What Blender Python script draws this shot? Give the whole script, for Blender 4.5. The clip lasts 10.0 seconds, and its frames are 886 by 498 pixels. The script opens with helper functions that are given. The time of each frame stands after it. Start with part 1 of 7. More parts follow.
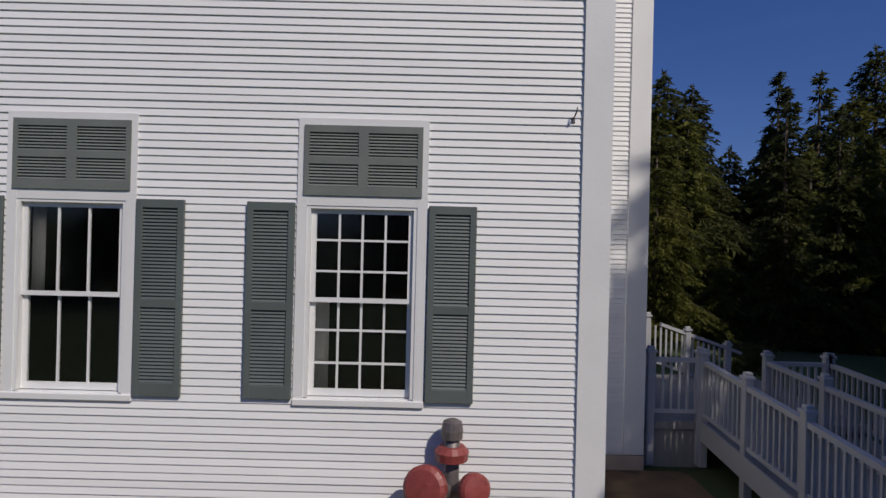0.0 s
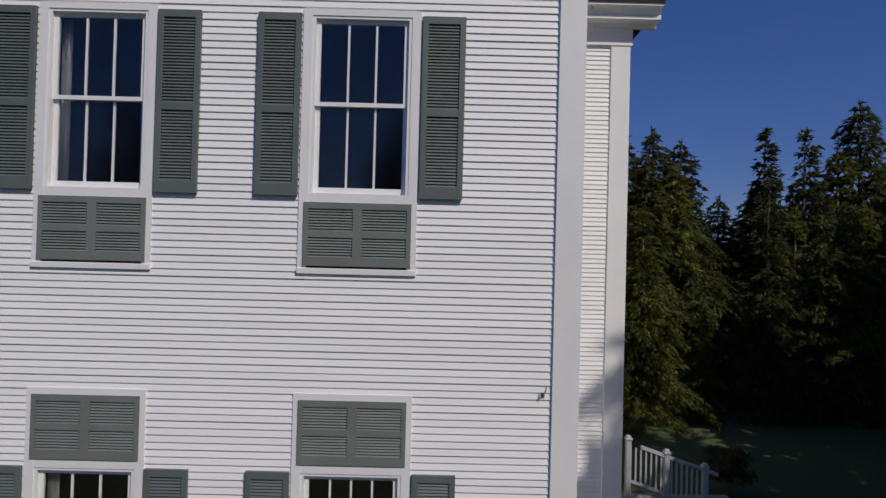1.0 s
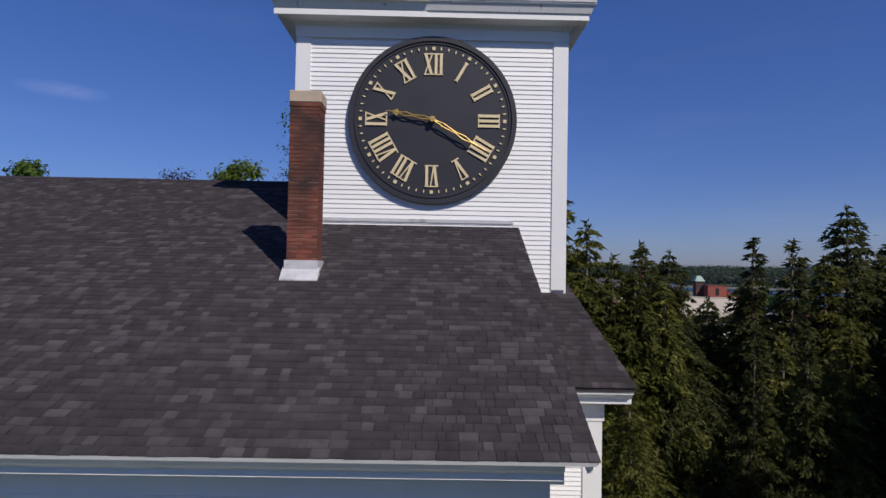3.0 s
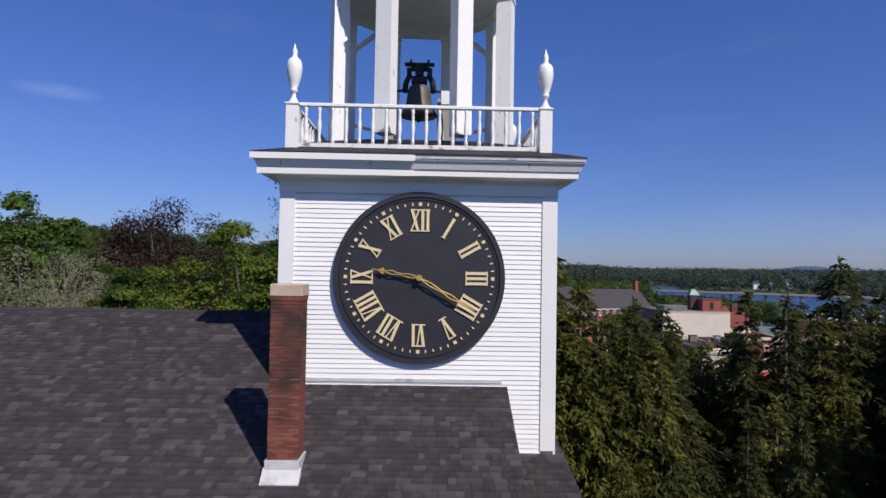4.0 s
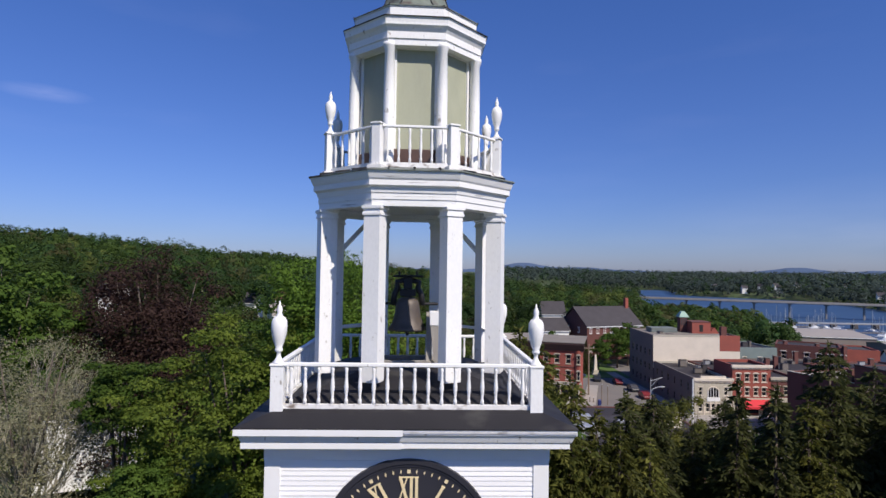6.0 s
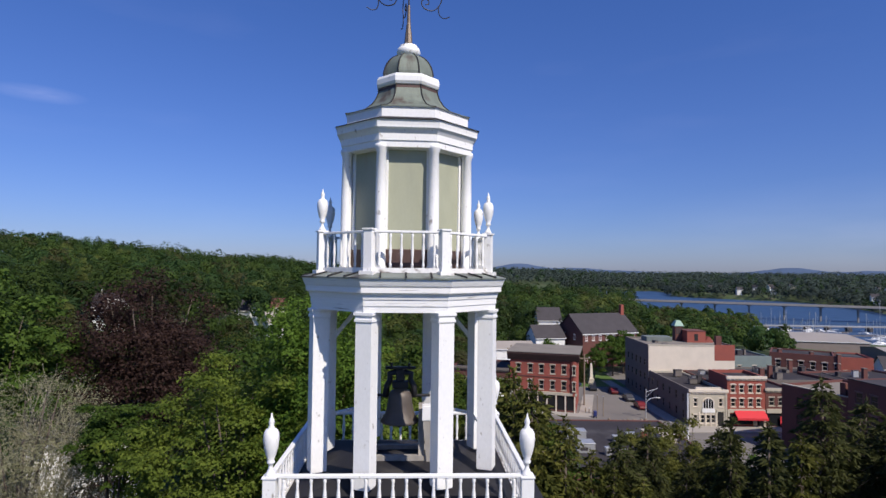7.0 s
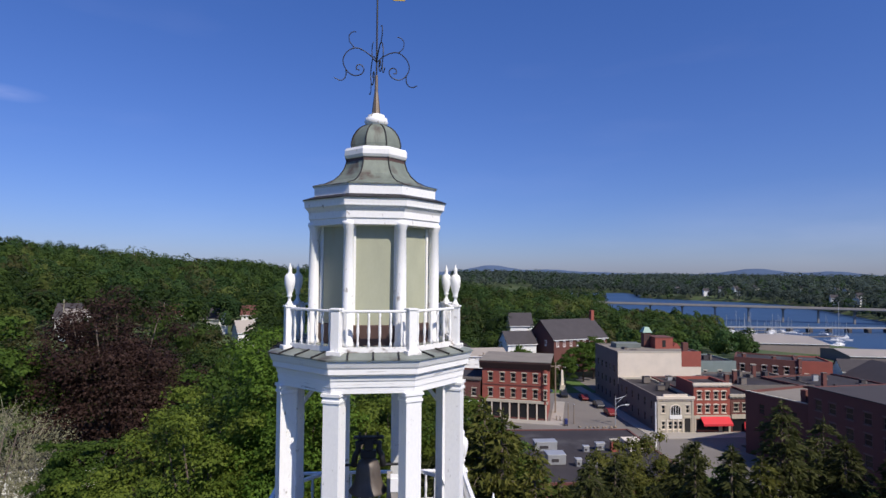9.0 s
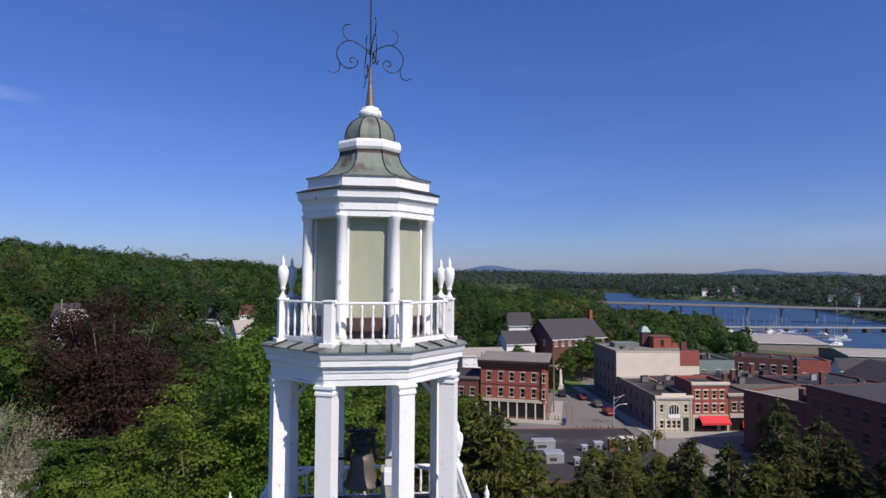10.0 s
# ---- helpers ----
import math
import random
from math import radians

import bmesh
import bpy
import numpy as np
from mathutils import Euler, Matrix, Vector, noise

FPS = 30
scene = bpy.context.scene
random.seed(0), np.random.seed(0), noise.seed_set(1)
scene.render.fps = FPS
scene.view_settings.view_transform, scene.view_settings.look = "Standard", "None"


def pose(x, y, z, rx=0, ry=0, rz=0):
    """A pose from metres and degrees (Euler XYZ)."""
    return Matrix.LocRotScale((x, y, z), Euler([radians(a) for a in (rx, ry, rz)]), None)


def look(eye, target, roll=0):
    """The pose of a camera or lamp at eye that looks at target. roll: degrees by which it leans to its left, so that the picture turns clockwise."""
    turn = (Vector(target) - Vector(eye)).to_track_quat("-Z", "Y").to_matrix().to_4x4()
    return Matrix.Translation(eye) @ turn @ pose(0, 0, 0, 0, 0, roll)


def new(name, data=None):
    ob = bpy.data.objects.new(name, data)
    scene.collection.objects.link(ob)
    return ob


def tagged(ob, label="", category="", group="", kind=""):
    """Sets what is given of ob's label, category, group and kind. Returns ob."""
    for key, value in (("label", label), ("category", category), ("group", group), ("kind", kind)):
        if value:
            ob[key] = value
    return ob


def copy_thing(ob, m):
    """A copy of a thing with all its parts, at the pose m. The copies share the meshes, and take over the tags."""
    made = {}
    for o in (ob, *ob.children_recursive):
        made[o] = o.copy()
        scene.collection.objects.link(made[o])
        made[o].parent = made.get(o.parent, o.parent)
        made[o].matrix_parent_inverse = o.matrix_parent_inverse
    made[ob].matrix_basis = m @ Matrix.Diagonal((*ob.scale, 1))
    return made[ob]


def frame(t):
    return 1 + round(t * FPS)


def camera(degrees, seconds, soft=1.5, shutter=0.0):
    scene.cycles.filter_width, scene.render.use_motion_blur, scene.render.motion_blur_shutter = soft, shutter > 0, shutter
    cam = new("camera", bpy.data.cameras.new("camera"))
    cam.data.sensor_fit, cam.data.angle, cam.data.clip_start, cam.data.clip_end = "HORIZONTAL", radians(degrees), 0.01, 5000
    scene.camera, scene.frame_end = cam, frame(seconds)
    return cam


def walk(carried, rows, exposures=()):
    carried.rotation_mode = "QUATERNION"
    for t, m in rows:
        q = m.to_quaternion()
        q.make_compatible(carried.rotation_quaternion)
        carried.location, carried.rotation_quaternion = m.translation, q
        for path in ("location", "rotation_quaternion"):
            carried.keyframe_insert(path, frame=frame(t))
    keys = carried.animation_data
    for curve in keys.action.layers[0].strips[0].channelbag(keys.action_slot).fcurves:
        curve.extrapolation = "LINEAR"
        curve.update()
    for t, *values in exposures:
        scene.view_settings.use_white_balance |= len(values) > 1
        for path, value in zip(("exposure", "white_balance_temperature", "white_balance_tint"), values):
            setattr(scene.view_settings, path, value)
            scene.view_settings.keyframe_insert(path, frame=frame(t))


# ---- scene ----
cam = camera(74.5, 10.0)
METRES, EYE, TILT, LEAN, TURN = 22.0, 3.4, 0.2, -1.4, 0.0
ROWS = [
    (0.0, 0.0, 0.0, 0.0, 0.0, 0.0, -0.0),
    (0.5, 0.0031, -0.0115, 0.0601, -0.23, 0.23, -0.08),
    (1.0, 0.0074, -0.0262, 0.1268, -0.36, 0.57, -0.05),
    (1.5, 0.0122, -0.0359, 0.2005, -0.36, 0.81, -0.02),
    (2.0, 0.0152, -0.0374, 0.2633, -0.31, 1.07, 0.02),
    (2.5, 0.0208, -0.0353, 0.3405, -0.6, 1.36, 0.16),
    (3.0, 0.0264, -0.0327, 0.4093, -0.7, 1.41, 0.34),
    (4.5, 0.0379, -0.0222, 0.6226, -1.43, 1.61, 0.42),
    (5.0, 0.0383, -0.02, 0.6779, -1.68, 1.65, 0.47),
    (5.5, 0.0375, -0.02, 0.7405, -1.85, 1.69, 0.53),
    (7.0, 0.045, -0.0276, 0.902, -2.42, 1.78, 0.71),
    (7.5, 0.0471, -0.0308, 0.9497, -2.77, 1.83, 0.8),
    (8.0, 0.0484, -0.0347, 0.9748, -3.87, 1.86, 0.84),
    (8.5, 0.0496, -0.0376, 0.9808, -4.9, 1.88, 0.91),
    (9.0, 0.0513, -0.0369, 0.9796, -5.1, 1.92, 0.92),
    (9.5, 0.0547, -0.0359, 0.9756, -5.27, 1.95, 0.94),
    (10.0, 0.0568, -0.0355, 0.971, -5.21, 1.95, 0.96),
]
walk(cam, [(t, pose(0, 0, EYE, TILT, LEAN, TURN) @ pose(METRES * x, METRES * y, METRES * z, 90 + pitch, roll, yaw)) for t, x, y, z, yaw, pitch, roll in ROWS],
     exposures=[(0.0, -0.58), (0.5, -0.64), (1.5, -0.62), (2.0, -0.55), (2.5, -0.33), (3.0, -0.15), (4.3, 0.2), (5.5, 0.25), (10.0, 0.27)])

# ---- light ----
SUN_DIR = Vector((0.435, -0.59, 0.75)).normalized()      # towards the sun
world = bpy.data.worlds.new("world")
scene.world = world
world.use_nodes = True
wn, wl = world.node_tree.nodes, world.node_tree.links
sky = wn.new("ShaderNodeTexSky")
sky.sky_type = "NISHITA"
sky.sun_disc = False
sky.sun_elevation = math.asin(SUN_DIR.z)
sky.sun_rotation = math.atan2(SUN_DIR.x, SUN_DIR.y)
sky.air_density, sky.dust_density, sky.ozone_density = 1.0, 0.3, 3.0
deep = wn.new("ShaderNodeMix")                # the film's deep blue: a clear-air tint, fuller towards the zenith
deep.data_type, deep.blend_type = "RGBA", "MULTIPLY"
deep.inputs["Factor"].default_value = 1.0
height, tint = wn.new("ShaderNodeSeparateXYZ"), wn.new("ShaderNodeValToRGB")
where = wn.new("ShaderNodeTexCoord")
wl.new(where.outputs["Generated"], height.inputs[0])
wl.new(height.outputs["Z"], tint.inputs["Fac"])
tint.color_ramp.elements[0].position, tint.color_ramp.elements[0].color = 0.0, (0.268, 0.312, 0.54, 1)
tint.color_ramp.elements[1].position, tint.color_ramp.elements[1].color = 0.42, (0.262, 0.381, 0.69, 1)
wl.new(sky.outputs[0], deep.inputs["A"])
wl.new(tint.outputs[0], deep.inputs["B"])
# thin cirrus, and one small far cloud
drawn = wn.new("ShaderNodeMapping")
drawn.inputs["Scale"].default_value = (1.0, 1.0, 5.0)
wl.new(where.outputs["Generated"], drawn.inputs["Vector"])


def sky_math(op, a, b, clamp=False):
    """One step of arithmetic in the sky's nodes."""
    q = wn.new("ShaderNodeMath")
    q.operation, q.use_clamp = op, clamp
    for socket, v in zip(q.inputs, (a, b)):
        if isinstance(v, (int, float)):
            socket.default_value = v
        else:
            wl.new(v, socket)
    return q.outputs[0]


def sky_noise(scale, detail):
    q = wn.new("ShaderNodeTexNoise")
    q.inputs["Scale"].default_value, q.inputs["Detail"].default_value = scale, detail
    wl.new(drawn.outputs[0], q.inputs["Vector"])
    return q.outputs["Fac"]


veil = sky_math("MULTIPLY", sky_math("SUBTRACT", sky_noise(2.3, 5.0), 0.55, True), 0.7, True)
aim = wn.new("ShaderNodeVectorMath")
aim.operation = "DISTANCE"
wl.new(drawn.outputs[0], aim.inputs[0])
aim.inputs[1].default_value = (-0.526, 0.817, 1.18)
near_cloud = sky_math("SUBTRACT", 1.0, sky_math("DIVIDE", aim.outputs["Value"], 0.062), True)
puff = sky_math("MULTIPLY", near_cloud, sky_math("MULTIPLY", sky_noise(26.0, 4.0), 1.25), True)
low_aim = wn.new("ShaderNodeVectorMath")             # a broad thin bank of cloud low over the river
low_aim.operation = "DISTANCE"
wl.new(drawn.outputs[0], low_aim.inputs[0])
low_aim.inputs[1].default_value = (0.664, 0.745, 0.303)
bank_cloud = sky_math("MULTIPLY", sky_math("SUBTRACT", 1.0, sky_math("DIVIDE", low_aim.outputs["Value"], 0.42), True), sky_math("MULTIPLY", sky_noise(7.0, 4.0), 0.75), True)
haze = wn.new("ShaderNodeMix")
haze.data_type, haze.blend_type = "RGBA", "ADD"
wl.new(sky_math("ADD", sky_math("ADD", veil, bank_cloud), puff, True), haze.inputs["Factor"])
wl.new(deep.outputs["Result"], haze.inputs["A"])
haze.inputs["B"].default_value = (0.75, 0.62, 0.55, 1)
wl.new(haze.outputs["Result"], wn["Background"].inputs[0])
wn["Background"].inputs[1].default_value = 0.15
sun_data = bpy.data.lights.new("sun", "SUN")
sun_data.energy, sun_data.angle, sun_data.color = 4.2, radians(0.53), (1.0, 0.91, 0.82)
sun = new("sun", sun_data)
sun.matrix_world = look((40, -60, 80), Vector((40, -60, 80)) - SUN_DIR)

# ---- materials ----
def material(name, colour, rough=0.6, metal=0.0, scale=8.0, vary=0.12, grain=60.0, bump=0.15, stain=None, amount=0.0, island=0.0, obj=0.0, stretch=(1, 1, 1), spec=0.5, rare=0.0):
    """Principled surface with two scales of variation, optional stains, and variation by piece."""
    m = bpy.data.materials.new(name)
    m.use_nodes = True
    n, l = m.node_tree.nodes, m.node_tree.links
    b = n["Principled BSDF"]
    b.inputs["Metallic"].default_value = metal
    b.inputs["Specular IOR Level"].default_value = spec
    tc = n.new("ShaderNodeTexCoord")
    mp = n.new("ShaderNodeMapping")
    mp.inputs["Scale"].default_value = stretch
    geo = n.new("ShaderNodeNewGeometry")
    l.new(geo.outputs["Position"], mp.inputs["Vector"])

    def tex(s, detail):
        t = n.new("ShaderNodeTexNoise")
        t.inputs["Scale"].default_value, t.inputs["Detail"].default_value = s, detail
        l.new(mp.outputs[0], t.inputs["Vector"])
        return t
    big, fine = tex(scale, 4.0), tex(grain, 3.0)
    hsv = n.new("ShaderNodeHueSaturation")
    hsv.inputs["Color"].default_value = (*colour, 1)
    val = n.new("ShaderNodeMath")
    val.operation = "MULTIPLY_ADD"
    l.new(big.outputs["Fac"], val.inputs[0])
    val.inputs[1].default_value, val.inputs[2].default_value = 2 * vary * 1.6, 1.0 - vary * 1.6
    val2 = n.new("ShaderNodeMath")
    val2.operation = "MULTIPLY_ADD"
    l.new(fine.outputs["Fac"], val2.inputs[0])
    val2.inputs[1].default_value = vary
    l.new(val.outputs[0], val2.inputs[2])
    last = val2
    for on, out in ((island, geo.outputs["Random Per Island"]), (obj, None)):
        if on:
            if out is None:
                oi = n.new("ShaderNodeObjectInfo")
                out = oi.outputs["Random"]
            v = n.new("ShaderNodeMath")
            v.operation = "MULTIPLY_ADD"
            if rare:                      # most pieces alike, a few paler
                pw = n.new("ShaderNodeMath")
                pw.operation = "POWER"
                l.new(out, pw.inputs[0])
                pw.inputs[1].default_value = rare
                out = pw.outputs[0]
            l.new(out, v.inputs[0])
            v.inputs[1].default_value, v.inputs[2].default_value = 2 * on, 1 - on
            w = n.new("ShaderNodeMath")
            w.operation = "MULTIPLY"
            l.new(v.outputs[0], w.inputs[0])
            l.new(last.outputs[0], w.inputs[1])
            last = w
    l.new(last.outputs[0], hsv.inputs["Value"])
    col = hsv.outputs[0]
    if stain:
        st = tex(scale * 0.45, 6.0)
        ramp = n.new("ShaderNodeMapRange")
        ramp.inputs["From Min"].default_value, ramp.inputs["From Max"].default_value = 0.62 - amount * 0.3, 0.72 - amount * 0.2
        l.new(st.outputs["Fac"], ramp.inputs["Value"])
        mix = n.new("ShaderNodeMix")
        mix.data_type = "RGBA"
        l.new(ramp.outputs[0], mix.inputs["Factor"])
        l.new(col, mix.inputs["A"])
        mix.inputs["B"].default_value = (*stain, 1)
        col = mix.outputs["Result"]
    l.new(col, b.inputs["Base Color"])
    rr = n.new("ShaderNodeMapRange")
    rr.inputs["To Min"].default_value, rr.inputs["To Max"].default_value = max(0.03, rough - 0.12), min(1.0, rough + 0.12)
    l.new(big.outputs["Fac"], rr.inputs["Value"])
    l.new(rr.outputs[0], b.inputs["Roughness"])
    if bump:
        bp = n.new("ShaderNodeBump")
        bp.inputs["Strength"].default_value, bp.inputs["Distance"].default_value = bump, 0.01
        l.new(fine.outputs["Fac"], bp.inputs["Height"])
        l.new(bp.outputs[0], b.inputs["Normal"])
    return m


def leaf_material(name, colour, colour2, through_light=0.35, patch=0.35, spread=1.6, each=0.6):
    m = bpy.data.materials.new(name)
    m.use_nodes = True
    n, l = m.node_tree.nodes, m.node_tree.links
    b = n["Principled BSDF"]
    geo = n.new("ShaderNodeNewGeometry")
    ns = n.new("ShaderNodeTexNoise")
    ns.inputs["Scale"].default_value = patch
    l.new(geo.outputs["Position"], ns.inputs["Vector"])
    add = n.new("ShaderNodeMath")
    add.operation = "MULTIPLY_ADD"
    l.new(geo.outputs["Random Per Island"], add.inputs[0])
    add.inputs[1].default_value = each
    sub = n.new("ShaderNodeMath")
    sub.operation = "MULTIPLY_ADD"
    l.new(ns.outputs["Fac"], sub.inputs[0])
    sub.inputs[1].default_value, sub.inputs[2].default_value = spread, 0.5 - each * 0.5 - spread * 0.5
    l.new(sub.outputs[0], add.inputs[2])
    add.use_clamp = True
    mix = n.new("ShaderNodeMix")
    mix.data_type = "RGBA"
    mix.inputs["A"].default_value, mix.inputs["B"].default_value = (*colour, 1), (*colour2, 1)
    l.new(add.outputs[0], mix.inputs["Factor"])
    oi = n.new("ShaderNodeObjectInfo")
    hs = n.new("ShaderNodeHueSaturation")
    vv = n.new("ShaderNodeMapRange")
    vv.inputs["To Min"].default_value, vv.inputs["To Max"].default_value = 0.75, 1.2
    l.new(oi.outputs["Random"], vv.inputs["Value"])
    l.new(vv.outputs[0], hs.inputs["Value"])
    l.new(mix.outputs["Result"], hs.inputs["Color"])
    l.new(hs.outputs[0], b.inputs["Base Color"])
    b.inputs["Roughness"].default_value = 0.55
    b.inputs["Specular IOR Level"].default_value = 0.08
    tr = n.new("ShaderNodeBsdfTranslucent")
    l.new(hs.outputs[0], tr.inputs["Color"])
    ms = n.new("ShaderNodeMixShader")
    ms.inputs[0].default_value = through_light
    l.new(b.outputs[0], ms.inputs[1])
    l.new(tr.outputs[0], ms.inputs[2])
    l.new(ms.outputs[0], n["Material Output"].inputs["Surface"])
    return m


def glass_material(name, tint, rough=0.02):
    m = material(name, tint, rough, scale=0.6, vary=0.05, bump=0.0)
    m.node_tree.nodes["Principled BSDF"].inputs["Specular IOR Level"].default_value = 0.8
    return m


M_CLAP = material("white_clapboard_paint", (0.83, 0.83, 0.82), 0.55, scale=1.3, vary=0.04, grain=45, bump=0.12, obj=0.035, stretch=(0.35, 1, 3))
M_TRIM = material("white_trim_paint", (0.79, 0.79, 0.78), 0.5, scale=2.0, vary=0.04, grain=30, bump=0.1)
M_FLAKED = material("flaked_white_paint", (0.74, 0.73, 0.7), 0.65, scale=9.0, vary=0.1, grain=40, bump=0.3, stain=(0.24, 0.2, 0.165), amount=0.22, stretch=(1, 1, 1.4))
M_CRACKED = material("cracked_white_paint", (0.8, 0.8, 0.78), 0.55, scale=8.0, vary=0.05, grain=45, bump=0.2, stain=(0.16, 0.15, 0.15), amount=-0.03, stretch=(0.3, 0.3, 7.0))
M_WORN = material("worn_white_paint", (0.8, 0.8, 0.78), 0.55, scale=19.0, vary=0.05, grain=45, bump=0.2, stain=(0.36, 0.33, 0.29), amount=-0.12, stretch=(1, 1, 0.55))
M_SHUT = material("grey_green_shutter_paint", (0.108, 0.128, 0.122), 0.5, scale=2.0, vary=0.12, grain=40, bump=0.1, obj=0.06)
M_PANEL = material("faded_grey_panel_paint", (0.155, 0.172, 0.156), 0.6, scale=2.5, vary=0.14, grain=30, bump=0.1)
M_GLASS = glass_material("window_glass", (0.9, 0.92, 0.92))
M_GLASS.node_tree.nodes["Principled BSDF"].inputs["Transmission Weight"].default_value = 1.0
M_CLOTH = material("white_curtain_cloth", (0.5, 0.49, 0.47), 0.9, scale=5, vary=0.12, grain=80, bump=0.2)
# near-black colour stands in for the shade inside rooms and openings
M_DARK = material("unlit_interior_black", (0.015, 0.014, 0.014), 0.9, scale=2, vary=0.2)
M_SHINGLE = material("asphalt_shingle", (0.054, 0.048, 0.053), 0.95, scale=4.5, vary=0.3, grain=90, bump=0.5, island=0.3, spec=0.03, rare=3.0)
M_TAB = material("asphalt_shingle_tab", (0.054, 0.048, 0.053), 0.95, scale=4.5, vary=0.3, grain=90, bump=0.5, obj=0.3, spec=0.03, rare=3.0)
M_BRICK = material("red_brick", (0.165, 0.05, 0.032), 0.85, scale=2.2, vary=0.25, grain=80, bump=0.4, obj=0.3, stain=(0.045, 0.024, 0.018), amount=0.5)
M_MORTAR = material("mortar", (0.2, 0.12, 0.09), 0.9, scale=6, vary=0.15, grain=90, bump=0.4)
M_STONE = material("buff_capstone", (0.45, 0.36, 0.27), 0.85, scale=5, vary=0.15, bump=0.3)
M_LEAD = material("painted_metal_flashing", (0.5, 0.5, 0.51), 0.5, scale=6, vary=0.15, bump=0.15, stain=(0.3, 0.29, 0.28), amount=0.2)
M_CLOCK = material("black_clock_dial", (0.022, 0.022, 0.03), 0.55, scale=1.5, vary=0.15, bump=0.05)
M_GILT = material("gilt_numeral", (0.72, 0.60, 0.36), 0.45, scale=8, vary=0.1, bump=0.0)
M_HAND = material("gilt_pointer", (0.62, 0.42, 0.12), 0.35, metal=0.5, scale=8, vary=0.1, bump=0.0)
M_COPPER = material("green_weathered_copper", (0.145, 0.168, 0.138), 0.6, metal=0.15, scale=6.0, vary=0.3, grain=30, bump=0.1, stain=(0.085, 0.062, 0.05), amount=0.38, stretch=(1, 1, 0.3))
M_BROWNCU = material("brown_copper_neck", (0.085, 0.05, 0.042), 0.55, metal=0.3, scale=4, vary=0.2, bump=0.1)
M_TIN = material("grey_tin_roofing", (0.17, 0.19, 0.17), 0.55, scale=2.2, vary=0.25, grain=30, bump=0.1, stain=(0.07, 0.065, 0.06), amount=0.3, spec=0.25)
M_DECK = material("dark_metal_roofing", (0.022, 0.021, 0.023), 0.65, scale=2.2, vary=0.2, grain=30, bump=0.1, stain=(0.05, 0.048, 0.046), amount=0.2, spec=0.2)
M_SAGE = material("sage_green_panel", (0.34, 0.35, 0.25), 0.6, scale=2.6, vary=0.1, grain=20, bump=0.08, stain=(0.36, 0.31, 0.2), amount=-0.06, stretch=(1, 1, 0.5))
M_IRON = material("wrought_iron", (0.012, 0.012, 0.014), 0.6, metal=0.0, scale=20, vary=0.2, bump=0.1)
M_BELL = material("dark_bronze", (0.085, 0.07, 0.058), 0.55, metal=0.2, scale=6, vary=0.25, bump=0.1)
M_OLDWOOD = material("grey_weathered_wood", (0.28, 0.26, 0.23), 0.85, scale=3, vary=0.2, bump=0.3, stretch=(3, 3, 0.4))
M_REDCAP = material("red_metal_cap", (0.24, 0.05, 0.045), 0.45, scale=15, vary=0.25, bump=0.2)
M_PIPE = material("grey_iron_pipe", (0.16, 0.14, 0.14), 0.5, metal=0.4, scale=12, vary=0.25, bump=0.2)
# white rails greyed in their colour for the tree shade on the ramp
M_RAILW = material("shade_greyed_vinyl_rail", (0.46, 0.46, 0.47), 0.45, scale=3, vary=0.05, bump=0.03)
M_TRUNK = material("bark", (0.09, 0.07, 0.055), 0.95, scale=3, vary=0.3, grain=30, bump=0.8, stretch=(1, 1, 0.3))
M_TWIG = material("pale_dead_wood", (0.31, 0.285, 0.2), 0.95, scale=3, vary=0.25, bump=0.5, island=0.25)
L_MAPLE = leaf_material("maple_leaves", (0.05, 0.102, 0.014), (0.14, 0.228, 0.034), 0.42, 0.45, 1.6, 0.7)
L_WARM = leaf_material("warm_green_maple_leaves", (0.058, 0.09, 0.014), (0.155, 0.2, 0.034), 0.42, 0.45, 1.6, 0.7)
L_GREEN = leaf_material("mixed_leaves", (0.04, 0.078, 0.014), (0.1, 0.158, 0.03), 0.42, 0.4, 1.6, 0.7)
L_BEECH = leaf_material("copper_beech_leaves", (0.028, 0.016, 0.014), (0.064, 0.038, 0.03), 0.3, 0.6, 1.6)
L_SPRUCE = leaf_material("spruce_needles", (0.046, 0.056, 0.021), (0.095, 0.103, 0.034), 0.45, 0.5, 1.5)
L_SILVER = leaf_material("sparse_grey_green_leaves", (0.165, 0.17, 0.088), (0.31, 0.3, 0.185))
L_FAR = leaf_material("mid_green_far_leaves", (0.034, 0.064, 0.014), (0.084, 0.125, 0.028), 0.4, 0.4, 1.0, 0.22)
L_FAR_DARK = leaf_material("dark_far_leaves", (0.022, 0.044, 0.012), (0.05, 0.08, 0.02), 0.35, 0.4, 1.0, 0.22)
L_FAR_LIGHT = leaf_material("light_far_leaves", (0.07, 0.095, 0.022), (0.14, 0.16, 0.042), 0.4, 0.4, 1.0, 0.22)
L_FAR_WARM = leaf_material("olive_far_leaves", (0.04, 0.048, 0.018), (0.095, 0.09, 0.035), 0.4, 0.4, 1.0, 0.22)
L_FAR_COOL = leaf_material("cool_green_far_leaves", (0.024, 0.054, 0.018), (0.056, 0.1, 0.03), 0.4, 0.4, 1.0, 0.22)
# paler bluish leaves: the haze over the river is put into their colour
L_SHORE = leaf_material("hazed_shore_leaves", (0.05, 0.074, 0.062), (0.092, 0.115, 0.092), 0.35, 0.015, 1.2, 0.1)
L_OLIVE = leaf_material("olive_leaves", (0.05, 0.064, 0.015), (0.18, 0.18, 0.044), 0.4, 0.5, 2.0)

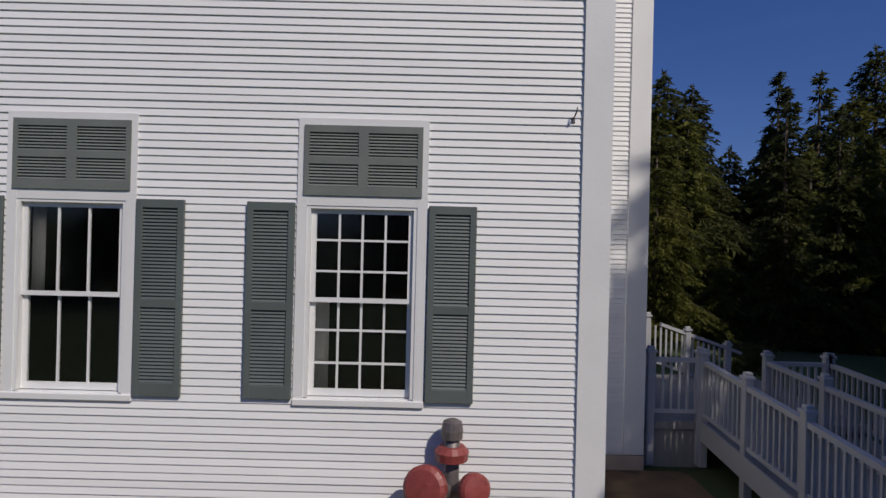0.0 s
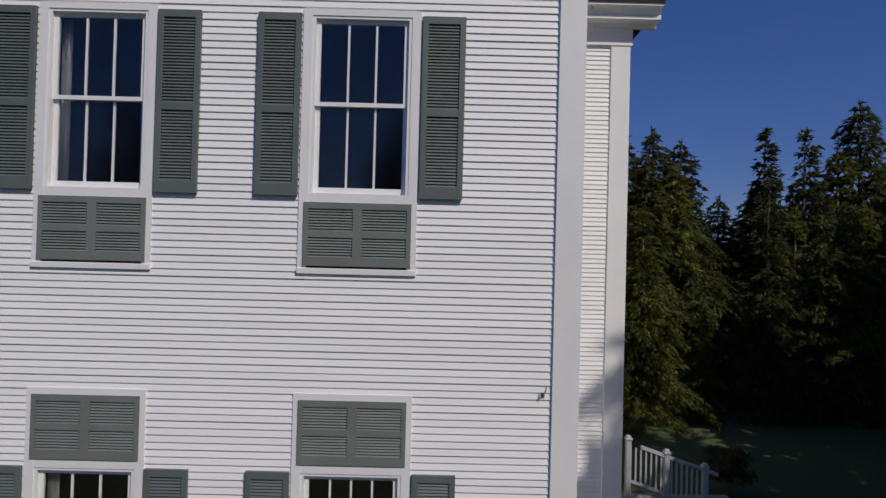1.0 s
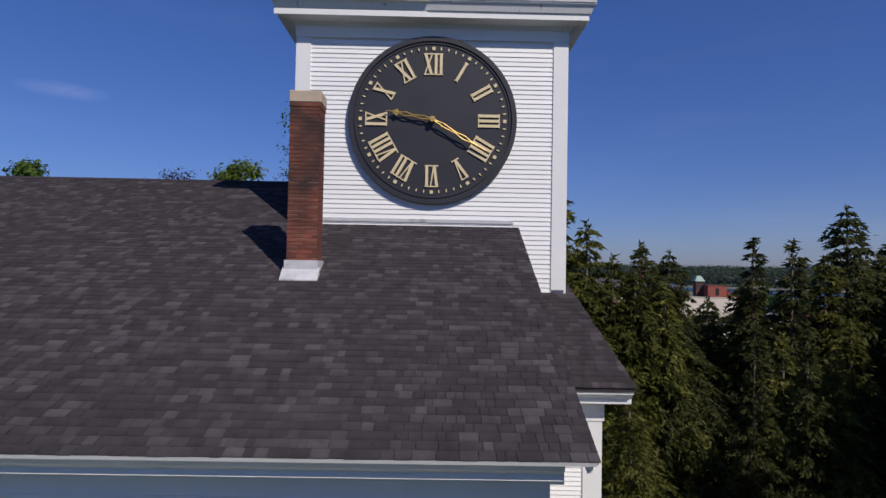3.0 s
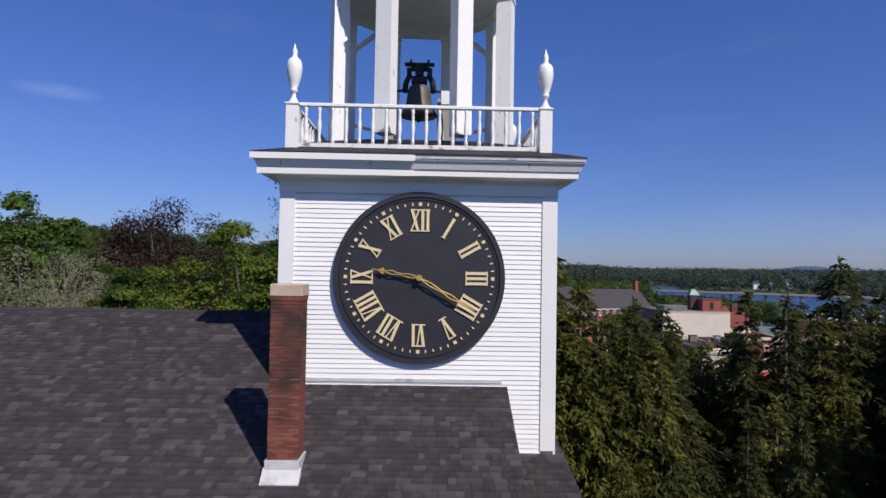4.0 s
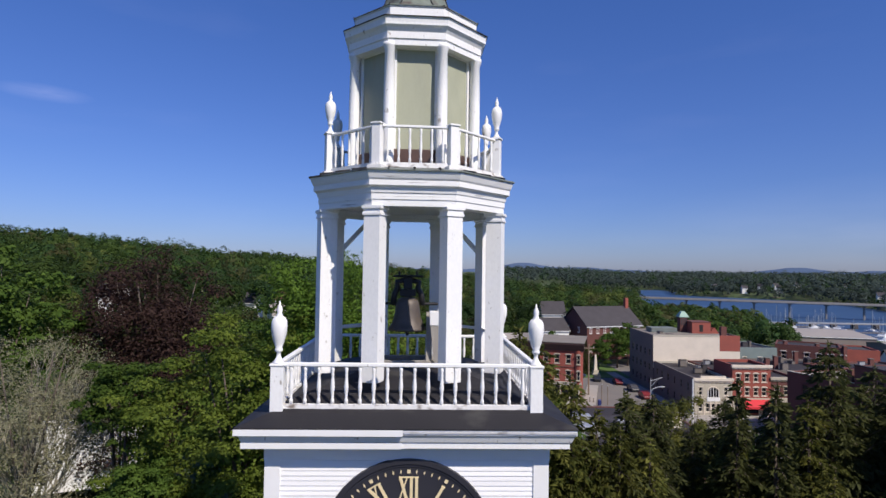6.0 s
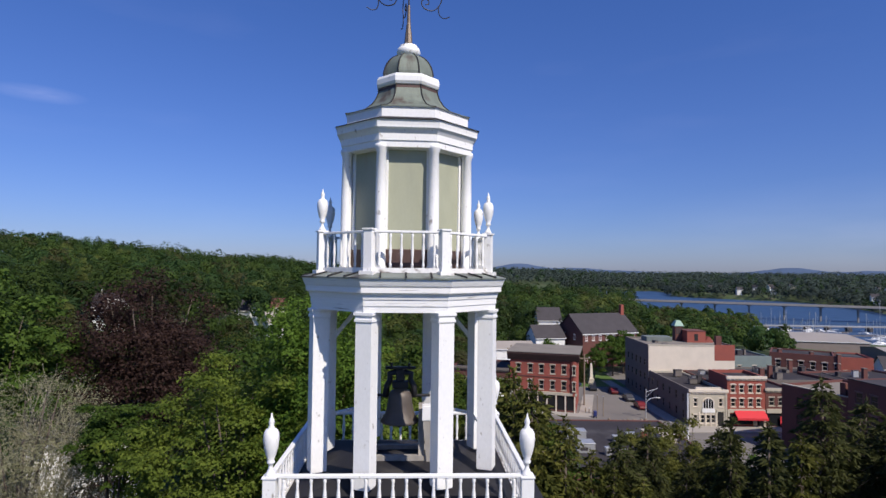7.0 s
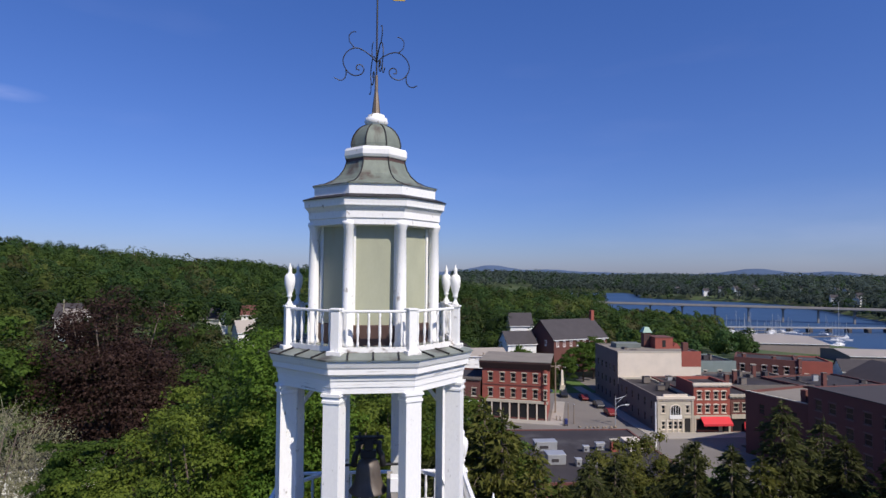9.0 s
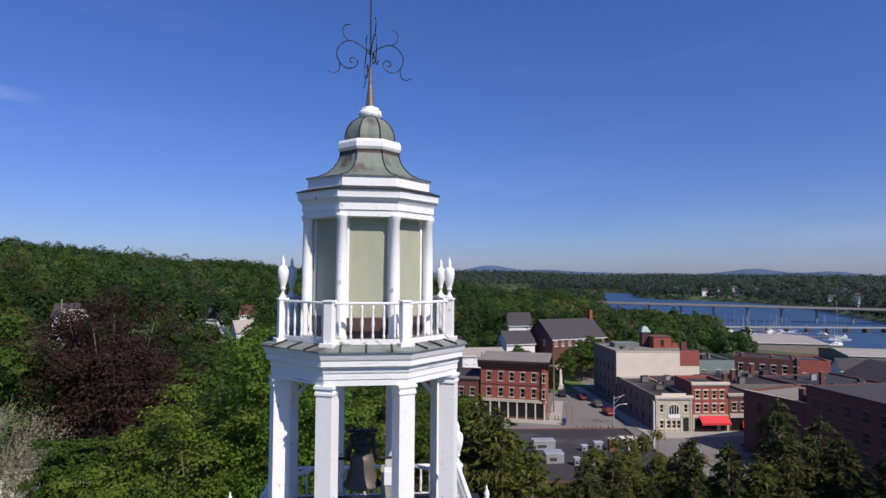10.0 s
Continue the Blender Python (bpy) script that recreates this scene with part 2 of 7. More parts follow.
# ---- mesh helpers ----
def mesh_of(name, bm, mat, smooth=False):
    me = bpy.data.meshes.new(name)
    bmesh.ops.recalc_face_normals(bm, faces=bm.faces)
    if smooth:
        for f in bm.faces:
            f.smooth = True
    bm.to_mesh(me)
    bm.free()
    if mat:
        me.materials.append(mat)
    return me


def part(name, bm, mat, parent=None, label="", smooth=False):
    ob = new(name, mesh_of(name, bm, mat, smooth))
    ob.parent = parent
    return tagged(ob, label)


def shared(name, me, parent, m):
    ob = new(name, me)
    ob.parent = parent
    ob.matrix_basis = m
    return ob


def thing(name, label, category, at=(0, 0, 0), group="", kind=""):
    e = new(name)
    e.location = at
    return tagged(e, label, category, group, kind)


def box(bm, x0, x1, y0, y1, z0, z1):
    v = [bm.verts.new(p) for p in ((x0, y0, z0), (x1, y0, z0), (x1, y1, z0), (x0, y1, z0), (x0, y0, z1), (x1, y0, z1), (x1, y1, z1), (x0, y1, z1))]
    for f in ((3, 2, 1, 0), (4, 5, 6, 7), (0, 1, 5, 4), (1, 2, 6, 5), (2, 3, 7, 6), (3, 0, 4, 7)):
        bm.faces.new([v[i] for i in f])
    return bm


def boxes(*dims):
    bm = bmesh.new()
    for d in dims:
        box(bm, *d)
    return bm


def prism(bm, pts, axis, a, b):
    """A polygon of 2D points pushed along an axis from a to b."""
    def place(p, q):
        return {"x": (q, p[0], p[1]), "y": (p[0], q, p[1]), "z": (p[0], p[1], q)}[axis]
    lo = [bm.verts.new(place(p, a)) for p in pts]
    hi = [bm.verts.new(place(p, b)) for p in pts]
    bm.faces.new(lo[::-1])
    bm.faces.new(hi)
    for i in range(len(pts)):
        j = (i + 1) % len(pts)
        bm.faces.new((lo[i], lo[j], hi[j], hi[i]))
    return bm


def loft(bm, profile, sides, turn=0.0, cx=0.0, cy=0.0, closed=True):
    """Rings of (radius, z) with that many sides."""
    rings = []
    for r, z in profile:
        rings.append([bm.verts.new((cx + r * math.cos(turn + 2 * math.pi * k / sides), cy + r * math.sin(turn + 2 * math.pi * k / sides), z)) for k in range(sides)])
    for a, b in zip(rings, rings[1:]):
        for k in range(sides):
            j = (k + 1) % sides
            bm.faces.new((a[k], a[j], b[j], b[k]))
    if closed:
        bm.faces.new(rings[0][::-1])
        bm.faces.new(rings[-1])
    return bm


def tube(bm, pts, radius, sides=6, taper=1.0):
    pts = [Vector(p) for p in pts]
    rings = []
    for i, p in enumerate(pts):
        d = (pts[min(i + 1, len(pts) - 1)] - pts[max(i - 1, 0)]).normalized()
        u = d.orthogonal().normalized() if not rings else (u - d * u.dot(d)).normalized()
        w = d.cross(u)
        r = radius * (1 + (taper - 1) * i / max(1, len(pts) - 1))
        rings.append([bm.verts.new(p + r * (u * math.cos(2 * math.pi * k / sides) + w * math.sin(2 * math.pi * k / sides))) for k in range(sides)])
    for a, b in zip(rings, rings[1:]):
        for k in range(sides):
            j = (k + 1) % sides
            bm.faces.new((a[k], a[j], b[j], b[k]))
    bm.faces.new(rings[0][::-1])
    bm.faces.new(rings[-1])
    return bm


def soft_edges(bm, w=0.006):
    bmesh.ops.bevel(bm, geom=[e for e in bm.edges], offset=w, segments=1, affect="EDGES", profile=0.5)
    return bm


def raw_mesh(name, verts, faces, mat, kinds=None):
    """A mesh from number arrays: verts n x 3, faces m x k."""
    me = bpy.data.meshes.new(name)
    verts, faces = np.asarray(verts, dtype=np.float32), np.asarray(faces, dtype=np.int32)
    m, k = faces.shape
    me.vertices.add(len(verts))
    me.vertices.foreach_set("co", verts.ravel())
    me.loops.add(m * k)
    me.loops.foreach_set("vertex_index", faces.ravel())
    me.polygons.add(m)
    me.polygons.foreach_set("loop_start", np.arange(0, m * k, k, dtype=np.int32))
    me.update(calc_edges=True)
    me.validate()
    for one in (mat if isinstance(mat, list) else [mat]):
        me.materials.append(one)
    if kinds is not None:
        me.polygons.foreach_set("material_index", np.asarray(kinds, dtype=np.int32))
    return me

# ---- the meeting house ----
WALL_Y, WEST, EAST, RIDGE_Y, RIDGE_Z = 5.76, -15.0, 1.62, 14.1, 14.46
EAVE_Y, EAVE_Z = 5.2, 10.46
LAP = 0.078
house = thing("meeting_house", "white clapboard meeting house with grey-green shutters and dark shingle roof", "building", (0, 0, 0))


def clapboards(parent, spans, z0, z1, y, lap, mat=M_CLAP, kind="clapboard"):
    """Lapped boards on a wall facing south; spans(z) gives the stretches free of openings at a height."""
    cache = {}
    z, k = z0, 0
    while z < z1 - 0.01:
        h = min(lap, z1 - z)
        for x0, x1 in spans(z + h * 0.5):
            w = round(x1 - x0, 3)
            key = (w, round(h, 4))
            if key not in cache:
                bm = bmesh.new()
                prism(bm, [(0, 0), (-0.02, 0), (-0.02, 0.005), (-0.004, h + 0.012), (0, h + 0.012)], "x", 0, w)
                cache[key] = mesh_of(kind, bm, mat)
            shared(kind, cache[key], parent, pose(x0, y - 0.0005 * (k % 2) + random.uniform(-0.0012, 0.0012), z + random.uniform(-0.0012, 0.0012), 0, random.uniform(-0.012, 0.012)))
        z += lap
        k += 1


# windows: (left, right, kind); lower and upper rows share the columns
COLS = [(-4.31, -3.03), (-1.445, -0.16)]
LOW = (1.87, 4.68)
UPP = (5.99, 8.86)


def wall_spans(z):
    if LOW[0] < z < LOW[1] or UPP[0] < z < UPP[1]:
        edges = [WEST] + [e for c in COLS for e in c] + [1.35]
        return [(edges[i], edges[i + 1]) for i in range(0, len(edges), 2)]
    return [(WEST, 1.35)]


def wall_with_holes(y0, y1, x0, x1, z0, z1, holes):
    """A wall of thickness y0..y1 with rectangular openings, cut on a grid."""
    xs = sorted({x0, x1, *[h[0] for h in holes], *[h[1] for h in holes]})
    zs = sorted({z0, z1, *[h[2] for h in holes], *[h[3] for h in holes]})
    bm = bmesh.new()
    for a, b in zip(xs, xs[1:]):
        for c, d in zip(zs, zs[1:]):
            mx, mz = (a + b) / 2, (c + d) / 2
            if not any(h[0] < mx < h[1] and h[2] < mz < h[3] for h in holes):
                box(bm, a, b, y0, y1, c, d)
    bmesh.ops.remove_doubles(bm, verts=bm.verts, dist=1e-4)
    return bm


holes = [(a + 0.05, b - 0.05, z[0] + 0.05, z[1] - 0.05) for a, b in COLS for z in (LOW, UPP)]
side_wall = part("side_wall", wall_with_holes(WALL_Y, WALL_Y + 0.25, WEST, EAST, 0.0, 10.2, holes), M_TRIM, house)
part("foundation", boxes((WEST, EAST + 0.02, WALL_Y - 0.03, WALL_Y + 0.3, -0.6, 0.22)), M_STONE, house, "grey stone foundation")
part("end_wall", boxes((WEST, WEST + 0.25, WALL_Y + 0.25, 22.2, -0.3, 10.2)), M_TRIM, house)
part("rear_wall", boxes((WEST, EAST, 22.2, 22.45, -0.3, 10.2)), M_TRIM, house)
part("gable_wall", prism(bmesh.new(), [(WALL_Y + 0.25, -0.3), (22.2, -0.3), (22.2, 10.2), (RIDGE_Y, 14.2), (WALL_Y + 0.25, 10.2)], "x", EAST - 0.25, EAST), M_TRIM, house)
# upright near-black sheet added behind the windows as the room's darkness
part("inner_floor", boxes((WEST + 0.3, EAST - 0.3, WALL_Y + 1.6, WALL_Y + 1.7, 0, 10)), M_DARK, house, "near-black sheet standing in for the unlit room")
part("corner_pilaster", boxes((1.35, 1.64, WALL_Y - 0.045, WALL_Y + 0.01, 0.2, 9.84), (1.33, 1.66, WALL_Y - 0.06, WALL_Y, 0.2, 0.45)), M_TRIM, house)
part("frieze", boxes((WEST, 1.66, WALL_Y - 0.06, WALL_Y + 0.01, 9.84, 10.14), (WEST, 1.67, WALL_Y - 0.08, WALL_Y, 9.82, 9.86)), M_TRIM, house)
# boxed eave with bed and crown mouldings, and the open gutter lip
part("eave", prism(bmesh.new(), [(WALL_Y, 10.08), (WALL_Y - 0.1, 10.08), (WALL_Y - 0.16, 10.14), (WALL_Y - 0.17, 10.2), (WALL_Y - 0.42, 10.2), (WALL_Y - 0.42, 10.27), (WALL_Y - 0.5, 10.33), (WALL_Y - 0.54, 10.40), (WALL_Y, 10.44)], "x", WEST, 1.72), M_TRIM, house)
part("gutter", prism(bmesh.new(), [(EAVE_Y + 0.04, 10.405), (EAVE_Y - 0.015, 10.405), (EAVE_Y - 0.03, 10.445), (EAVE_Y + 0.04, 10.445)], "x", WEST, 2.03), M_TRIM, house)
part("rake_board", prism(bmesh.new(), [(EAVE_Y + 0.05, 10.3), (EAVE_Y + 0.05, 10.43), (RIDGE_Y, 14.46), (22.9, 10.43), (22.9, 10.3), (RIDGE_Y, 14.3)], "x", 1.95, 2.01), M_TRIM, house)
part("rake_soffit", prism(bmesh.new(), [(EAVE_Y + 0.06, 10.38), (EAVE_Y + 0.06, 10.41), (RIDGE_Y, 14.44), (22.9, 10.41), (22.9, 10.38), (RIDGE_Y, 14.38)], "x", 1.6, 1.948), M_TRIM, house)
part("rake_moulding", prism(bmesh.new(), [(WALL_Y - 0.3, 10.12), (WALL_Y - 0.3, 10.4), (RIDGE_Y, 14.35), (22.6, 10.4), (22.6, 10.12), (RIDGE_Y, 14.05)], "x", 1.61, 1.76), M_TRIM, house)

# the roof: a sheathed slab each side, and lapped shingle tabs on the side in view
roof = part("roof", prism(bmesh.new(), [(EAVE_Y, EAVE_Z - 0.04), (EAVE_Y, EAVE_Z), (RIDGE_Y, RIDGE_Z), (23.0, EAVE_Z), (23.0, EAVE_Z - 0.04), (RIDGE_Y, RIDGE_Z - 0.1)], "x", WEST - 0.3, 2.05), M_SHINGLE, house)


def shingles(name, x0, x1, y0, z0, y1, z1, parent, seed, course=0.142, apart=(0, 0, 0), taper=0.0):
    """Architectural shingle tabs, some doubled, on a plane rising from (y0, z0) to (y1, z1)."""
    rng = np.random.default_rng(seed)
    run = Vector((0, y1 - y0, z1 - z0))
    length = run.length
    d, up = run.normalized(), Vector((0, -(z1 - z0), y1 - y0)).normalized()
    verts, faces = [], []
    for c in range(int(length / course)):
        x = x0 - rng.uniform(0, 0.3)
        end = x1 - taper * c * course / length
        while x < end:
            w = rng.uniform(0.09, 0.27)
            a, b = max(x, x0), min(x + w, end)
            x += w
            if b - a < 0.02:
                continue
            thick = 0.007 if rng.random() < 0.5 else 0.013
            s0, s1 = c * course + rng.uniform(-0.004, 0.004), min(length, (c + 1) * course + 0.03)
            base = Vector((0, y0, z0))
            lo, hi = base + d * s0, base + d * s1
            o = len(verts)
            tab = []
            for p, h in ((lo, 0.002), (lo, thick + 0.006), (hi, 0.004)):
                q = p + up * h
                tab += [(a + 0.003, q.y, q.z), (b - 0.003, q.y, q.z)]
            if apart[0] <= a and b <= apart[1] and c < apart[2]:
                one = new("shingle", raw_mesh("shingle", tab, [(0, 1, 3, 2), (2, 3, 5, 4)], M_TAB))
                one.parent = parent
                continue
            verts += tab
            faces += [(o, o + 1, o + 3, o + 2), (o + 2, o + 3, o + 5, o + 4)]
    me = raw_mesh(name, verts, faces, M_SHINGLE)
    ob = new(name, me)
    ob.parent = parent
    return tagged(ob, "dark grey asphalt shingles", kind="stuff")


shingles("shingle_field", WEST - 0.3, 2.07, EAVE_Y - 0.03, EAVE_Z - 0.012, RIDGE_Y, RIDGE_Z, house, 3, apart=(-2.6, 2.1, 17))
part("ridge_cap", prism(bmesh.new(), [(RIDGE_Y - 0.14, RIDGE_Z - 0.045), (RIDGE_Y, RIDGE_Z + 0.025), (RIDGE_Y + 0.14, RIDGE_Z - 0.045)], "x", WEST - 0.3, 2.07), M_SHINGLE, house)

# ---- front vestibule, set back from the long side ----
FR_Y = 9.22
part("vestibule_wall", boxes((EAST, 3.2, FR_Y, FR_Y + 0.2, 0.25, 10.0), (3.0, 3.2, FR_Y + 0.2, 19.0, 0.25, 10.0), (EAST, 3.2, 18.8, 19.0, 0.25, 10.0)), M_TRIM, house)
part("vestibule_base", boxes((EAST, 3.24, FR_Y - 0.04, 19.0, -0.6, 0.25)), M_STONE, house, "stone base of the vestibule")
vest = part("vestibule_siding", boxes((EAST, 2.9, FR_Y - 0.002, FR_Y, 0.3, 9.85)), M_TRIM, house)
clapboards(vest, lambda z: [(EAST, 2.91)], 0.3, 9.85, FR_Y, 0.078)
part("vestibule_pilaster", boxes((2.91, 3.23, FR_Y - 0.045, FR_Y, 0.27, 9.85)), M_TRIM, house)
part("vestibule_frieze", boxes((EAST, 3.26, FR_Y - 0.06, FR_Y + 0.01, 9.83, 10.14)), M_TRIM, house)
part("vestibule_cornice", prism(bmesh.new(), [(FR_Y, 10.12), (FR_Y - 0.08, 10.12), (FR_Y - 0.1, 10.18), (FR_Y - 0.3, 10.18), (FR_Y - 0.3, 10.26), (FR_Y - 0.36, 10.33), (FR_Y - 0.42, 10.36), (FR_Y - 0.42, 10.46), (FR_Y, 10.5)], "x", EAST, 3.64), M_WORN, house)
bm = bmesh.new()
v = [bm.verts.new(p) for p in ((EAST - 0.1, 8.78, 10.4), (3.66, 8.78, 10.4), (3.66, 19.4, 10.4), (EAST - 0.1, 19.4, 10.4), (EAST - 0.1, 8.78, 10.47), (3.66, 8.78, 10.47), (3.66, 19.4, 10.47), (EAST - 0.1, 19.4, 10.47), (EAST - 0.1, RIDGE_Y, 13.38), (2.72, RIDGE_Y, 13.38))]
for f in ((3, 2, 1, 0), (0, 1, 5, 4), (1, 2, 6, 5), (2, 3, 7, 6), (4, 5, 9, 8), (6, 7, 8, 9), (5, 6, 9), (3, 0, 4, 8, 7)):
    bm.faces.new([v[i] for i in f])
part("vestibule_roof", bm, M_SHINGLE, house)
shingles("vestibule_shingle_field", EAST, 3.68, 8.76, 10.468, RIDGE_Y, 13.39, house, 8, taper=0.94)


def louvers(x0, x1, z0, z1, y, pitch):
    bm = bmesh.new()
    n = max(1, int((z1 - z0) / pitch))
    for i in range(n):
        z = z0 + (i + 0.5) * (z1 - z0) / n
        prism(bm, [(y - 0.006, z - pitch * 0.42), (y - 0.002, z - pitch * 0.5), (y + 0.016, z + pitch * 0.42), (y + 0.012, z + pitch * 0.5)], "x", x0, x1)
    return bm


def window(x0, x1, zs, upper, cols, rows):
    """One window with its casing, sashes, louvred spandrel panel and pair of shutters."""
    z0, z1 = zs
    y = WALL_Y
    w = part("window", boxes((x0, x0 + 0.1, y - 0.03, y + 0.03, z0, z1), (x1 - 0.1, x1, y - 0.03, y + 0.03, z0, z1), (x0 + 0.1, x1 - 0.1, y - 0.03, y + 0.03, z1 - 0.07, z1)), M_TRIM, house)
    if upper:
        p0, p1, s0, s1 = z0 + 0.07, z0 + 0.76, z0 + 0.86, z1 - 0.07
    else:
        p0, p1, s0, s1 = z1 - 0.76, z1 - 0.07, z0 + 0.06, z1 - 0.86
    a, b = x0 + 0.1, x1 - 0.1
    part("sill", soft_edges(boxes((x0 - 0.004, x1 + 0.004, y - 0.045, y + 0.02, z0 - 0.02, z0 + 0.045))), M_TRIM, w)
    part("transom_bar", boxes((a, b, y - 0.028, y + 0.05, min(p1, s1), max(p0, s0))), M_TRIM, w)
    # spandrel panel
    xm = (a + b) / 2
    pa, pb = a - 0.04, b + 0.04
    part("panel_frame", boxes((pa, pa + 0.05, y - 0.045, y - 0.005, p0, p1), (pb - 0.05, pb, y - 0.045, y - 0.005, p0, p1), (xm - 0.05, xm + 0.05, y - 0.045, y - 0.005, p0, p1),
                              (pa + 0.05, xm - 0.05, y - 0.045, y - 0.005, p1 - 0.07, p1), (xm + 0.05, pb - 0.05, y - 0.045, y - 0.005, p1 - 0.07, p1),
                              (pa + 0.05, xm - 0.05, y - 0.045, y - 0.005, p0, p0 + 0.09), (xm + 0.05, pb - 0.05, y - 0.045, y - 0.005, p0, p0 + 0.09),
                              (pa + 0.05, xm - 0.05, y - 0.044, y - 0.005, (p0 + p1) / 2 - 0.035, (p0 + p1) / 2 + 0.035), (xm + 0.05, pb - 0.05, y - 0.044, y - 0.005, (p0 + p1) / 2 - 0.035, (p0 + p1) / 2 + 0.035)), M_PANEL, w, "faded grey panel frame")
    part("panel_louvers", louvers(pa + 0.05, pb - 0.05, p0 + 0.09, p1 - 0.07, y - 0.034, 0.03), M_PANEL, w)
    part("panel_back", boxes((pa, pb, y - 0.01, y + 0.02, p0, p1)), M_PANEL, w)
    # sashes, the lower one set behind the upper
    sm = s0 + (s1 - s0) * 0.505
    part("jamb", boxes((a, a + 0.035, y - 0.02, y + 0.12, s0, s1), (b - 0.035, b, y - 0.02, y + 0.12, s0, s1), (a + 0.035, b - 0.035, y - 0.02, y + 0.12, s1 - 0.03, s1)), M_TRIM, w)
    for name, lo, hi, yy in (("upper_sash", sm - 0.02, s1 - 0.03, y + 0.02), ("lower_sash", s0, sm + 0.025, y + 0.055)):
        l, r = a + 0.035, b - 0.035
        bm = boxes((l, l + 0.05, yy, yy + 0.035, lo, hi), (r - 0.05, r, yy, yy + 0.035, lo, hi), (l + 0.05, r - 0.05, yy, yy + 0.035, hi - 0.045, hi), (l + 0.05, r - 0.05, yy, yy + 0.035, lo, lo + (0.07 if name == "lower_sash" else 0.045)))
        g0, g1 = l + 0.05, r - 0.05
        for c in range(1, cols):
            x = g0 + (g1 - g0) * c / cols
            box(bm, x - 0.011, x + 0.011, yy + 0.004, yy + 0.03, lo + 0.04, hi - 0.04)
        for q in range(1, rows):
            z = lo + (hi - lo) * q / rows
            box(bm, g0, g1, yy + 0.006, yy + 0.029, z - 0.011, z + 0.011)
        part(name, bm, M_TRIM, w)
        for c in range(cols):
            for q in range(rows):
                part("pane", boxes((g0 + (g1 - g0) * c / cols, g0 + (g1 - g0) * (c + 1) / cols, yy + 0.016, yy + 0.019, lo + 0.04 + (hi - lo - 0.08) * q / rows, lo + 0.04 + (hi - lo - 0.08) * (q + 1) / rows)), M_GLASS, w)
    # shutters
    for k, (l, r) in enumerate(((x0 - 0.485, x0 - 0.015), (x1 + 0.015, x1 + 0.485))):
        t0, t1 = (s0 - 0.02, s1 + 0.02) if not upper else (s0 - 0.04, s1 + 0.01)
        mid = t0 + (t1 - t0) * 0.47
        s = part("shutter", soft_edges(boxes((l, l + 0.065, y - 0.06, y - 0.024, t0, t1), (l + 0.06, r - 0.06, y - 0.059, y - 0.025, t0, t0 + 0.13)), 0.004), M_SHUT, house)
        part("stile", soft_edges(boxes((r - 0.065, r, y - 0.06, y - 0.024, t0, t1)), 0.004), M_SHUT, s)
        part("top_rail", soft_edges(boxes((l + 0.06, r - 0.06, y - 0.059, y - 0.025, t1 - 0.085, t1)), 0.004), M_SHUT, s)
        part("middle_rail", soft_edges(boxes((l + 0.06, r - 0.06, y - 0.059, y - 0.025, mid - 0.04, mid + 0.04)), 0.004), M_SHUT, s)
        for g0, g1 in ((t0 + 0.13, mid - 0.04), (mid + 0.04, t1 - 0.085)):
            part("louvers", louvers(l + 0.06, r - 0.06, g0, g1, y - 0.045, 0.034), M_SHUT, s)


def curtain(x0, x1, z0, z1):
    """A gathered curtain hung just inside a window."""
    bm, cols = bmesh.new(), 24
    rings = [[bm.verts.new((x0 + (x1 - x0) * i / cols, WALL_Y + 0.2 + 0.018 * math.sin(i * 1.9) + off, z)) for i in range(cols + 1)] for off, z in ((0, z0), (0, z1), (0.006, z1), (0.006, z0))]
    for k in range(4):
        p, q = rings[k], rings[(k + 1) % 4]
        for i in range(cols):
            bm.faces.new((p[i], p[i + 1], q[i + 1], q[i]))
    ob = new("curtain", mesh_of("curtain", bm, M_CLOTH, True))
    return tagged(ob, "pale gathered curtain inside the window", "curtain", "curtains of the meeting house")


curtain(-4.2, -4.08, 2.85, 3.85)
curtain(-1.33, -1.15, 1.95, 2.85)
curtain(-4.2, -4.1, 6.9, 8.75)
hook = thing("wall_hook", "small rusty iron hook beside the corner board", "hook", (1.255, WALL_Y, 4.72))
part("plate", soft_edges(boxes((-0.016, 0.016, -0.03, 0.0, -0.03, 0.03)), 0.005), M_PIPE, hook)
part("hook", tube(bmesh.new(), [(0, -0.02, 0.02), (0.0, -0.09, 0.03), (0.015, -0.11, 0.08), (0.02, -0.09, 0.11)], 0.007, 6), M_PIPE, hook)


for i, (a, b) in enumerate(COLS):
    window(a, b, LOW, False, 4 if i else 3, 3 if i else 1)
    window(a, b, UPP, True, 3, 1)

# ---- clock tower ----
CX, CY, HALF = 0.21, 14.17, 2.81
T_Y = CY - HALF
tower = thing("clock_tower", "square white clapboard clock tower rising through the roof", "tower", (0, 0, 0))
front = part("tower_front", boxes((CX - HALF, CX + HALF, T_Y, T_Y + 0.25, 9.0, 17.2)), M_TRIM, tower)
for nm, d in (("tower_side", (CX - HALF, CX - HALF + 0.25, T_Y + 0.25, CY + HALF - 0.25, 9.0, 17.2)), ("tower_side", (CX + HALF - 0.25, CX + HALF, T_Y + 0.25, CY + HALF - 0.25, 9.0, 17.2)), ("tower_rear", (CX - HALF, CX + HALF, CY + HALF - 0.25, CY + HALF, 9.0, 17.2))):
    part(nm, boxes(d), M_TRIM, tower)
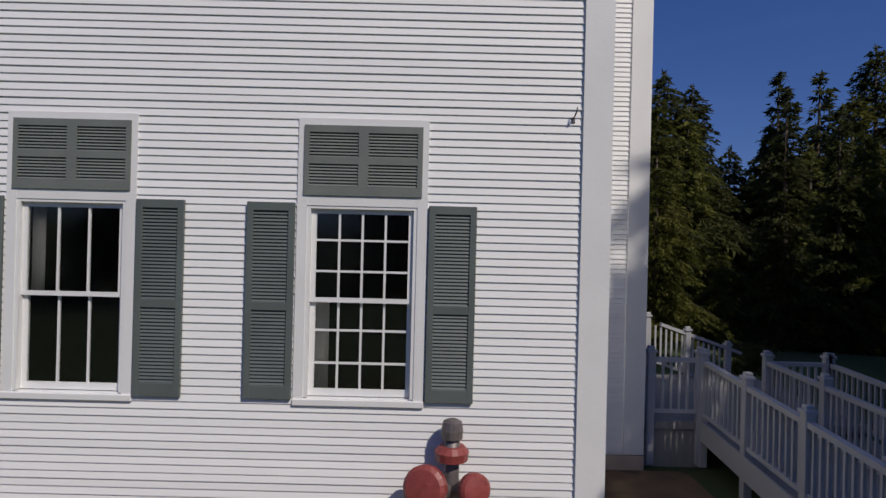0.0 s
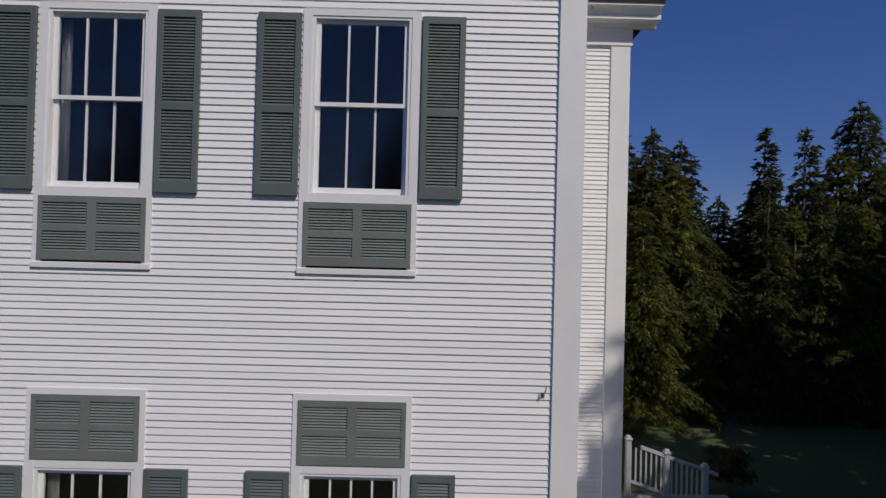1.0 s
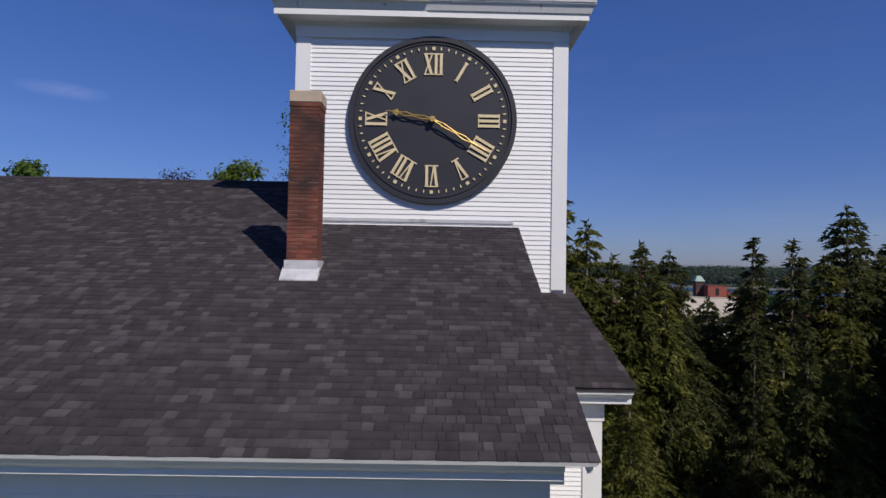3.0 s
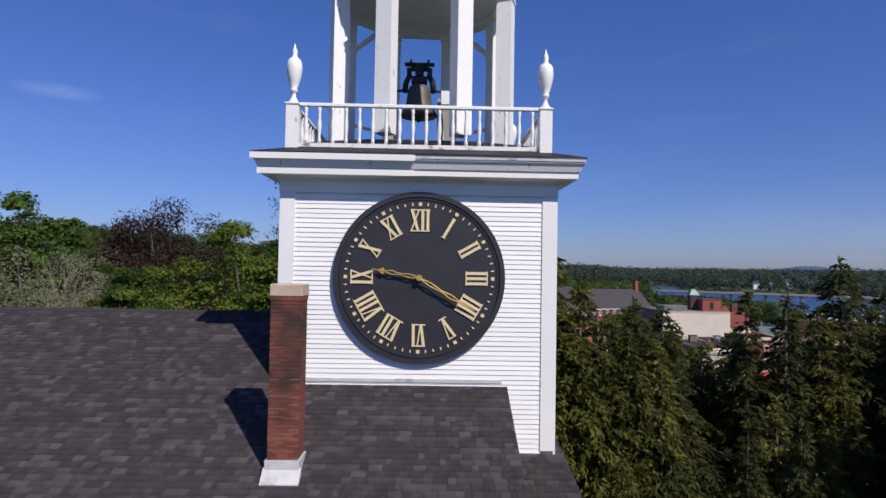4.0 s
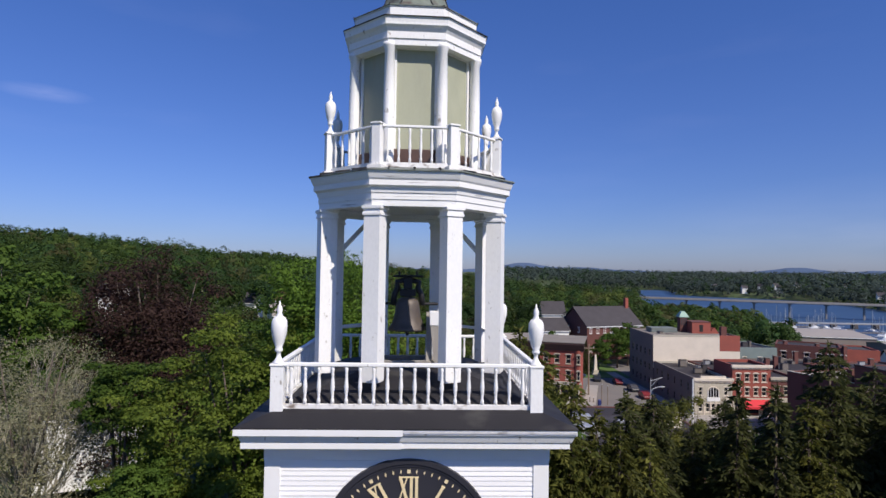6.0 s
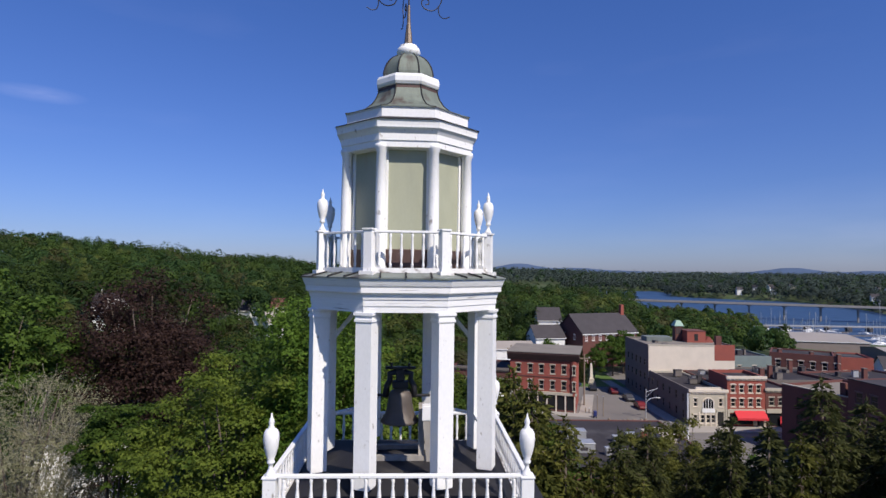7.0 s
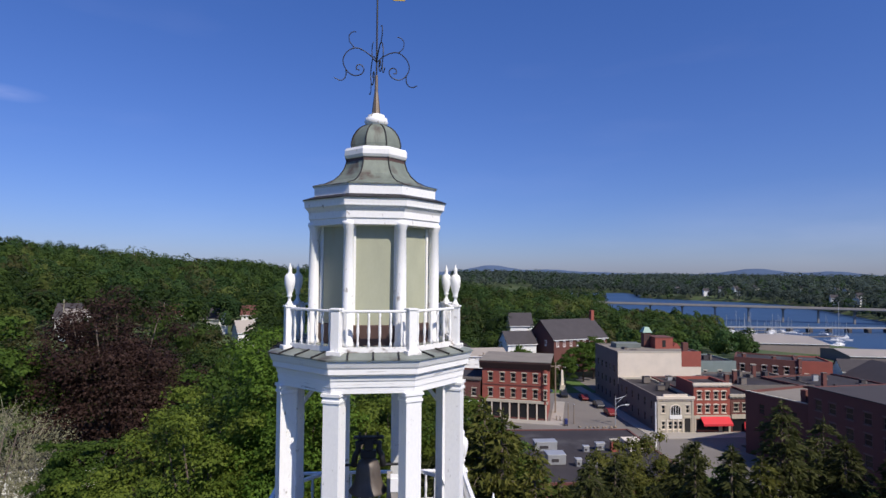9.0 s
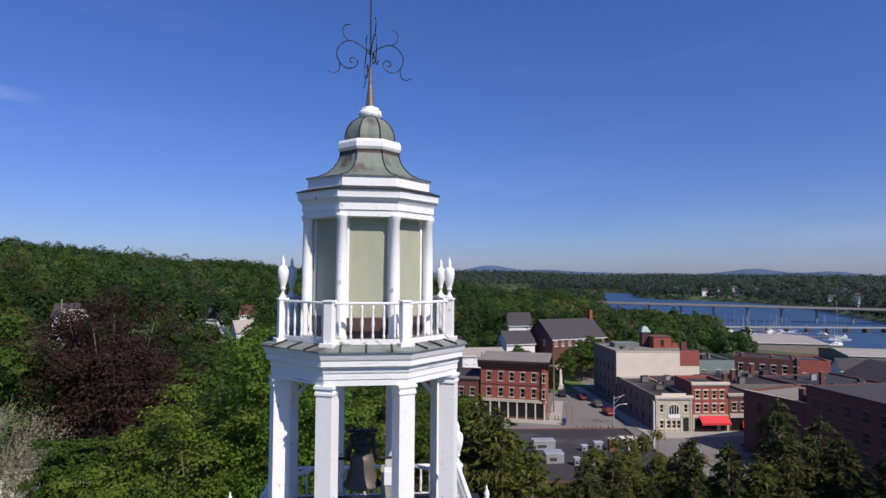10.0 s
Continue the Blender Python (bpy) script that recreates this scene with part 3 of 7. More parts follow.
for sx in (-1, 1):
    a, b = sorted((CX + sx * HALF * 1.004, CX + sx * (HALF - 0.27)))
    part("corner_board", boxes((a, b, T_Y - 0.04, T_Y + 0.005, 11.95, 17.2)), M_TRIM, tower)
    s0, s1 = sorted((CX + sx * (HALF + 0.04), CX + sx * (HALF - 0.005)))
    part("corner_board", boxes((s0, s1, T_Y - 0.038, T_Y + 0.25, 11.0, 17.2)), M_TRIM, tower)
part("tower_frieze", boxes((CX - HALF - 0.05, CX + HALF + 0.05, T_Y - 0.06, T_Y + 0.02, 17.14, 17.42)), M_TRIM, tower)


def square_loft(bm, prof, cx, cy):
    return loft(bm, [(r * math.sqrt(2), z) for r, z in prof], 4, math.pi / 4, cx, cy)


part("tower_cornice", square_loft(bmesh.new(), [(HALF, 17.2), (HALF + 0.06, 17.36), (HALF + 0.12, 17.44), (HALF + 0.38, 17.47), (HALF + 0.38, 17.58), (HALF + 0.41, 17.6), (HALF + 0.46, 17.72), (HALF + 0.5, 17.76), (HALF + 0.5, 17.86), (HALF, 17.9)], CX, CY), M_WORN, tower)
for a, b, c in ((CX - HALF - 0.53, CX - 0.1, 17.74), (CX - HALF - 0.42, CX - 0.12, 17.46)):     # newer fascia boards on the mended half
    part("fascia_board", boxes((a, b, T_Y - (0.53 if c > 17.5 else 0.4), T_Y - (0.49 if c > 17.5 else 0.37), c, c + 0.12)), M_TRIM, tower, "newer white fascia board")
part("gutter_lip", boxes((CX - 0.08, CX + HALF + 0.5, T_Y - 0.52, T_Y - 0.5, 17.79, 17.83)), M_LEAD, tower)
part("tower_deck", square_loft(bmesh.new(), [(HALF + 0.52, 17.86), (HALF + 0.52, 17.885), (HALF - 0.02, 18.06), (2.3, 18.3), (1.2, 18.62), (0.2, 18.66)], CX, CY), M_DECK, tower, "dark metal deck roofing")
part("base_flashing", boxes((CX - HALF, 1.95, T_Y - 0.035, T_Y, 13.3, 13.37)), M_LEAD, tower)

# balustrade of the tower deck
RAIL = 2.64


def turned(profile, sides=10):
    return loft(bmesh.new(), profile, sides)


URN = [(0.10, 0), (0.10, 0.04), (0.075, 0.07), (0.04, 0.16), (0.04, 0.24), (0.075, 0.27), (0.075, 0.3), (0.06, 0.34), (0.10, 0.46), (0.135, 0.62), (0.15, 0.78), (0.14, 0.9), (0.10, 0.98), (0.055, 1.0), (0.06, 1.03), (0.04, 1.06), (0.055, 1.12), (0.045, 1.18), (0.02, 1.24), (0.008, 1.32)]
BAL = [(0.034, 0), (0.034, 0.08), (0.022, 0.11), (0.03, 0.2), (0.041, 0.3), (0.034, 0.4), (0.024, 0.5), (0.03, 0.53), (0.022, 0.56), (0.034, 0.6), (0.034, 0.68)]
bal_mesh = mesh_of("baluster", turned([(r * 1.1, z * 1.14) for r, z in BAL], 8), M_WORN, True)
rails = thing("tower_balustrade", "weathered white wooden balustrade with turned balusters round the tower deck", "balustrade", (CX - 0.03, CY, 18.035))
for q in range(4):
    rot = pose(0, 0, 0, 0, 0, 90 * q)
    ob = part("bottom_rail", boxes((-RAIL + 0.13, RAIL - 0.13, -RAIL - 0.05, -RAIL + 0.05, 0.03, 0.16)), M_FLAKED, rails)
    ob.matrix_basis = rot
    ob = part("top_rail", soft_edges(boxes((-RAIL + 0.13, RAIL - 0.13, -RAIL - 0.055, -RAIL + 0.055, 0.925, 1.0)), 0.012), M_WORN, rails)
    ob.matrix_basis = rot
    for i in range(18):
        shared("baluster", bal_mesh, rails, rot @ pose(-RAIL + 0.13 + (2 * RAIL - 0.26) * (i + 0.5) / 18, -RAIL, 0.16))
    ob = part("corner_post", soft_edges(boxes((-RAIL - 0.13, -RAIL + 0.13, -RAIL - 0.13, -RAIL + 0.13, -0.03, 0.94), (-RAIL - 0.15, -RAIL + 0.15, -RAIL - 0.15, -RAIL + 0.15, 0.94, 0.98)), 0.006), M_WORN, rails)
    ob.matrix_basis = rot
urn_mesh = mesh_of("urn", turned([(r * 1.14, z) for r, z in URN], 16), M_WORN, True)
for sx in (-1, 1):
    for sy in (-1, 1):
        u = new("urn_finial", urn_mesh)
        u.matrix_basis = pose(CX - 0.03 + sx * RAIL, CY + sy * RAIL, 19.01) @ Matrix.Scale(0.965, 4)
        tagged(u, "turned white wooden urn finial on a corner post", "finial", "urns of the tower deck")

# ---- clock ----
KX, KZ, KR = 0.235, 15.43, 1.75
clock = thing("tower_clock", "round black tower clock with gilt Roman numerals", "clock", (KX, T_Y - 0.03, KZ))


def disc(bm, r0, r1, y0, y1, n=96):
    pts = [(math.sin(2 * math.pi * k / n), math.cos(2 * math.pi * k / n)) for k in range(n)]
    prof = [(r0, y0), (r0, y1), (r1, y1), (r1, y0)] if r0 > 0 else None
    if r0 > 0:
        rings = [[bm.verts.new((r * p[0], y, r * p[1])) for p in pts] for r, y in prof]
        for a, b in zip(rings, rings[1:] + rings[:1]):
            for k in range(n):
                bm.faces.new((a[k], a[(k + 1) % n], b[(k + 1) % n], b[k]))
    else:
        prism(bm, [(r1 * p[0], r1 * p[1]) for p in pts], "y", y0, y1)
    return bm


part("dial", disc(bmesh.new(), 0, KR - 0.02, -0.05, 0.02), M_CLOCK, clock)
part("rim", disc(bmesh.new(), KR - 0.1, KR, -0.09, 0.02), M_CLOCK, clock)
part("inner_ring", disc(bmesh.new(), KR - 0.155, KR - 0.125, -0.068, -0.04), M_CLOCK, clock)


def stroke(x0, z0, x1, z1, w, y0=-0.075, y1=-0.045):
    """One straight bar of a numeral."""
    d = Vector((x1 - x0, z1 - z0)).normalized()
    n = Vector((-d.y, d.x)) * w / 2
    return prism(bmesh.new(), [(x0 + n.x, z0 + n.y), (x1 + n.x, z1 + n.y), (x1 - n.x, z1 - n.y), (x0 - n.x, z0 - n.y)], "y", y0, y1)


def numeral(text, m, h=0.43):
    """Roman numeral of heavy and thin strokes between serif bars, centred, upright."""
    wide = {"I": 0.105, "V": 0.2, "X": 0.21}
    total = sum(wide[c] for c in text)
    top = part("numeral", stroke(-total / 2 + 0.012, h / 2, total / 2 - 0.012, h / 2, 0.024, -0.071), M_GILT, clock)
    top.matrix_basis = m
    part("serif", stroke(-total / 2 + 0.012, -h / 2, total / 2 - 0.012, -h / 2, 0.024, -0.071), M_GILT, top)
    x = -total / 2
    for c in text:
        w = wide[c]
        a, b = x + 0.02, x + w - 0.02
        if c == "I":
            part("stroke", stroke(x + w / 2, -h / 2, x + w / 2, h / 2, 0.058), M_GILT, top)
        elif c == "V":
            part("stroke", stroke(a + 0.02, h / 2, x + w / 2, -h / 2, 0.058), M_GILT, top)
            part("stroke", stroke(b - 0.01, h / 2, x + w / 2 + 0.012, -h / 2, 0.026, -0.073), M_GILT, top)
        else:
            part("stroke", stroke(a + 0.02, h / 2, b - 0.02, -h / 2, 0.058), M_GILT, top)
            part("stroke", stroke(b - 0.01, h / 2, a + 0.01, -h / 2, 0.026, -0.073), M_GILT, top)
        x += w


for k, text in enumerate(("XII", "I", "II", "III", "IIII", "V", "VI", "VII", "VIII", "IX", "X", "XI")):
    numeral(text, pose(0, 0, 0, 0, 30 * k) @ pose(0, 0, 1.17))
big = mesh_of("five_minute_mark", boxes((-0.034, 0.034, -0.07, -0.045, -0.034, 0.034)), M_GILT)
tick = mesh_of("minute_mark", prism(bmesh.new(), [(0, -0.042), (0.017, 0), (0, 0.042), (-0.017, 0)], "y", -0.07, -0.045), M_GILT)
for k in range(60):
    shared("minute_mark" if k % 5 else "five_minute_mark", tick if k % 5 else big, clock, pose(0, 0, 0, 0, 6 * k) @ pose(0, 0, 1.5))


def pointer(length, spade, y):
    """Openwork pointer: two rails that part and meet, a cross bar and a tip."""
    bm = bmesh.new()
    for s in (-1, 1):
        tube(bm, [(0, y, -0.02), (s * 0.035, y, length * 0.2), (s * 0.012, y, length * 0.42), (s * 0.04, y, length * 0.58), (s * 0.006, y, length * 0.74)], 0.013, 6)
    tube(bm, [(0, y, length * 0.7), (0, y, length)], 0.02, 6, 0.25)
    if spade:
        prism(bm, [(0, length * 0.88), (0.075, length * 0.76), (0.03, length * 0.73), (0, length * 0.68), (-0.03, length * 0.73), (-0.075, length * 0.76)], "y", y - 0.008, y + 0.008)
    return bm


ob = part("hour_pointer", pointer(0.98, True, -0.13), M_HAND, clock)
ob.rotation_euler = (0, radians(280), 0)
ob = part("minute_pointer", pointer(1.3, False, -0.16), M_HAND, clock)
ob.rotation_euler = (0, radians(120), 0)
part("boss", disc(bmesh.new(), 0, 0.06, -0.19, -0.04, 20), M_HAND, clock)

# ---- chimney ----
HX0, HX1, HY0, HY1 = -2.15, -1.645, 9.05, 9.5
chimney = thing("chimney", "tall red brick chimney with pale stone cap on the roof slope", "chimney", (0, 0, 0))
part("core", boxes((HX0 + 0.006, HX1 - 0.006, HY0 + 0.006, HY1 - 0.006, 11.6, 15.16)), M_MORTAR, chimney, "mortar joints")
part("flashing", boxes((HX0 - 0.03, HX1 + 0.03, HY0 - 0.03, HY1 + 0.03, 11.9, 12.46)), M_LEAD, chimney, "grey metal flashing")
part("flashing_apron", prism(bmesh.new(), [(8.85, 12.12), (9.05, 12.22), (9.05, 12.34), (8.85, 12.14)], "x", HX0 - 0.06, HX1 + 0.06), M_LEAD, chimney)
part("cap", soft_edges(boxes((HX0 - 0.02, HX1 + 0.02, HY0 - 0.02, HY1 + 0.02, 15.13, 15.33)), 0.012), M_STONE, chimney, "pale buff cap stone")
part("band", boxes((HX0 - 0.01, HX1 + 0.01, HY0 - 0.01, HY1 + 0.01, 15.06, 15.13)), M_BRICK, chimney)

# ---- belfry ----
O8 = math.pi / 8
OCT = radians(2.4)          # the octagons stand a little askew on the square tower
belfry = thing("belfry", "open octagonal white belfry on eight posts, paint peeling", "belfry", (0.15, CY - 0.05, 0))
belfry.rotation_euler = (0, 0, OCT)
post_bm = loft(bmesh.new(), [(r * math.sqrt(2), z) for r, z in ((0.18, 18.55), (0.185, 18.6), (0.185, 22.1), (0.21, 22.12), (0.21, 22.17), (0.195, 22.18), (0.195, 22.24), (0.225, 22.26), (0.225, 22.32))], 4, math.pi / 4)
post_mesh = mesh_of("post", post_bm, M_WORN)
for k in range(8):
    a = O8 + k * math.pi / 4
    shared("post", post_mesh, belfry, pose(2.16 * math.cos(a), 2.16 * math.sin(a), 0, 0, 0, math.degrees(a) + 90))
part("ceiling", loft(bmesh.new(), [(2.2, 22.5), (2.2, 22.56)], 8, O8), M_WORN, belfry, "off-white boarded ceiling")


def oct_ring(bm, prof):
    """A hollow octagonal moulding: closed profile of (radius, z)."""
    rings = [[bm.verts.new((r * math.cos(O8 + k * math.pi / 4), r * math.sin(O8 + k * math.pi / 4), z)) for k in range(8)] for r, z in prof]
    for a, b in zip(rings, rings[1:] + rings[:1]):
        for k in range(8):
            bm.faces.new((a[k], a[(k + 1) % 8], b[(k + 1) % 8], b[k]))
    return bm


part("architrave", oct_ring(bmesh.new(), [(2.0, 22.32), (2.36, 22.32), (2.36, 22.46), (2.38, 22.46), (2.38, 22.62), (2.0, 22.62)]), M_CRACKED, belfry)
part("cornice", oct_ring(bmesh.new(), [(2.0, 22.6), (2.4, 22.6), (2.42, 22.7), (2.5, 22.75), (2.5, 22.86), (2.53, 22.9), (2.58, 23.02), (2.58, 23.06), (2.0, 23.06)]), M_CRACKED, belfry)
part("metal_roof", loft(bmesh.new(), [(2.62, 23.05), (2.62, 23.08), (2.2, 23.17), (1.4, 23.26)], 8, O8), M_TIN, belfry, "green-grey standing seam metal roof")
seam = mesh_of("seam", boxes((-0.014, 0.014, -0.42, 0.0, -0.01, 0.03)), M_DECK)
for k in range(8):
    for j in (-1, 0, 1):
        ob = shared("seam", seam, belfry, pose(0, 0, 0, 0, 0, 45 * k) @ pose(j * 0.55, -2.03, 23.172) @ pose(0, 0, 0, 12.0))
for k in range(8):
    a, b = O8 + k * math.pi / 4, O8 + (k + 1) * math.pi / 4
    p, q = Vector((2.1 * math.cos(a), 2.1 * math.sin(a), 0)), Vector((2.1 * math.cos(b), 2.1 * math.sin(b), 0))
    if k in (0, 2, 3, 7):
        part("girt", tube(bmesh.new(), [p + Vector((0, 0, 19.42)), q + Vector((0, 0, 19.42))], 0.055, 4), M_WORN, belfry)
    for s, t in ((p, q), (q, p)):
        if (k == 0 and s is p) or (k == 2 and s is q):
            part("brace", tube(bmesh.new(), [s.lerp(t, 0.04) + Vector((0, 0, 21.35)), s.lerp(t, 0.74) + Vector((0, 0, 22.34))], 0.07, 4), M_WORN, belfry)

bell = thing("bell", "dark bronze church bell hung from an iron headstock", "bell", (0.09, CY - 0.1, 19.45))
part("bell_body", loft(bmesh.new(), [(0.46, 0), (0.485, 0.03), (0.45, 0.08), (0.385, 0.17), (0.335, 0.32), (0.305, 0.5), (0.29, 0.64), (0.255, 0.74), (0.17, 0.81), (0.07, 0.84)], 24, 0, 0, 0), M_BELL, bell, smooth=True)
part("headstock", soft_edges(boxes((-0.38, 0.38, -0.09, 0.09, 1.31, 1.37), (-0.2, 0.2, -0.1, 0.1, 0.84, 1.02), (-0.11, 0.11, -0.08, 0.08, 1.02, 1.32)), 0.02), M_IRON, bell)
for sx in (-1, 1):
    part("yoke_arm", tube(bmesh.new(), [(sx * 0.1, 0, 1.24), (sx * 0.27, 0, 1.2), (sx * 0.25, 0, 1.04), (sx * 0.33, 0, 0.9), (sx * 0.37, 0, 0.62)], 0.075, 8), M_IRON, bell, smooth=True)
    part("yoke_bolt", tube(bmesh.new(), [(sx * 0.22, 0, 1.34), (sx * 0.22, 0, 1.46)], 0.03, 8), M_IRON, bell)
part("axle", tube(bmesh.new(), [(-0.7, 0, 0.66), (0.75, 0, 0.66)], 0.035, 8), M_IRON, bell)
part("clapper", loft(bmesh.new(), [(0.015, 0.5), (0.015, 0.0), (0.05, -0.06), (0.05, -0.1), (0.02, -0.14)], 8), M_IRON, bell)
frame_b = thing("bell_stand", "grey weathered timber bell stand on the belfry floor", "bell stand", (0.12, CY - 0.1, 18.6))
for sx, top in ((-0.78, 1.62), (0.44, 1.3)):
    part("side_frame", prism(bmesh.new(), [(-0.5, 0), (0.5, 0), (0.12, top), (-0.12, top)], "x", sx, sx + 0.14), M_OLDWOOD, frame_b)
part("motor_box", soft_edges(boxes((0.52, 0.86, -0.58, -0.26, 1.02, 1.36)), 0.01), M_TRIM, frame_b, "white box of the striker")
part("board", prism(bmesh.new(), [(0.54, 1.02), (0.86, 1.02), (0.86, 0.0), (0.64, 0.0)], "y", -0.56, -0.5), M_OLDWOOD, frame_b)
part("cross_beam", boxes((-0.9, 0.9, -0.5, -0.36, 0.0, 0.16), (-0.9, 0.9, 0.36, 0.5, 0.0, 0.16)), M_OLDWOOD, frame_b)

# ---- upper balustrade ----
gal = thing("lantern_balustrade", "small octagonal white balustrade with square posts, paint peeling", "balustrade", (0.165, CY - 0.05, 23.12))
gal.rotation_euler = (0, 0, OCT)
UR = 2.15
ubal = mesh_of("baluster", turned([(r * 0.85, z * 1.13) for r, z in BAL], 8), M_WORN, True)
for k in range(8):
    a, b = O8 + k * math.pi / 4, O8 + (k + 1) * math.pi / 4
    p, q = Vector((UR * math.cos(a), UR * math.sin(a), 0)), Vector((UR * math.cos(b), UR * math.sin(b), 0))
    yaw = math.degrees(math.atan2(q.y - p.y, q.x - p.x))
    m = pose(*((p + q) / 2), 0, 0, yaw)
    L = (q - p).length / 2 - 0.1
    ob = part("bottom_rail", boxes((-L, L, -0.04, 0.04, 0.06, 0.17)), M_FLAKED, gal)
    ob.matrix_basis = m
    ob = part("top_rail", soft_edges(boxes((-L, L, -0.045, 0.045, 0.935, 0.99)), 0.01), M_WORN, gal)
    ob.matrix_basis = m
    for i in range(6):
        shared("baluster", ubal, gal, m @ pose(-L + 2 * L * (i + 0.5) / 6, 0, 0.17))
    ob = part("post", soft_edges(boxes((-0.1, 0.1, -0.1, 0.1, 0.03, 0.99), (-0.125, 0.125, -0.125, 0.125, 0.99, 1.03)), 0.006), M_WORN, gal)
    ob.matrix_basis = pose(p.x, p.y, 0, 0, 0, math.degrees(a) + 90)
    part("plinth", soft_edges(boxes((-0.17, 0.17, -0.17, 0.17, -0.02, 0.1)), 0.006), M_FLAKED, ob)
    if k in (0, 3, 4, 7):
        u = new("urn_finial", urn_mesh)
        u.matrix_basis = pose(*gal.location, 0, 0, math.degrees(OCT)) @ pose(p.x, p.y, 1.03) @ Matrix.Scale(0.755, 4)
        tagged(u, "small turned white urn finial on the lantern balustrade", "finial", "urns of the lantern")

# ---- lantern ----
lantern = thing("lantern", "octagonal white lantern with sage panels and weathered copper bell roof", "cupola", (0.18, CY - 0.05, 0))
lantern.rotation_euler = (0, 0, OCT * 0.8)
part("drum", loft(bmesh.new(), [(1.42, 23.2), (1.42, 26.15)], 8, O8), M_SAGE, lantern, "sage green boarded drum")
part("drum_base", loft(bmesh.new(), [(1.5, 23.2), (1.5, 23.7), (1.46, 23.72)], 8, O8), M_BROWNCU, lantern, "dark brown metal skirting")
col_mesh = mesh_of("column", loft(bmesh.new(), [(0.16, 23.22), (0.16, 23.3), (0.13, 23.36), (0.125, 25.0), (0.112, 25.94), (0.128, 25.96), (0.128, 26.0), (0.155, 26.04), (0.155, 26.12)], 16), M_WORN, True)
for k in range(8):
    a = O8 + k * math.pi / 4
    shared("column", col_mesh, lantern, pose(1.58 * math.cos(a), 1.58 * math.sin(a), 0))
    am = a + O8
    ob = part("panel_frame", boxes((-0.5, -0.44, -0.03, 0.03, 23.62, 26.12), (0.44, 0.5, -0.03, 0.03, 23.62, 26.12), (-0.44, 0.44, -0.03, 0.03, 26.03, 26.12)), M_WORN, lantern)
    ob.matrix_basis = pose(1.325 * math.cos(am), 1.325 * math.sin(am), 0, 0, 0, math.degrees(am) + 90)
part("entablature", loft(bmesh.new(), [(1.7, 26.050), (1.7, 26.190), (1.73, 26.200), (1.73, 26.350), (1.78, 26.430), (1.84, 26.480), (1.84, 26.530), (1.85, 26.610), (1.87, 26.650), (1.6, 26.730)], 8, O8), M_WORN, lantern)
part("cornice_metal", loft(bmesh.new(), [(1.89, 26.650), (1.89, 26.670), (1.6, 26.770)], 8, O8), M_DECK, lantern)
part("blocking_course", loft(bmesh.new(), [(1.6, 26.74), (1.6, 26.97), (1.62, 26.98), (1.62, 27.01)], 8, O8), M_WORN, lantern)
part("bell_roof", loft(bmesh.new(), [(1.64, 27.0), (1.64, 27.02), (1.34, 27.1), (1.12, 27.21), (0.96, 27.35), (0.85, 27.51), (0.79, 27.68), (0.76, 27.74)], 8, O8), M_COPPER, lantern)
part("neck", loft(bmesh.new(), [(0.815, 27.58), (0.785, 27.68), (0.775, 27.8)], 8, O8), M_BROWNCU, lantern, "brown copper band")
part("collar", loft(bmesh.new(), [(0.74, 27.76), (0.81, 27.79), (0.845, 27.85), (0.845, 27.97), (0.81, 28.04), (0.68, 28.07)], 8, O8), M_WORN, lantern)
dome = [(0.65, 28.05)] + [(0.64 * math.cos(t) ** 0.9 + 0.03, 28.08 + 0.66 * math.sin(t)) for t in [0.12 * i for i in range(1, 11)]]
part("dome", loft(bmesh.new(), dome, 8, O8), M_COPPER, lantern)
for k in range(8):
    a = O8 + k * math.pi / 4
    part("rib", tube(bmesh.new(), [((r + 0.008) * math.cos(a), (r + 0.008) * math.sin(a), z) for r, z in dome], 0.018, 5), M_DECK, lantern)
    part("rib", tube(bmesh.new(), [((r + 0.006) * math.cos(a), (r + 0.006) * math.sin(a), z) for r, z in [(1.64, 27.02), (1.34, 27.1), (1.12, 27.21), (0.96, 27.35), (0.85, 27.51), (0.79, 27.68), (0.785, 27.78)]], 0.016, 5), M_DECK, lantern)
part("finial_collar", loft(bmesh.new(), [(0.2, 28.68), (0.27, 28.72), (0.305, 28.8), (0.28, 28.9), (0.21, 28.92), (0.22, 28.98), (0.1, 29.03)], 16), M_WORN, lantern, smooth=True)

# ---- weathervane ----
vane = thing("weathervane", "wrought iron weathervane with scrolled arms on a gilt spike", "weathervane", (0.17, CY - 0.05, 29.04))
part("spike", loft(bmesh.new(), [(0.11, 0.0), (0.085, 0.25), (0.05, 0.55), (0.036, 1.0)], 8), material("dull_gilt_copper", (0.15, 0.115, 0.085), 0.5, metal=0.4, scale=8, vary=0.2), vane, "dull gilt tapering spike")
part("rod", tube(bmesh.new(), [(0, 0, 0.9), (0, 0, 3.4)], 0.022, 8), M_IRON, vane)


def flow(pts, steps=7):
    """A smooth line through the points."""
    p = [Vector(q) for q in pts]
    p = [2 * p[0] - p[1]] + p + [2 * p[-1] - p[-2]]
    out = []
    for i in range(1, len(p) - 2):
        a, b, c, d = p[i - 1:i + 3]
        for j in range(steps):
            t = j / steps
            out.append(0.5 * (2 * b + (c - a) * t + (2 * a - 5 * b + 4 * c - d) * t * t + (3 * b - a - 3 * c + d) * t ** 3))
    return out + [p[-2]]


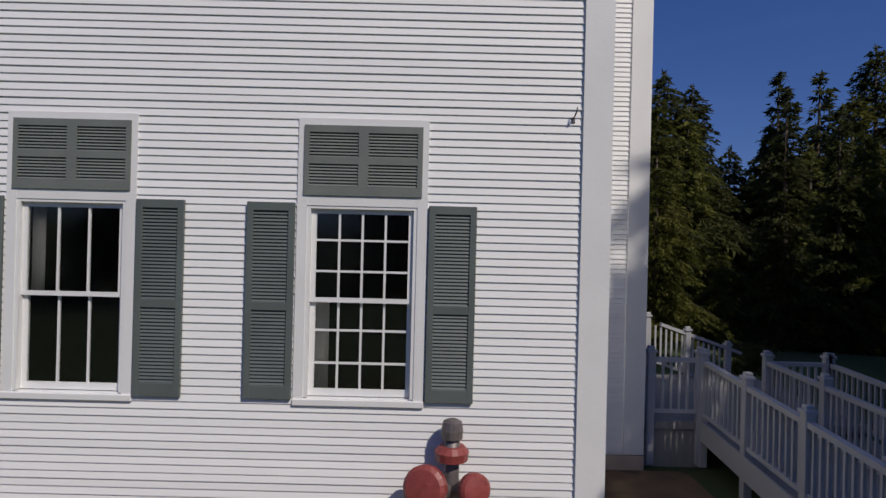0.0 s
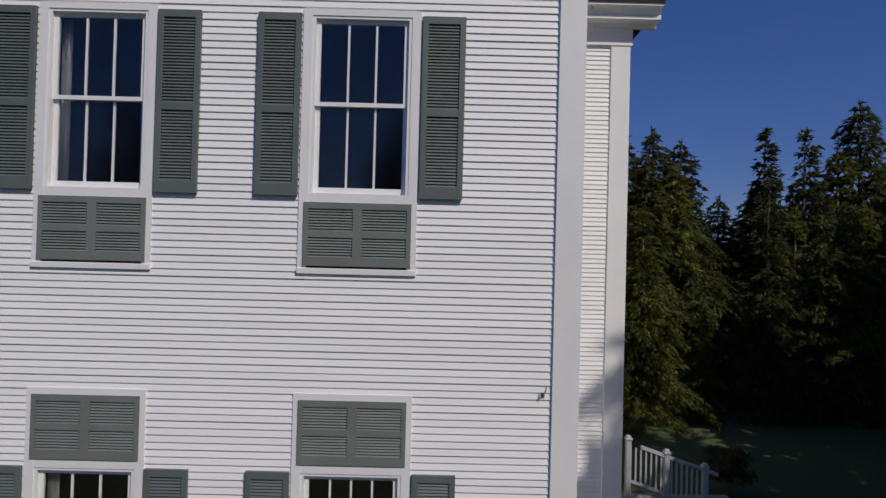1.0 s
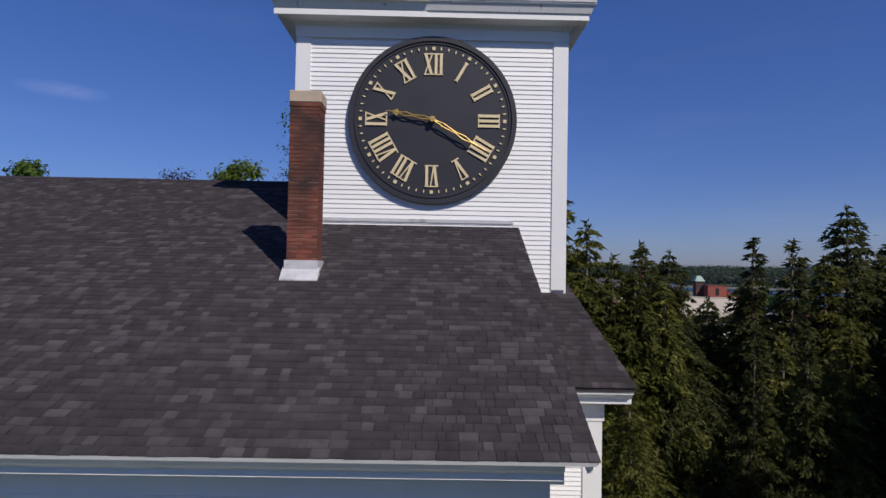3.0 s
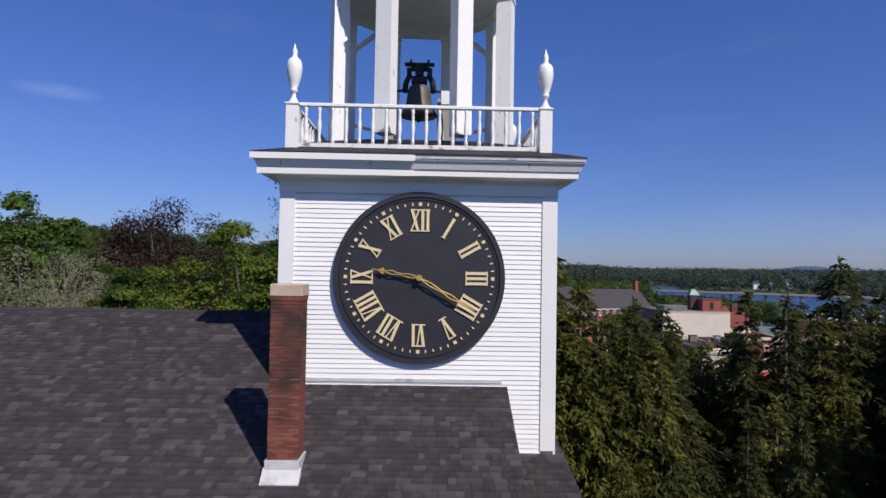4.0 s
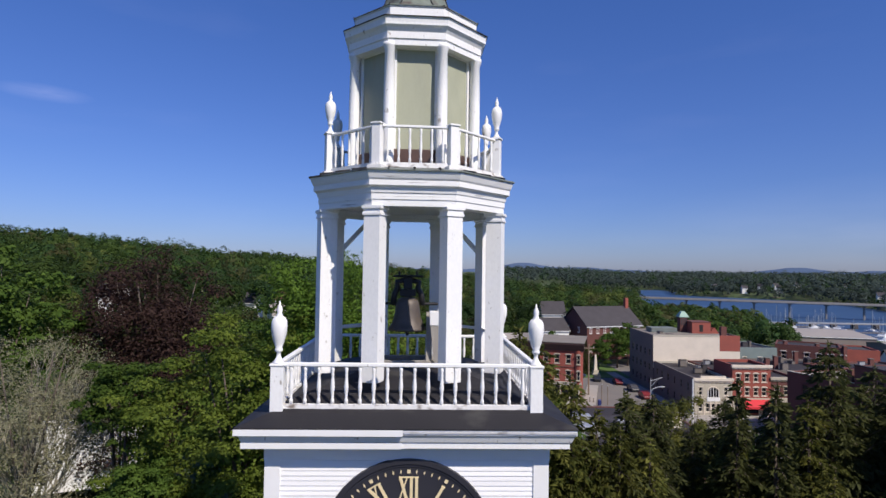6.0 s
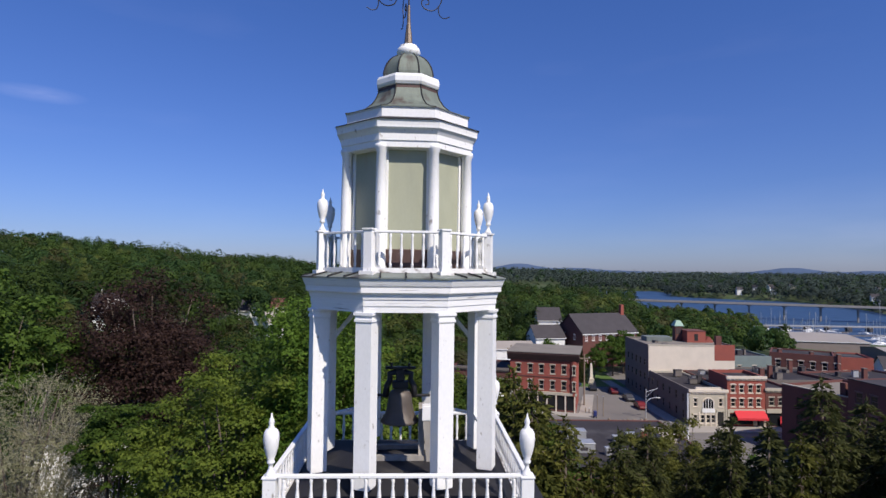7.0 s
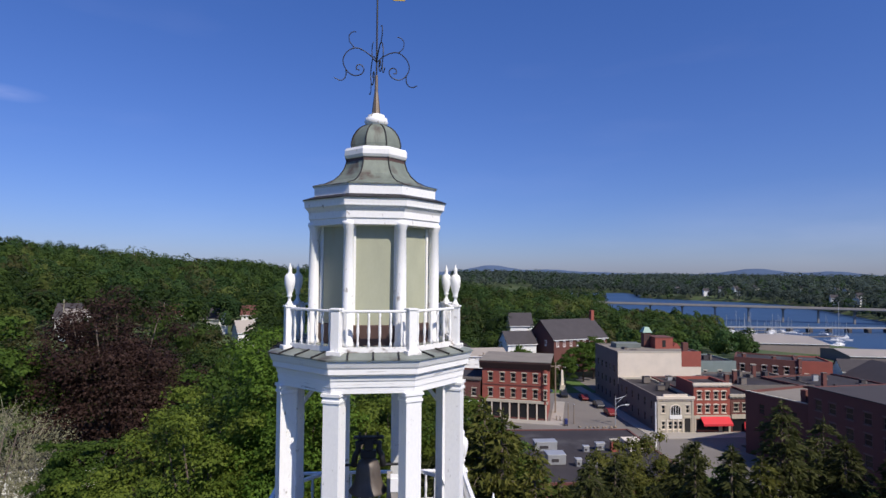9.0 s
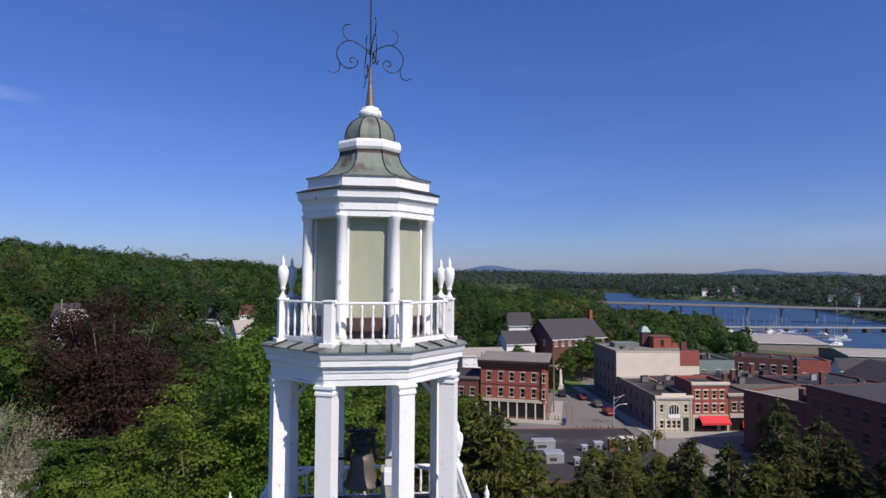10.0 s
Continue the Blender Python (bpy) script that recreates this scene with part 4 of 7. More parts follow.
def iron_bar(name, outline, thick, turn_z):
    ob = part(name, tube(bmesh.new(), flow([(x, 0, 1.36 + z) for x, z in outline]), thick, 6), M_IRON, vane)
    ob.matrix_basis = pose(0, 0, 0, 0, 0, turn_z)


for k in range(4):                              # arm out, over and down into a small inner curl; a tail below and a horn above
    ang = 12 + 90 * k
    iron_bar("scroll", [(0.0, -0.02), (0.2, 0.17), (0.5, 0.3), (0.74, 0.2), (0.87, -0.05), (0.78, -0.3), (0.6, -0.42), (0.4, -0.37), (0.33, -0.24), (0.4, -0.13), (0.51, -0.15), (0.52, -0.25), (0.44, -0.27)], 0.0145, ang)
    iron_bar("tail", [(0.79, -0.29), (0.79, -0.44), (0.85, -0.55), (0.96, -0.58), (1.09, -0.52)], 0.013, ang)
    iron_bar("curl", [(0.56, 0.29), (0.69, 0.42), (0.72, 0.58), (0.65, 0.69), (0.54, 0.72)], 0.012, ang)
part("arrow", soft_edges(boxes((-0.75, 0.6, -0.012, 0.012, 3.06, 3.1), (0.4, 0.72, -0.01, 0.01, 2.99, 3.17)), 0.004), M_HAND, vane)

# ---- land and water ----
def smooth(a, b, v):
    t = np.clip((v - a) / (b - a), 0, 1)
    return t * t * (3 - 2 * t)


def shore(x, y):
    """Metres inland from the river's edge (negative: in the river)."""
    near = 258 + 12 * np.sin(y * 0.011) - x + 66 * smooth(480, 800, y)
    return np.maximum(near, far_side(x, y))


def far_side(x, y):
    """Metres inland on the river's far bank, whose wooded point narrows the river upstream."""
    bank = np.interp(y, [0, 300, 465, 590, 732, 817, 890, 960, 1060, 1180], [330, 385, 432, 480, 536, 508, 436, 420, 470, 500])
    return np.maximum(x - bank, y - 1180)


HOUSES = [(-91, 168, 8), (-84, 157, -12), (-74, 200, 20), (-64, 210, -15), (-47, 188, 34), (-58, 236, 5)]


def land_z(x, y):
    """Height of the ground: level round the meeting house, down to the town, then to the river; a wooded hill to the west."""
    x, y = np.asarray(x, dtype=float), np.asarray(y, dtype=float)
    r = np.hypot(x, y)
    town = -7.0 * smooth(24, 62, y + 0.35 * x) * smooth(-70, 5, x + 0.15 * y) 
    z = town - 5.0 * smooth(150, 250, x + 0.1 * y)
    az = np.degrees(np.arctan2(x, y))
    hill = np.interp(az, [-60, -33, -24, -18, -8, 2, 10, 20, 40, 60], [32, 36, 26, 19, 17, 8, -3, -6, -5, -5])
    z = z + hill * smooth(70, 720, r) * (shore(x, y) > 0) * (far_side(x, y) < 0)
    knoll = np.zeros_like(z)
    for hx, hy, _ in HOUSES:                  # knolls under the hillside houses
        knoll = np.maximum(knoll, 4.6 * np.exp(-((x - hx - 3) ** 2 + (y - hy - 3) ** 2) / 420.0))
    z = z + knoll
    over = smooth(0, 420, far_side(x, y)) * smooth(-20, 20, az)
    z = z + over * (17 + 5 * np.sin(x * 0.004 + 1.0) + 4 * np.sin(x * 0.011 + y * 0.003))
    built = smooth(0, 8, x) * smooth(58, 64, y) * smooth(245, 215, y) * smooth(190, 160, x)
    z = z * (1 - built) + built * np.minimum(z, -7.35)
    d = shore(x, y)
    return np.where(d < 25, np.minimum(z, -17.0 + 1.0 * np.clip((d + 5) / 3.0, -4, 12) + 3.0 * smooth(0, 14, far_side(x, y))), z)


M_GROUND = material("grass_and_soil", (0.045, 0.07, 0.02), 0.95, scale=0.25, vary=0.3, grain=6, bump=0.3, stain=(0.10, 0.085, 0.045), amount=0.25)
radii = np.concatenate([[0.0], np.geomspace(3, 4850, 225)])
angs = np.radians(np.arange(0, 360, 1.25))
RR, AA = np.meshgrid(radii[1:], angs, indexing="ij")
gx, gy = RR * np.sin(AA) + 0.0, RR * np.cos(AA) + 12.0
gz = land_z(gx, gy)
gv = np.stack([gx, gy, gz], -1).reshape(-1, 3)
na = len(angs)
ii, jj = np.meshgrid(np.arange(len(radii) - 2), np.arange(na), indexing="ij")
gf = np.stack([ii * na + jj, ii * na + (jj + 1) % na, (ii + 1) * na + (jj + 1) % na, (ii + 1) * na + jj], -1).reshape(-1, 4)
gv = np.concatenate([gv, [[0, 12, 0]]])
gme = raw_mesh("ground", gv, gf[:, ::-1], M_GROUND)
bm = bmesh.new()
bm.from_mesh(gme)
bm.verts.ensure_lookup_table()
c = bm.verts[len(gv) - 1]
for j in range(na):
    bm.faces.new((c, bm.verts[(j + 1) % na], bm.verts[j]))
for f in bm.faces:
    f.smooth = True
bmesh.ops.recalc_face_normals(bm, faces=bm.faces)
bm.to_mesh(gme)
bm.free()
ground = tagged(new("ground", gme), "grassy ground falling away to the town and river", "ground", kind="structure")

# the sky's reflected blue is put into the base colour, specular kept low
M_WATER = material("sky_blue_river_water", (0.03, 0.065, 0.13), 0.5, scale=0.012, vary=0.16, grain=0.5, bump=0.3, spec=0.25)
water = part("water", prism(bmesh.new(), [(200, 40), (700, 40), (700, 1300), (200, 1300)], "z", -20.0, -16.0), M_WATER)
tagged(water, "tidal river water coloured with the sky's reflected blue", "river", kind="structure")


# ---- trees ----
def leaf_quads(centres, normals, size, rng, spread=0.6, slim=0.55):
    """Small three-cornered leaf blades at the centres, facing roughly along the normals."""
    n = len(centres)
    nrm = normals + rng.normal(0, spread, (n, 3))
    nrm /= np.linalg.norm(nrm, axis=1)[:, None] + 1e-9
    ref = rng.normal(0, 1, (n, 3))
    u = np.cross(nrm, ref)
    u /= np.linalg.norm(u, axis=1)[:, None] + 1e-9
    v = np.cross(nrm, u)
    s = (size * rng.uniform(0.6, 1.3, n))[:, None]
    p = np.stack([centres - u * s - v * s * slim * 0.6, centres + u * s - v * s * slim * 0.6, centres + v * s * slim * 1.5], 1)
    return p.reshape(-1, 3)


def spray_blades(roots, dirs, length, width, rng):
    """Thin pointed needle sprays that start at the roots and hang along dirs."""
    n = len(roots)
    d = dirs / (np.linalg.norm(dirs, axis=1)[:, None] + 1e-9)
    u = np.cross(d, rng.normal(0, 1, (n, 3)))
    u /= np.linalg.norm(u, axis=1)[:, None] + 1e-9
    k = rng.uniform(0.55, 1.35, n)[:, None]
    p = np.stack([roots - u * width * k, roots + u * width * k, roots + d * length * k], 1)
    return p.reshape(-1, 3)


def crown_mesh(name, mat, height, radius, base, n, leaf, seed, lumps=26, tall=1.0, inside=0.55, fat=1.0):
    """A broad crown of leaf blades gathered in uneven clumps round the limbs, with gaps between them."""
    rng = np.random.default_rng(seed)
    g = np.arange(lumps) + 0.5
    th, ph = g * 2.399963 + rng.uniform(-0.45, 0.45, lumps), np.arccos(np.clip(1 - 1.72 * g / lumps + rng.uniform(-0.1, 0.1, lumps), -0.8, 1))
    k = rng.uniform(inside, 1.06, lumps)
    half = (height - base) / 2.12
    lc = np.stack([radius * k * np.sin(ph) * np.cos(th), radius * k * np.sin(ph) * np.sin(th), base + half + half * k * np.cos(ph)], 1)
    lr = fat * radius * rng.uniform(1.1, 2.3, lumps) / lumps ** 0.5
    which = rng.choice(lumps, n, p=lr ** 2 / np.sum(lr ** 2))
    d = rng.normal(0, 1, (n, 3))
    d /= np.linalg.norm(d, axis=1)[:, None]
    d[:, 2] = np.where(d[:, 2] < -0.25, -d[:, 2], d[:, 2])
    rr = lr[which] * rng.uniform(0.35, 1.06, n) ** 0.55
    bump_ = 1 + 0.3 * np.sin(d[:, 0] * 7 + which) * np.sin(d[:, 1] * 7 + which * 2) + 0.16 * np.sin(d[:, 2] * 13 + which)
    c = lc[which] + d * (rr * bump_)[:, None] * np.array([1, 1, 0.62 * tall])
    inner = rng.random(n) < 0.08                # sparse leaves through the middle of the crown
    e = d * (rng.uniform(0.25, 0.85, n) ** 0.7)[:, None] * np.array([radius, radius, half]) + np.array([0, 0, base + half])
    c = np.where(inner[:, None], e, c)
    c[:, 2] = base + (c[:, 2] - base) * (height - base) / (np.percentile(c[:, 2], 99.8) - base)
    nm = d * 0.9 + np.array([0, 0, 0.45])
    verts = leaf_quads(c, nm, leaf, rng, 0.4)
    return raw_mesh(name, verts, np.arange(len(verts)).reshape(-1, 3), mat), lc


def trunk_part(height, r, targets, seed, parent):
    """A tapered trunk with its limbs, which reach into the clumps of the crown."""
    rng = random.Random(seed)
    top = height * 0.6
    trunk = part("trunk", tube(bmesh.new(), [(0, 0, -0.8), (0.05, 0, top * 0.3), (rng.uniform(-.2, .2), rng.uniform(-.2, .2), top * 0.65), (rng.uniform(-.3, .3), 0, top)], r, 8, 0.25), M_TRUNK, parent, smooth=True)
    for t in targets:
        a = Vector((0, 0, top * rng.uniform(0.3, 0.75)))
        b = Vector(t)
        part("limb", tube(bmesh.new(), [a, a.lerp(b, 0.5) + Vector((0, 0, 0.4)), b], r * 0.32, 5, 0.2), M_TRUNK, trunk, smooth=True)


def broad_tree(name, label, mat, height, radius, base, n, leaf, seed, lumps=26, limbs=9, tall=1.0, inside=0.55, fat=1.0):
    me, lc = crown_mesh("crown", mat, height, radius, base, n, leaf, seed, lumps, tall, inside, fat)
    t = thing(name, label, "tree")
    trunk_part(height, 0.025 * height, lc[:limbs], seed, t)
    cr = new("crown", me)
    cr.parent = t
    return t


def spruce_tree(name, label, height, radius, seed, whorls=34, mat=L_SPRUCE, blade=0.32, power=0.6, dense=1.02):
    """Tapered spruce: whorls of drooping boughs hung with thin needle sprays, ragged in outline."""
    rng = np.random.default_rng(seed)
    cs, ds = [], []
    bm = bmesh.new()
    tube(bm, [(0, 0, -0.8), (0.06, 0, height * 0.5), (0, 0.05, height)], 0.02 * height, 7, 0.06)
    lean = rng.uniform(0, 6.28)
    for w in range(whorls):
        f = (w + rng.uniform(-0.4, 0.4)) / whorls
        f = min(max(f, 0.0), 0.99)
        z = height * (0.06 + 0.93 * f)
        r = radius * (1 - f) ** power * rng.uniform(0.7, 1.2) + 0.1
        for b in range(int(5 + 5 * (1 - f))):
            a = rng.uniform(0, 2 * math.pi)
            rb = r * rng.uniform(0.45, 1.2) * (1 + 0.12 * math.cos(a - lean))
            m = max(8, int(dense * rb / 0.036))
            s = rng.uniform(0.1, 1.0, m) ** 0.8
            side = rng.normal(0, 0.2 + 0.14 * rb, m) * (1.15 - s)
            x = rb * s * math.cos(a) - side * math.sin(a)
            y = rb * s * math.sin(a) + side * math.cos(a)
            lift = rng.uniform(0.15, 0.42)
            zz = z + lift * rb * s - 0.58 * rb * s * s + rng.normal(0, 0.05, m)
            cs.append(np.stack([x, y, zz], 1))
            out = np.sign(side) * rng.uniform(0.1, 0.7, m)
            ds.append(np.stack([0.55 * math.cos(a) - out * math.sin(a), 0.55 * math.sin(a) + out * math.cos(a), -rng.uniform(0.15, 1.0, m) * (0.35 + 0.65 * (1 - f))], 1) + rng.normal(0, 0.18, (m, 3)))
            if b < 4 and rb > 0.5:
                tube(bm, [(0, 0, z), (rb * 0.5 * math.cos(a), rb * 0.5 * math.sin(a), z + 0.01), (rb * 0.9 * math.cos(a), rb * 0.9 * math.sin(a), z - 0.2 * rb)], 0.03, 4, 0.3)
    tip = 40
    cs.append(np.stack([rng.normal(0, 0.05, tip), rng.normal(0, 0.05, tip), height * rng.uniform(0.93, 1.0, tip)], 1))
    ds.append(rng.normal(0, 0.5, (tip, 3)) + np.array([0, 0, 0.4]))
    verts = spray_blades(np.concatenate(cs), np.concatenate(ds), blade, blade * 0.22, rng)
    t = thing(name, label, "tree")
    tr = new("trunk", mesh_of("trunk", bm, M_TRUNK, True))
    tr.parent = t
    cr = new("crown", raw_mesh("crown", verts, np.arange(len(verts)).reshape(-1, 3), mat))
    cr.parent = t
    return t


def put(t, x, y, scale=1.0, turn=0.0, dz=0.0, z=None):
    g = float(land_z(x, y)) if z is None else z
    t.matrix_basis = pose(x, y, g + dz, 0, 0, turn) @ Matrix.Scale(scale, 4)
    return t


def to_top(t, x, y, height, top, turn=0.0):
    """Stand a tree of that height at (x, y), scaled so that its tip reaches the given level."""
    g = float(land_z(x, y))
    return put(t, x, y, (top - g) / height, turn)


# spruces beside the town side of the lawn
spruces = [(spruce_tree("spruce", "tall dark green spruce tree with drooping boughs on the lawn", 17.0, 5.9, 11, 54, power=0.72), 17.0),
           (spruce_tree("spruce", "dark spruce tree with ragged top on the lawn", 15.0, 5.2, 12, 48, power=0.72), 15.0),
           (spruce_tree("spruce", "olive green spruce tree with hanging sprays", 14.0, 3.6, 13, 38, L_OLIVE, power=0.68), 14.0),
           (spruce_tree("spruce", "slim young spruce tree with a pointed top", 14.0, 2.1, 14, 38, power=0.7), 14.0)]
first_use = [True, True, True, True]
for k, x, y, top, a in ((0, 26.4, 35.8, 16.7, 0), (1, 29.6, 34.3, 14.6, 0), (3, 19.7, 34.5, 14.5, 30), (2, 19.9, 35.5, 11.8, 80), (3, 21.7, 33.8, 14.3, 110), (0, 14.5, 34.5, 13.6, 200), (1, 12.4, 33.3, 13.9, 260),
                        (2, 8.9, 32.2, 15.1, 0), (2, 7.1, 32.5, 17.0, 60), (2, 10.4, 32.2, 13.2, 140), (2, 11.6, 32.0, 12.4, 220), (1, 25.2, 39.5, 12.6, 10), (1, 31.0, 38.0, 14.8, 160), (2, 13.3, 32.0, 11.6, 200), (0, 33.2, 34.5, 13.6, 160),
                        (0, 37.5, 38.0, 12.6, 250), (1, 23.4, 43.0, 11.4, 20), (2, 6.1, 33.2, 17.6, 300), (2, 28.0, 31.5, 11.5, 80), (1, 4.6, 34.5, 16.5, 40), (2, 23.5, 31.5, 9.8, 220), (2, 13.4, 34.5, 10.2, 75), (1, 18.6, 38.0, 10.6, 35), (2, 24.2, 34.6, 13.4, 15),
                        (2, 8.0, 22.0, 8.4, 10), (3, 13.6, 23.2, 10.2, 90), (3, 16.6, 24.5, 9.9, 30), (2, 18.0, 25.0, 9.0, 140), (1, 21.5, 23.0, 9.0, 190), (2, 10.6, 22.5, 4.2, 240), (2, 18.5, 29.5, 9.2, 280)):
    src, h = spruces[k]
    t = src if first_use[k] else copy_thing(src, Matrix())
    first_use[k] = False
    to_top(t, x, y, h, top, a)
    tagged(t, group="spruces")

# broad trees west of the meeting house
maple = to_top(broad_tree("maple_tree", "large yellowish green maple tree in full summer leaf", L_WARM, 17.5, 6.6, 3.0, 66000, 0.1, 21, 200), -9.6, 33.5, 17.5, 18.2)
maple_b = to_top(broad_tree("maple_tree", "broad green maple tree with dense rounded crown", L_GREEN, 15.5, 5.9, 2.5, 18000, 0.165, 22, 110), -37.5, 44.0, 15.5, 17.0)
beech = to_top(broad_tree("copper_beech", "large copper beech tree with dark purple-brown leaves", L_BEECH, 24.0, 8.3, 1.5, 80000, 0.135, 23, 230, 14, 1.6, 0.45, 1.75), -30.1, 68.0, 24.0, 22.4)
shrub = to_top(broad_tree("round_tree", "dark green rounded tree beside the maple", L_GREEN, 14.0, 2.05, 9.4, 15000, 0.088, 25, 60, 6), -16.7, 33.8, 14.0, 15.4)
silver = to_top(broad_tree("bare_tree", "half bare grey tree with thin pale twigs and few leaves", L_SILVER, 15.5, 5.4, 5.0, 27000, 0.065, 24, 120, 4, 2.2), -23.6, 36.5, 15.5, 16.4)
to_top(broad_tree("maple_tree", "tall bright green maple tree close behind the meeting house", L_MAPLE, 22.0, 4.8, 4.0, 60000, 0.1, 31, 170, 9, 1.0, 0.45, 1.9), -5.0, 34.0, 22.0, 21.6)
twigs = bmesh.new()
rt = random.Random(5)


def branch(p, d, length, thick, level):
    """Grey bough that forks into thinner ones."""
    mid = p + d * length * 0.5 + Vector((rt.uniform(-.1, .1), rt.uniform(-.1, .1), 0.06)) * length
    end = p + d * length + Vector((rt.uniform(-.12, .12), rt.uniform(-.12, .12), 0.1)) * length
    tube(twigs, [p, mid, end], thick, 4, 0.5)
    if level:
        for _ in range(4):
            q = p.lerp(end, rt.uniform(0.35, 1.0))
            e = (d + Vector((rt.gauss(0, .42), rt.gauss(0, .42), rt.uniform(0.0, 0.5)))).normalized()
            branch(q, e, length * rt.uniform(0.5, 0.78), thick * 0.55, level - 1)


for i in range(28):
    a = i * 2.4 + rt.uniform(-.3, .3)
    branch(Vector((0.3 * math.cos(a), 0.3 * math.sin(a), rt.uniform(2.5, 7.5))), Vector((math.cos(a) * rt.uniform(.35, .8), math.sin(a) * rt.uniform(.35, .8), 1.0)).normalized(), rt.uniform(2.8, 4.0), 0.055, 3)
part("twig", twigs, M_TWIG, silver, "pale bare twigs")
for src, h, x, y, top, a in ((maple, 17.5, -3.5, 37.0, 17.6, 60), (maple_b, 15.5, 0.5, 46.0, 17.2, 30), (maple, 17.5, 4.5, 43.0, 15.4, 200), (maple_b, 15.5, -45.0, 52.0, 19.5, 90), (maple_b, 15.5, -11.0, 51.0, 17.0, 150), (maple_b, 15.5, -43.5, 62.0, 22.6, 240),
                             (maple, 17.5, -48.0, 56.0, 18.5, 20), (maple_b, 15.5, -29.5, 37.0, 13.0, 70), (maple_b, 15.5, -6.0, 54.0, 16.5, 0), (maple_b, 15.5, 8.0, 54.0, 13.0, 60), (maple_b, 15.5, -54.0, 70.0, 19.0, 200), (maple_b, 15.5, -14.0, 66.0, 18.0, 300), (maple_b, 15.5, -36.0, 40.0, 14.0, 100),
                             (shrub, 14.0, -13.0, 28.5, 11.5, 50), (maple, 17.5, -42.0, 47.0, 16.0, 170)):
    to_top(copy_thing(src, Matrix()), x, y, h, top, a)

shade_spruce = spruce_tree("spruce", "tall dark spruce tree out of view, added for shade and reflections", 17.0, 5.6, 61, 30, blade=0.75, power=0.5, dense=0.3)
# tall unseen trees, added street side behind the camera's start to shade the ramp
to_top(copy_thing(maple_b, Matrix()), 17.2, -4.5, 15.5, 20.0, 33)
to_top(copy_thing(maple_b, Matrix()), 13.2, 4.2, 15.5, 13.0, 210)
to_top(shade_spruce, 20.5, 2.0, 17.0, 18.0, 75)
to_top(copy_thing(shade_spruce, Matrix()), 14.3, -4.2, 17.0, 22.4, 20)
to_top(copy_thing(shade_spruce, Matrix()), 24.0, 10.5, 17.0, 19.0, 150)
to_top(copy_thing(shade_spruce, Matrix()), 15.5, 7.0, 17.0, 19.0, 200)
to_top(copy_thing(shade_spruce, Matrix()), 19.0, 12.0, 17.0, 18.0, 250)
# unseen trees far behind the camera, for the dark reflections in the windows
for x, y, top, a in ((-12, -28, 15, 10), (-3, -33, 17, 80), (6.5, -31, 14, 150), (-21, -27, 16, 220), (14, -36, 17, 300)):
    to_top(copy_thing(shade_spruce, Matrix()), x, y, 17.0, top, a)
# unseen spruces added right of view to shade the lawn spruces' lower boughs
for x, y, top, a in ((27.5, 20.5, 21.0, 40), (34.5, 25.0, 22.0, 110), (42.0, 30.0, 20.0, 190), (25.5, 15.0, 21.0, 260), (32.0, 18.0, 23.0, 10), (40.0, 22.0, 22.0, 310)):
    to_top(copy_thing(shade_spruce, Matrix()), x, y, 17.0, top, a)
# bushy olive trees between the spruces
olive = to_top(broad_tree("bushy_tree", "bushy olive green tree with loose upright sprays", L_OLIVE, 14.0, 2.9, 1.5, 16000, 0.13, 26, 50, 6, 1.6), 7.2, 37.5, 14.0, 14.2)
for x, y, top, a in ((17.5, 43.0, 10.9, 140), (28.3, 58.0, 8.2, 220), (24.0, 57.0, 8.2, 40), (31.0, 57.0, 7.4, 80), (20.5, 52.0, 8.6, 10), (5.8, 38.5, 14.5, 300), (15.0, 37.6, 10.2, 100), (32.5, 41.0, 10.5, 190)):
    to_top(copy_thing(olive, Matrix()), x, y, 14.0, top, a)
# dark bush by the ramp
put(broad_tree("bush", "dark rounded bush beside the entrance ramp", L_SPRUCE, 1.3, 0.6, 0.1, 3500, 0.045, 29, 14, 4), 7.9, 15.0)

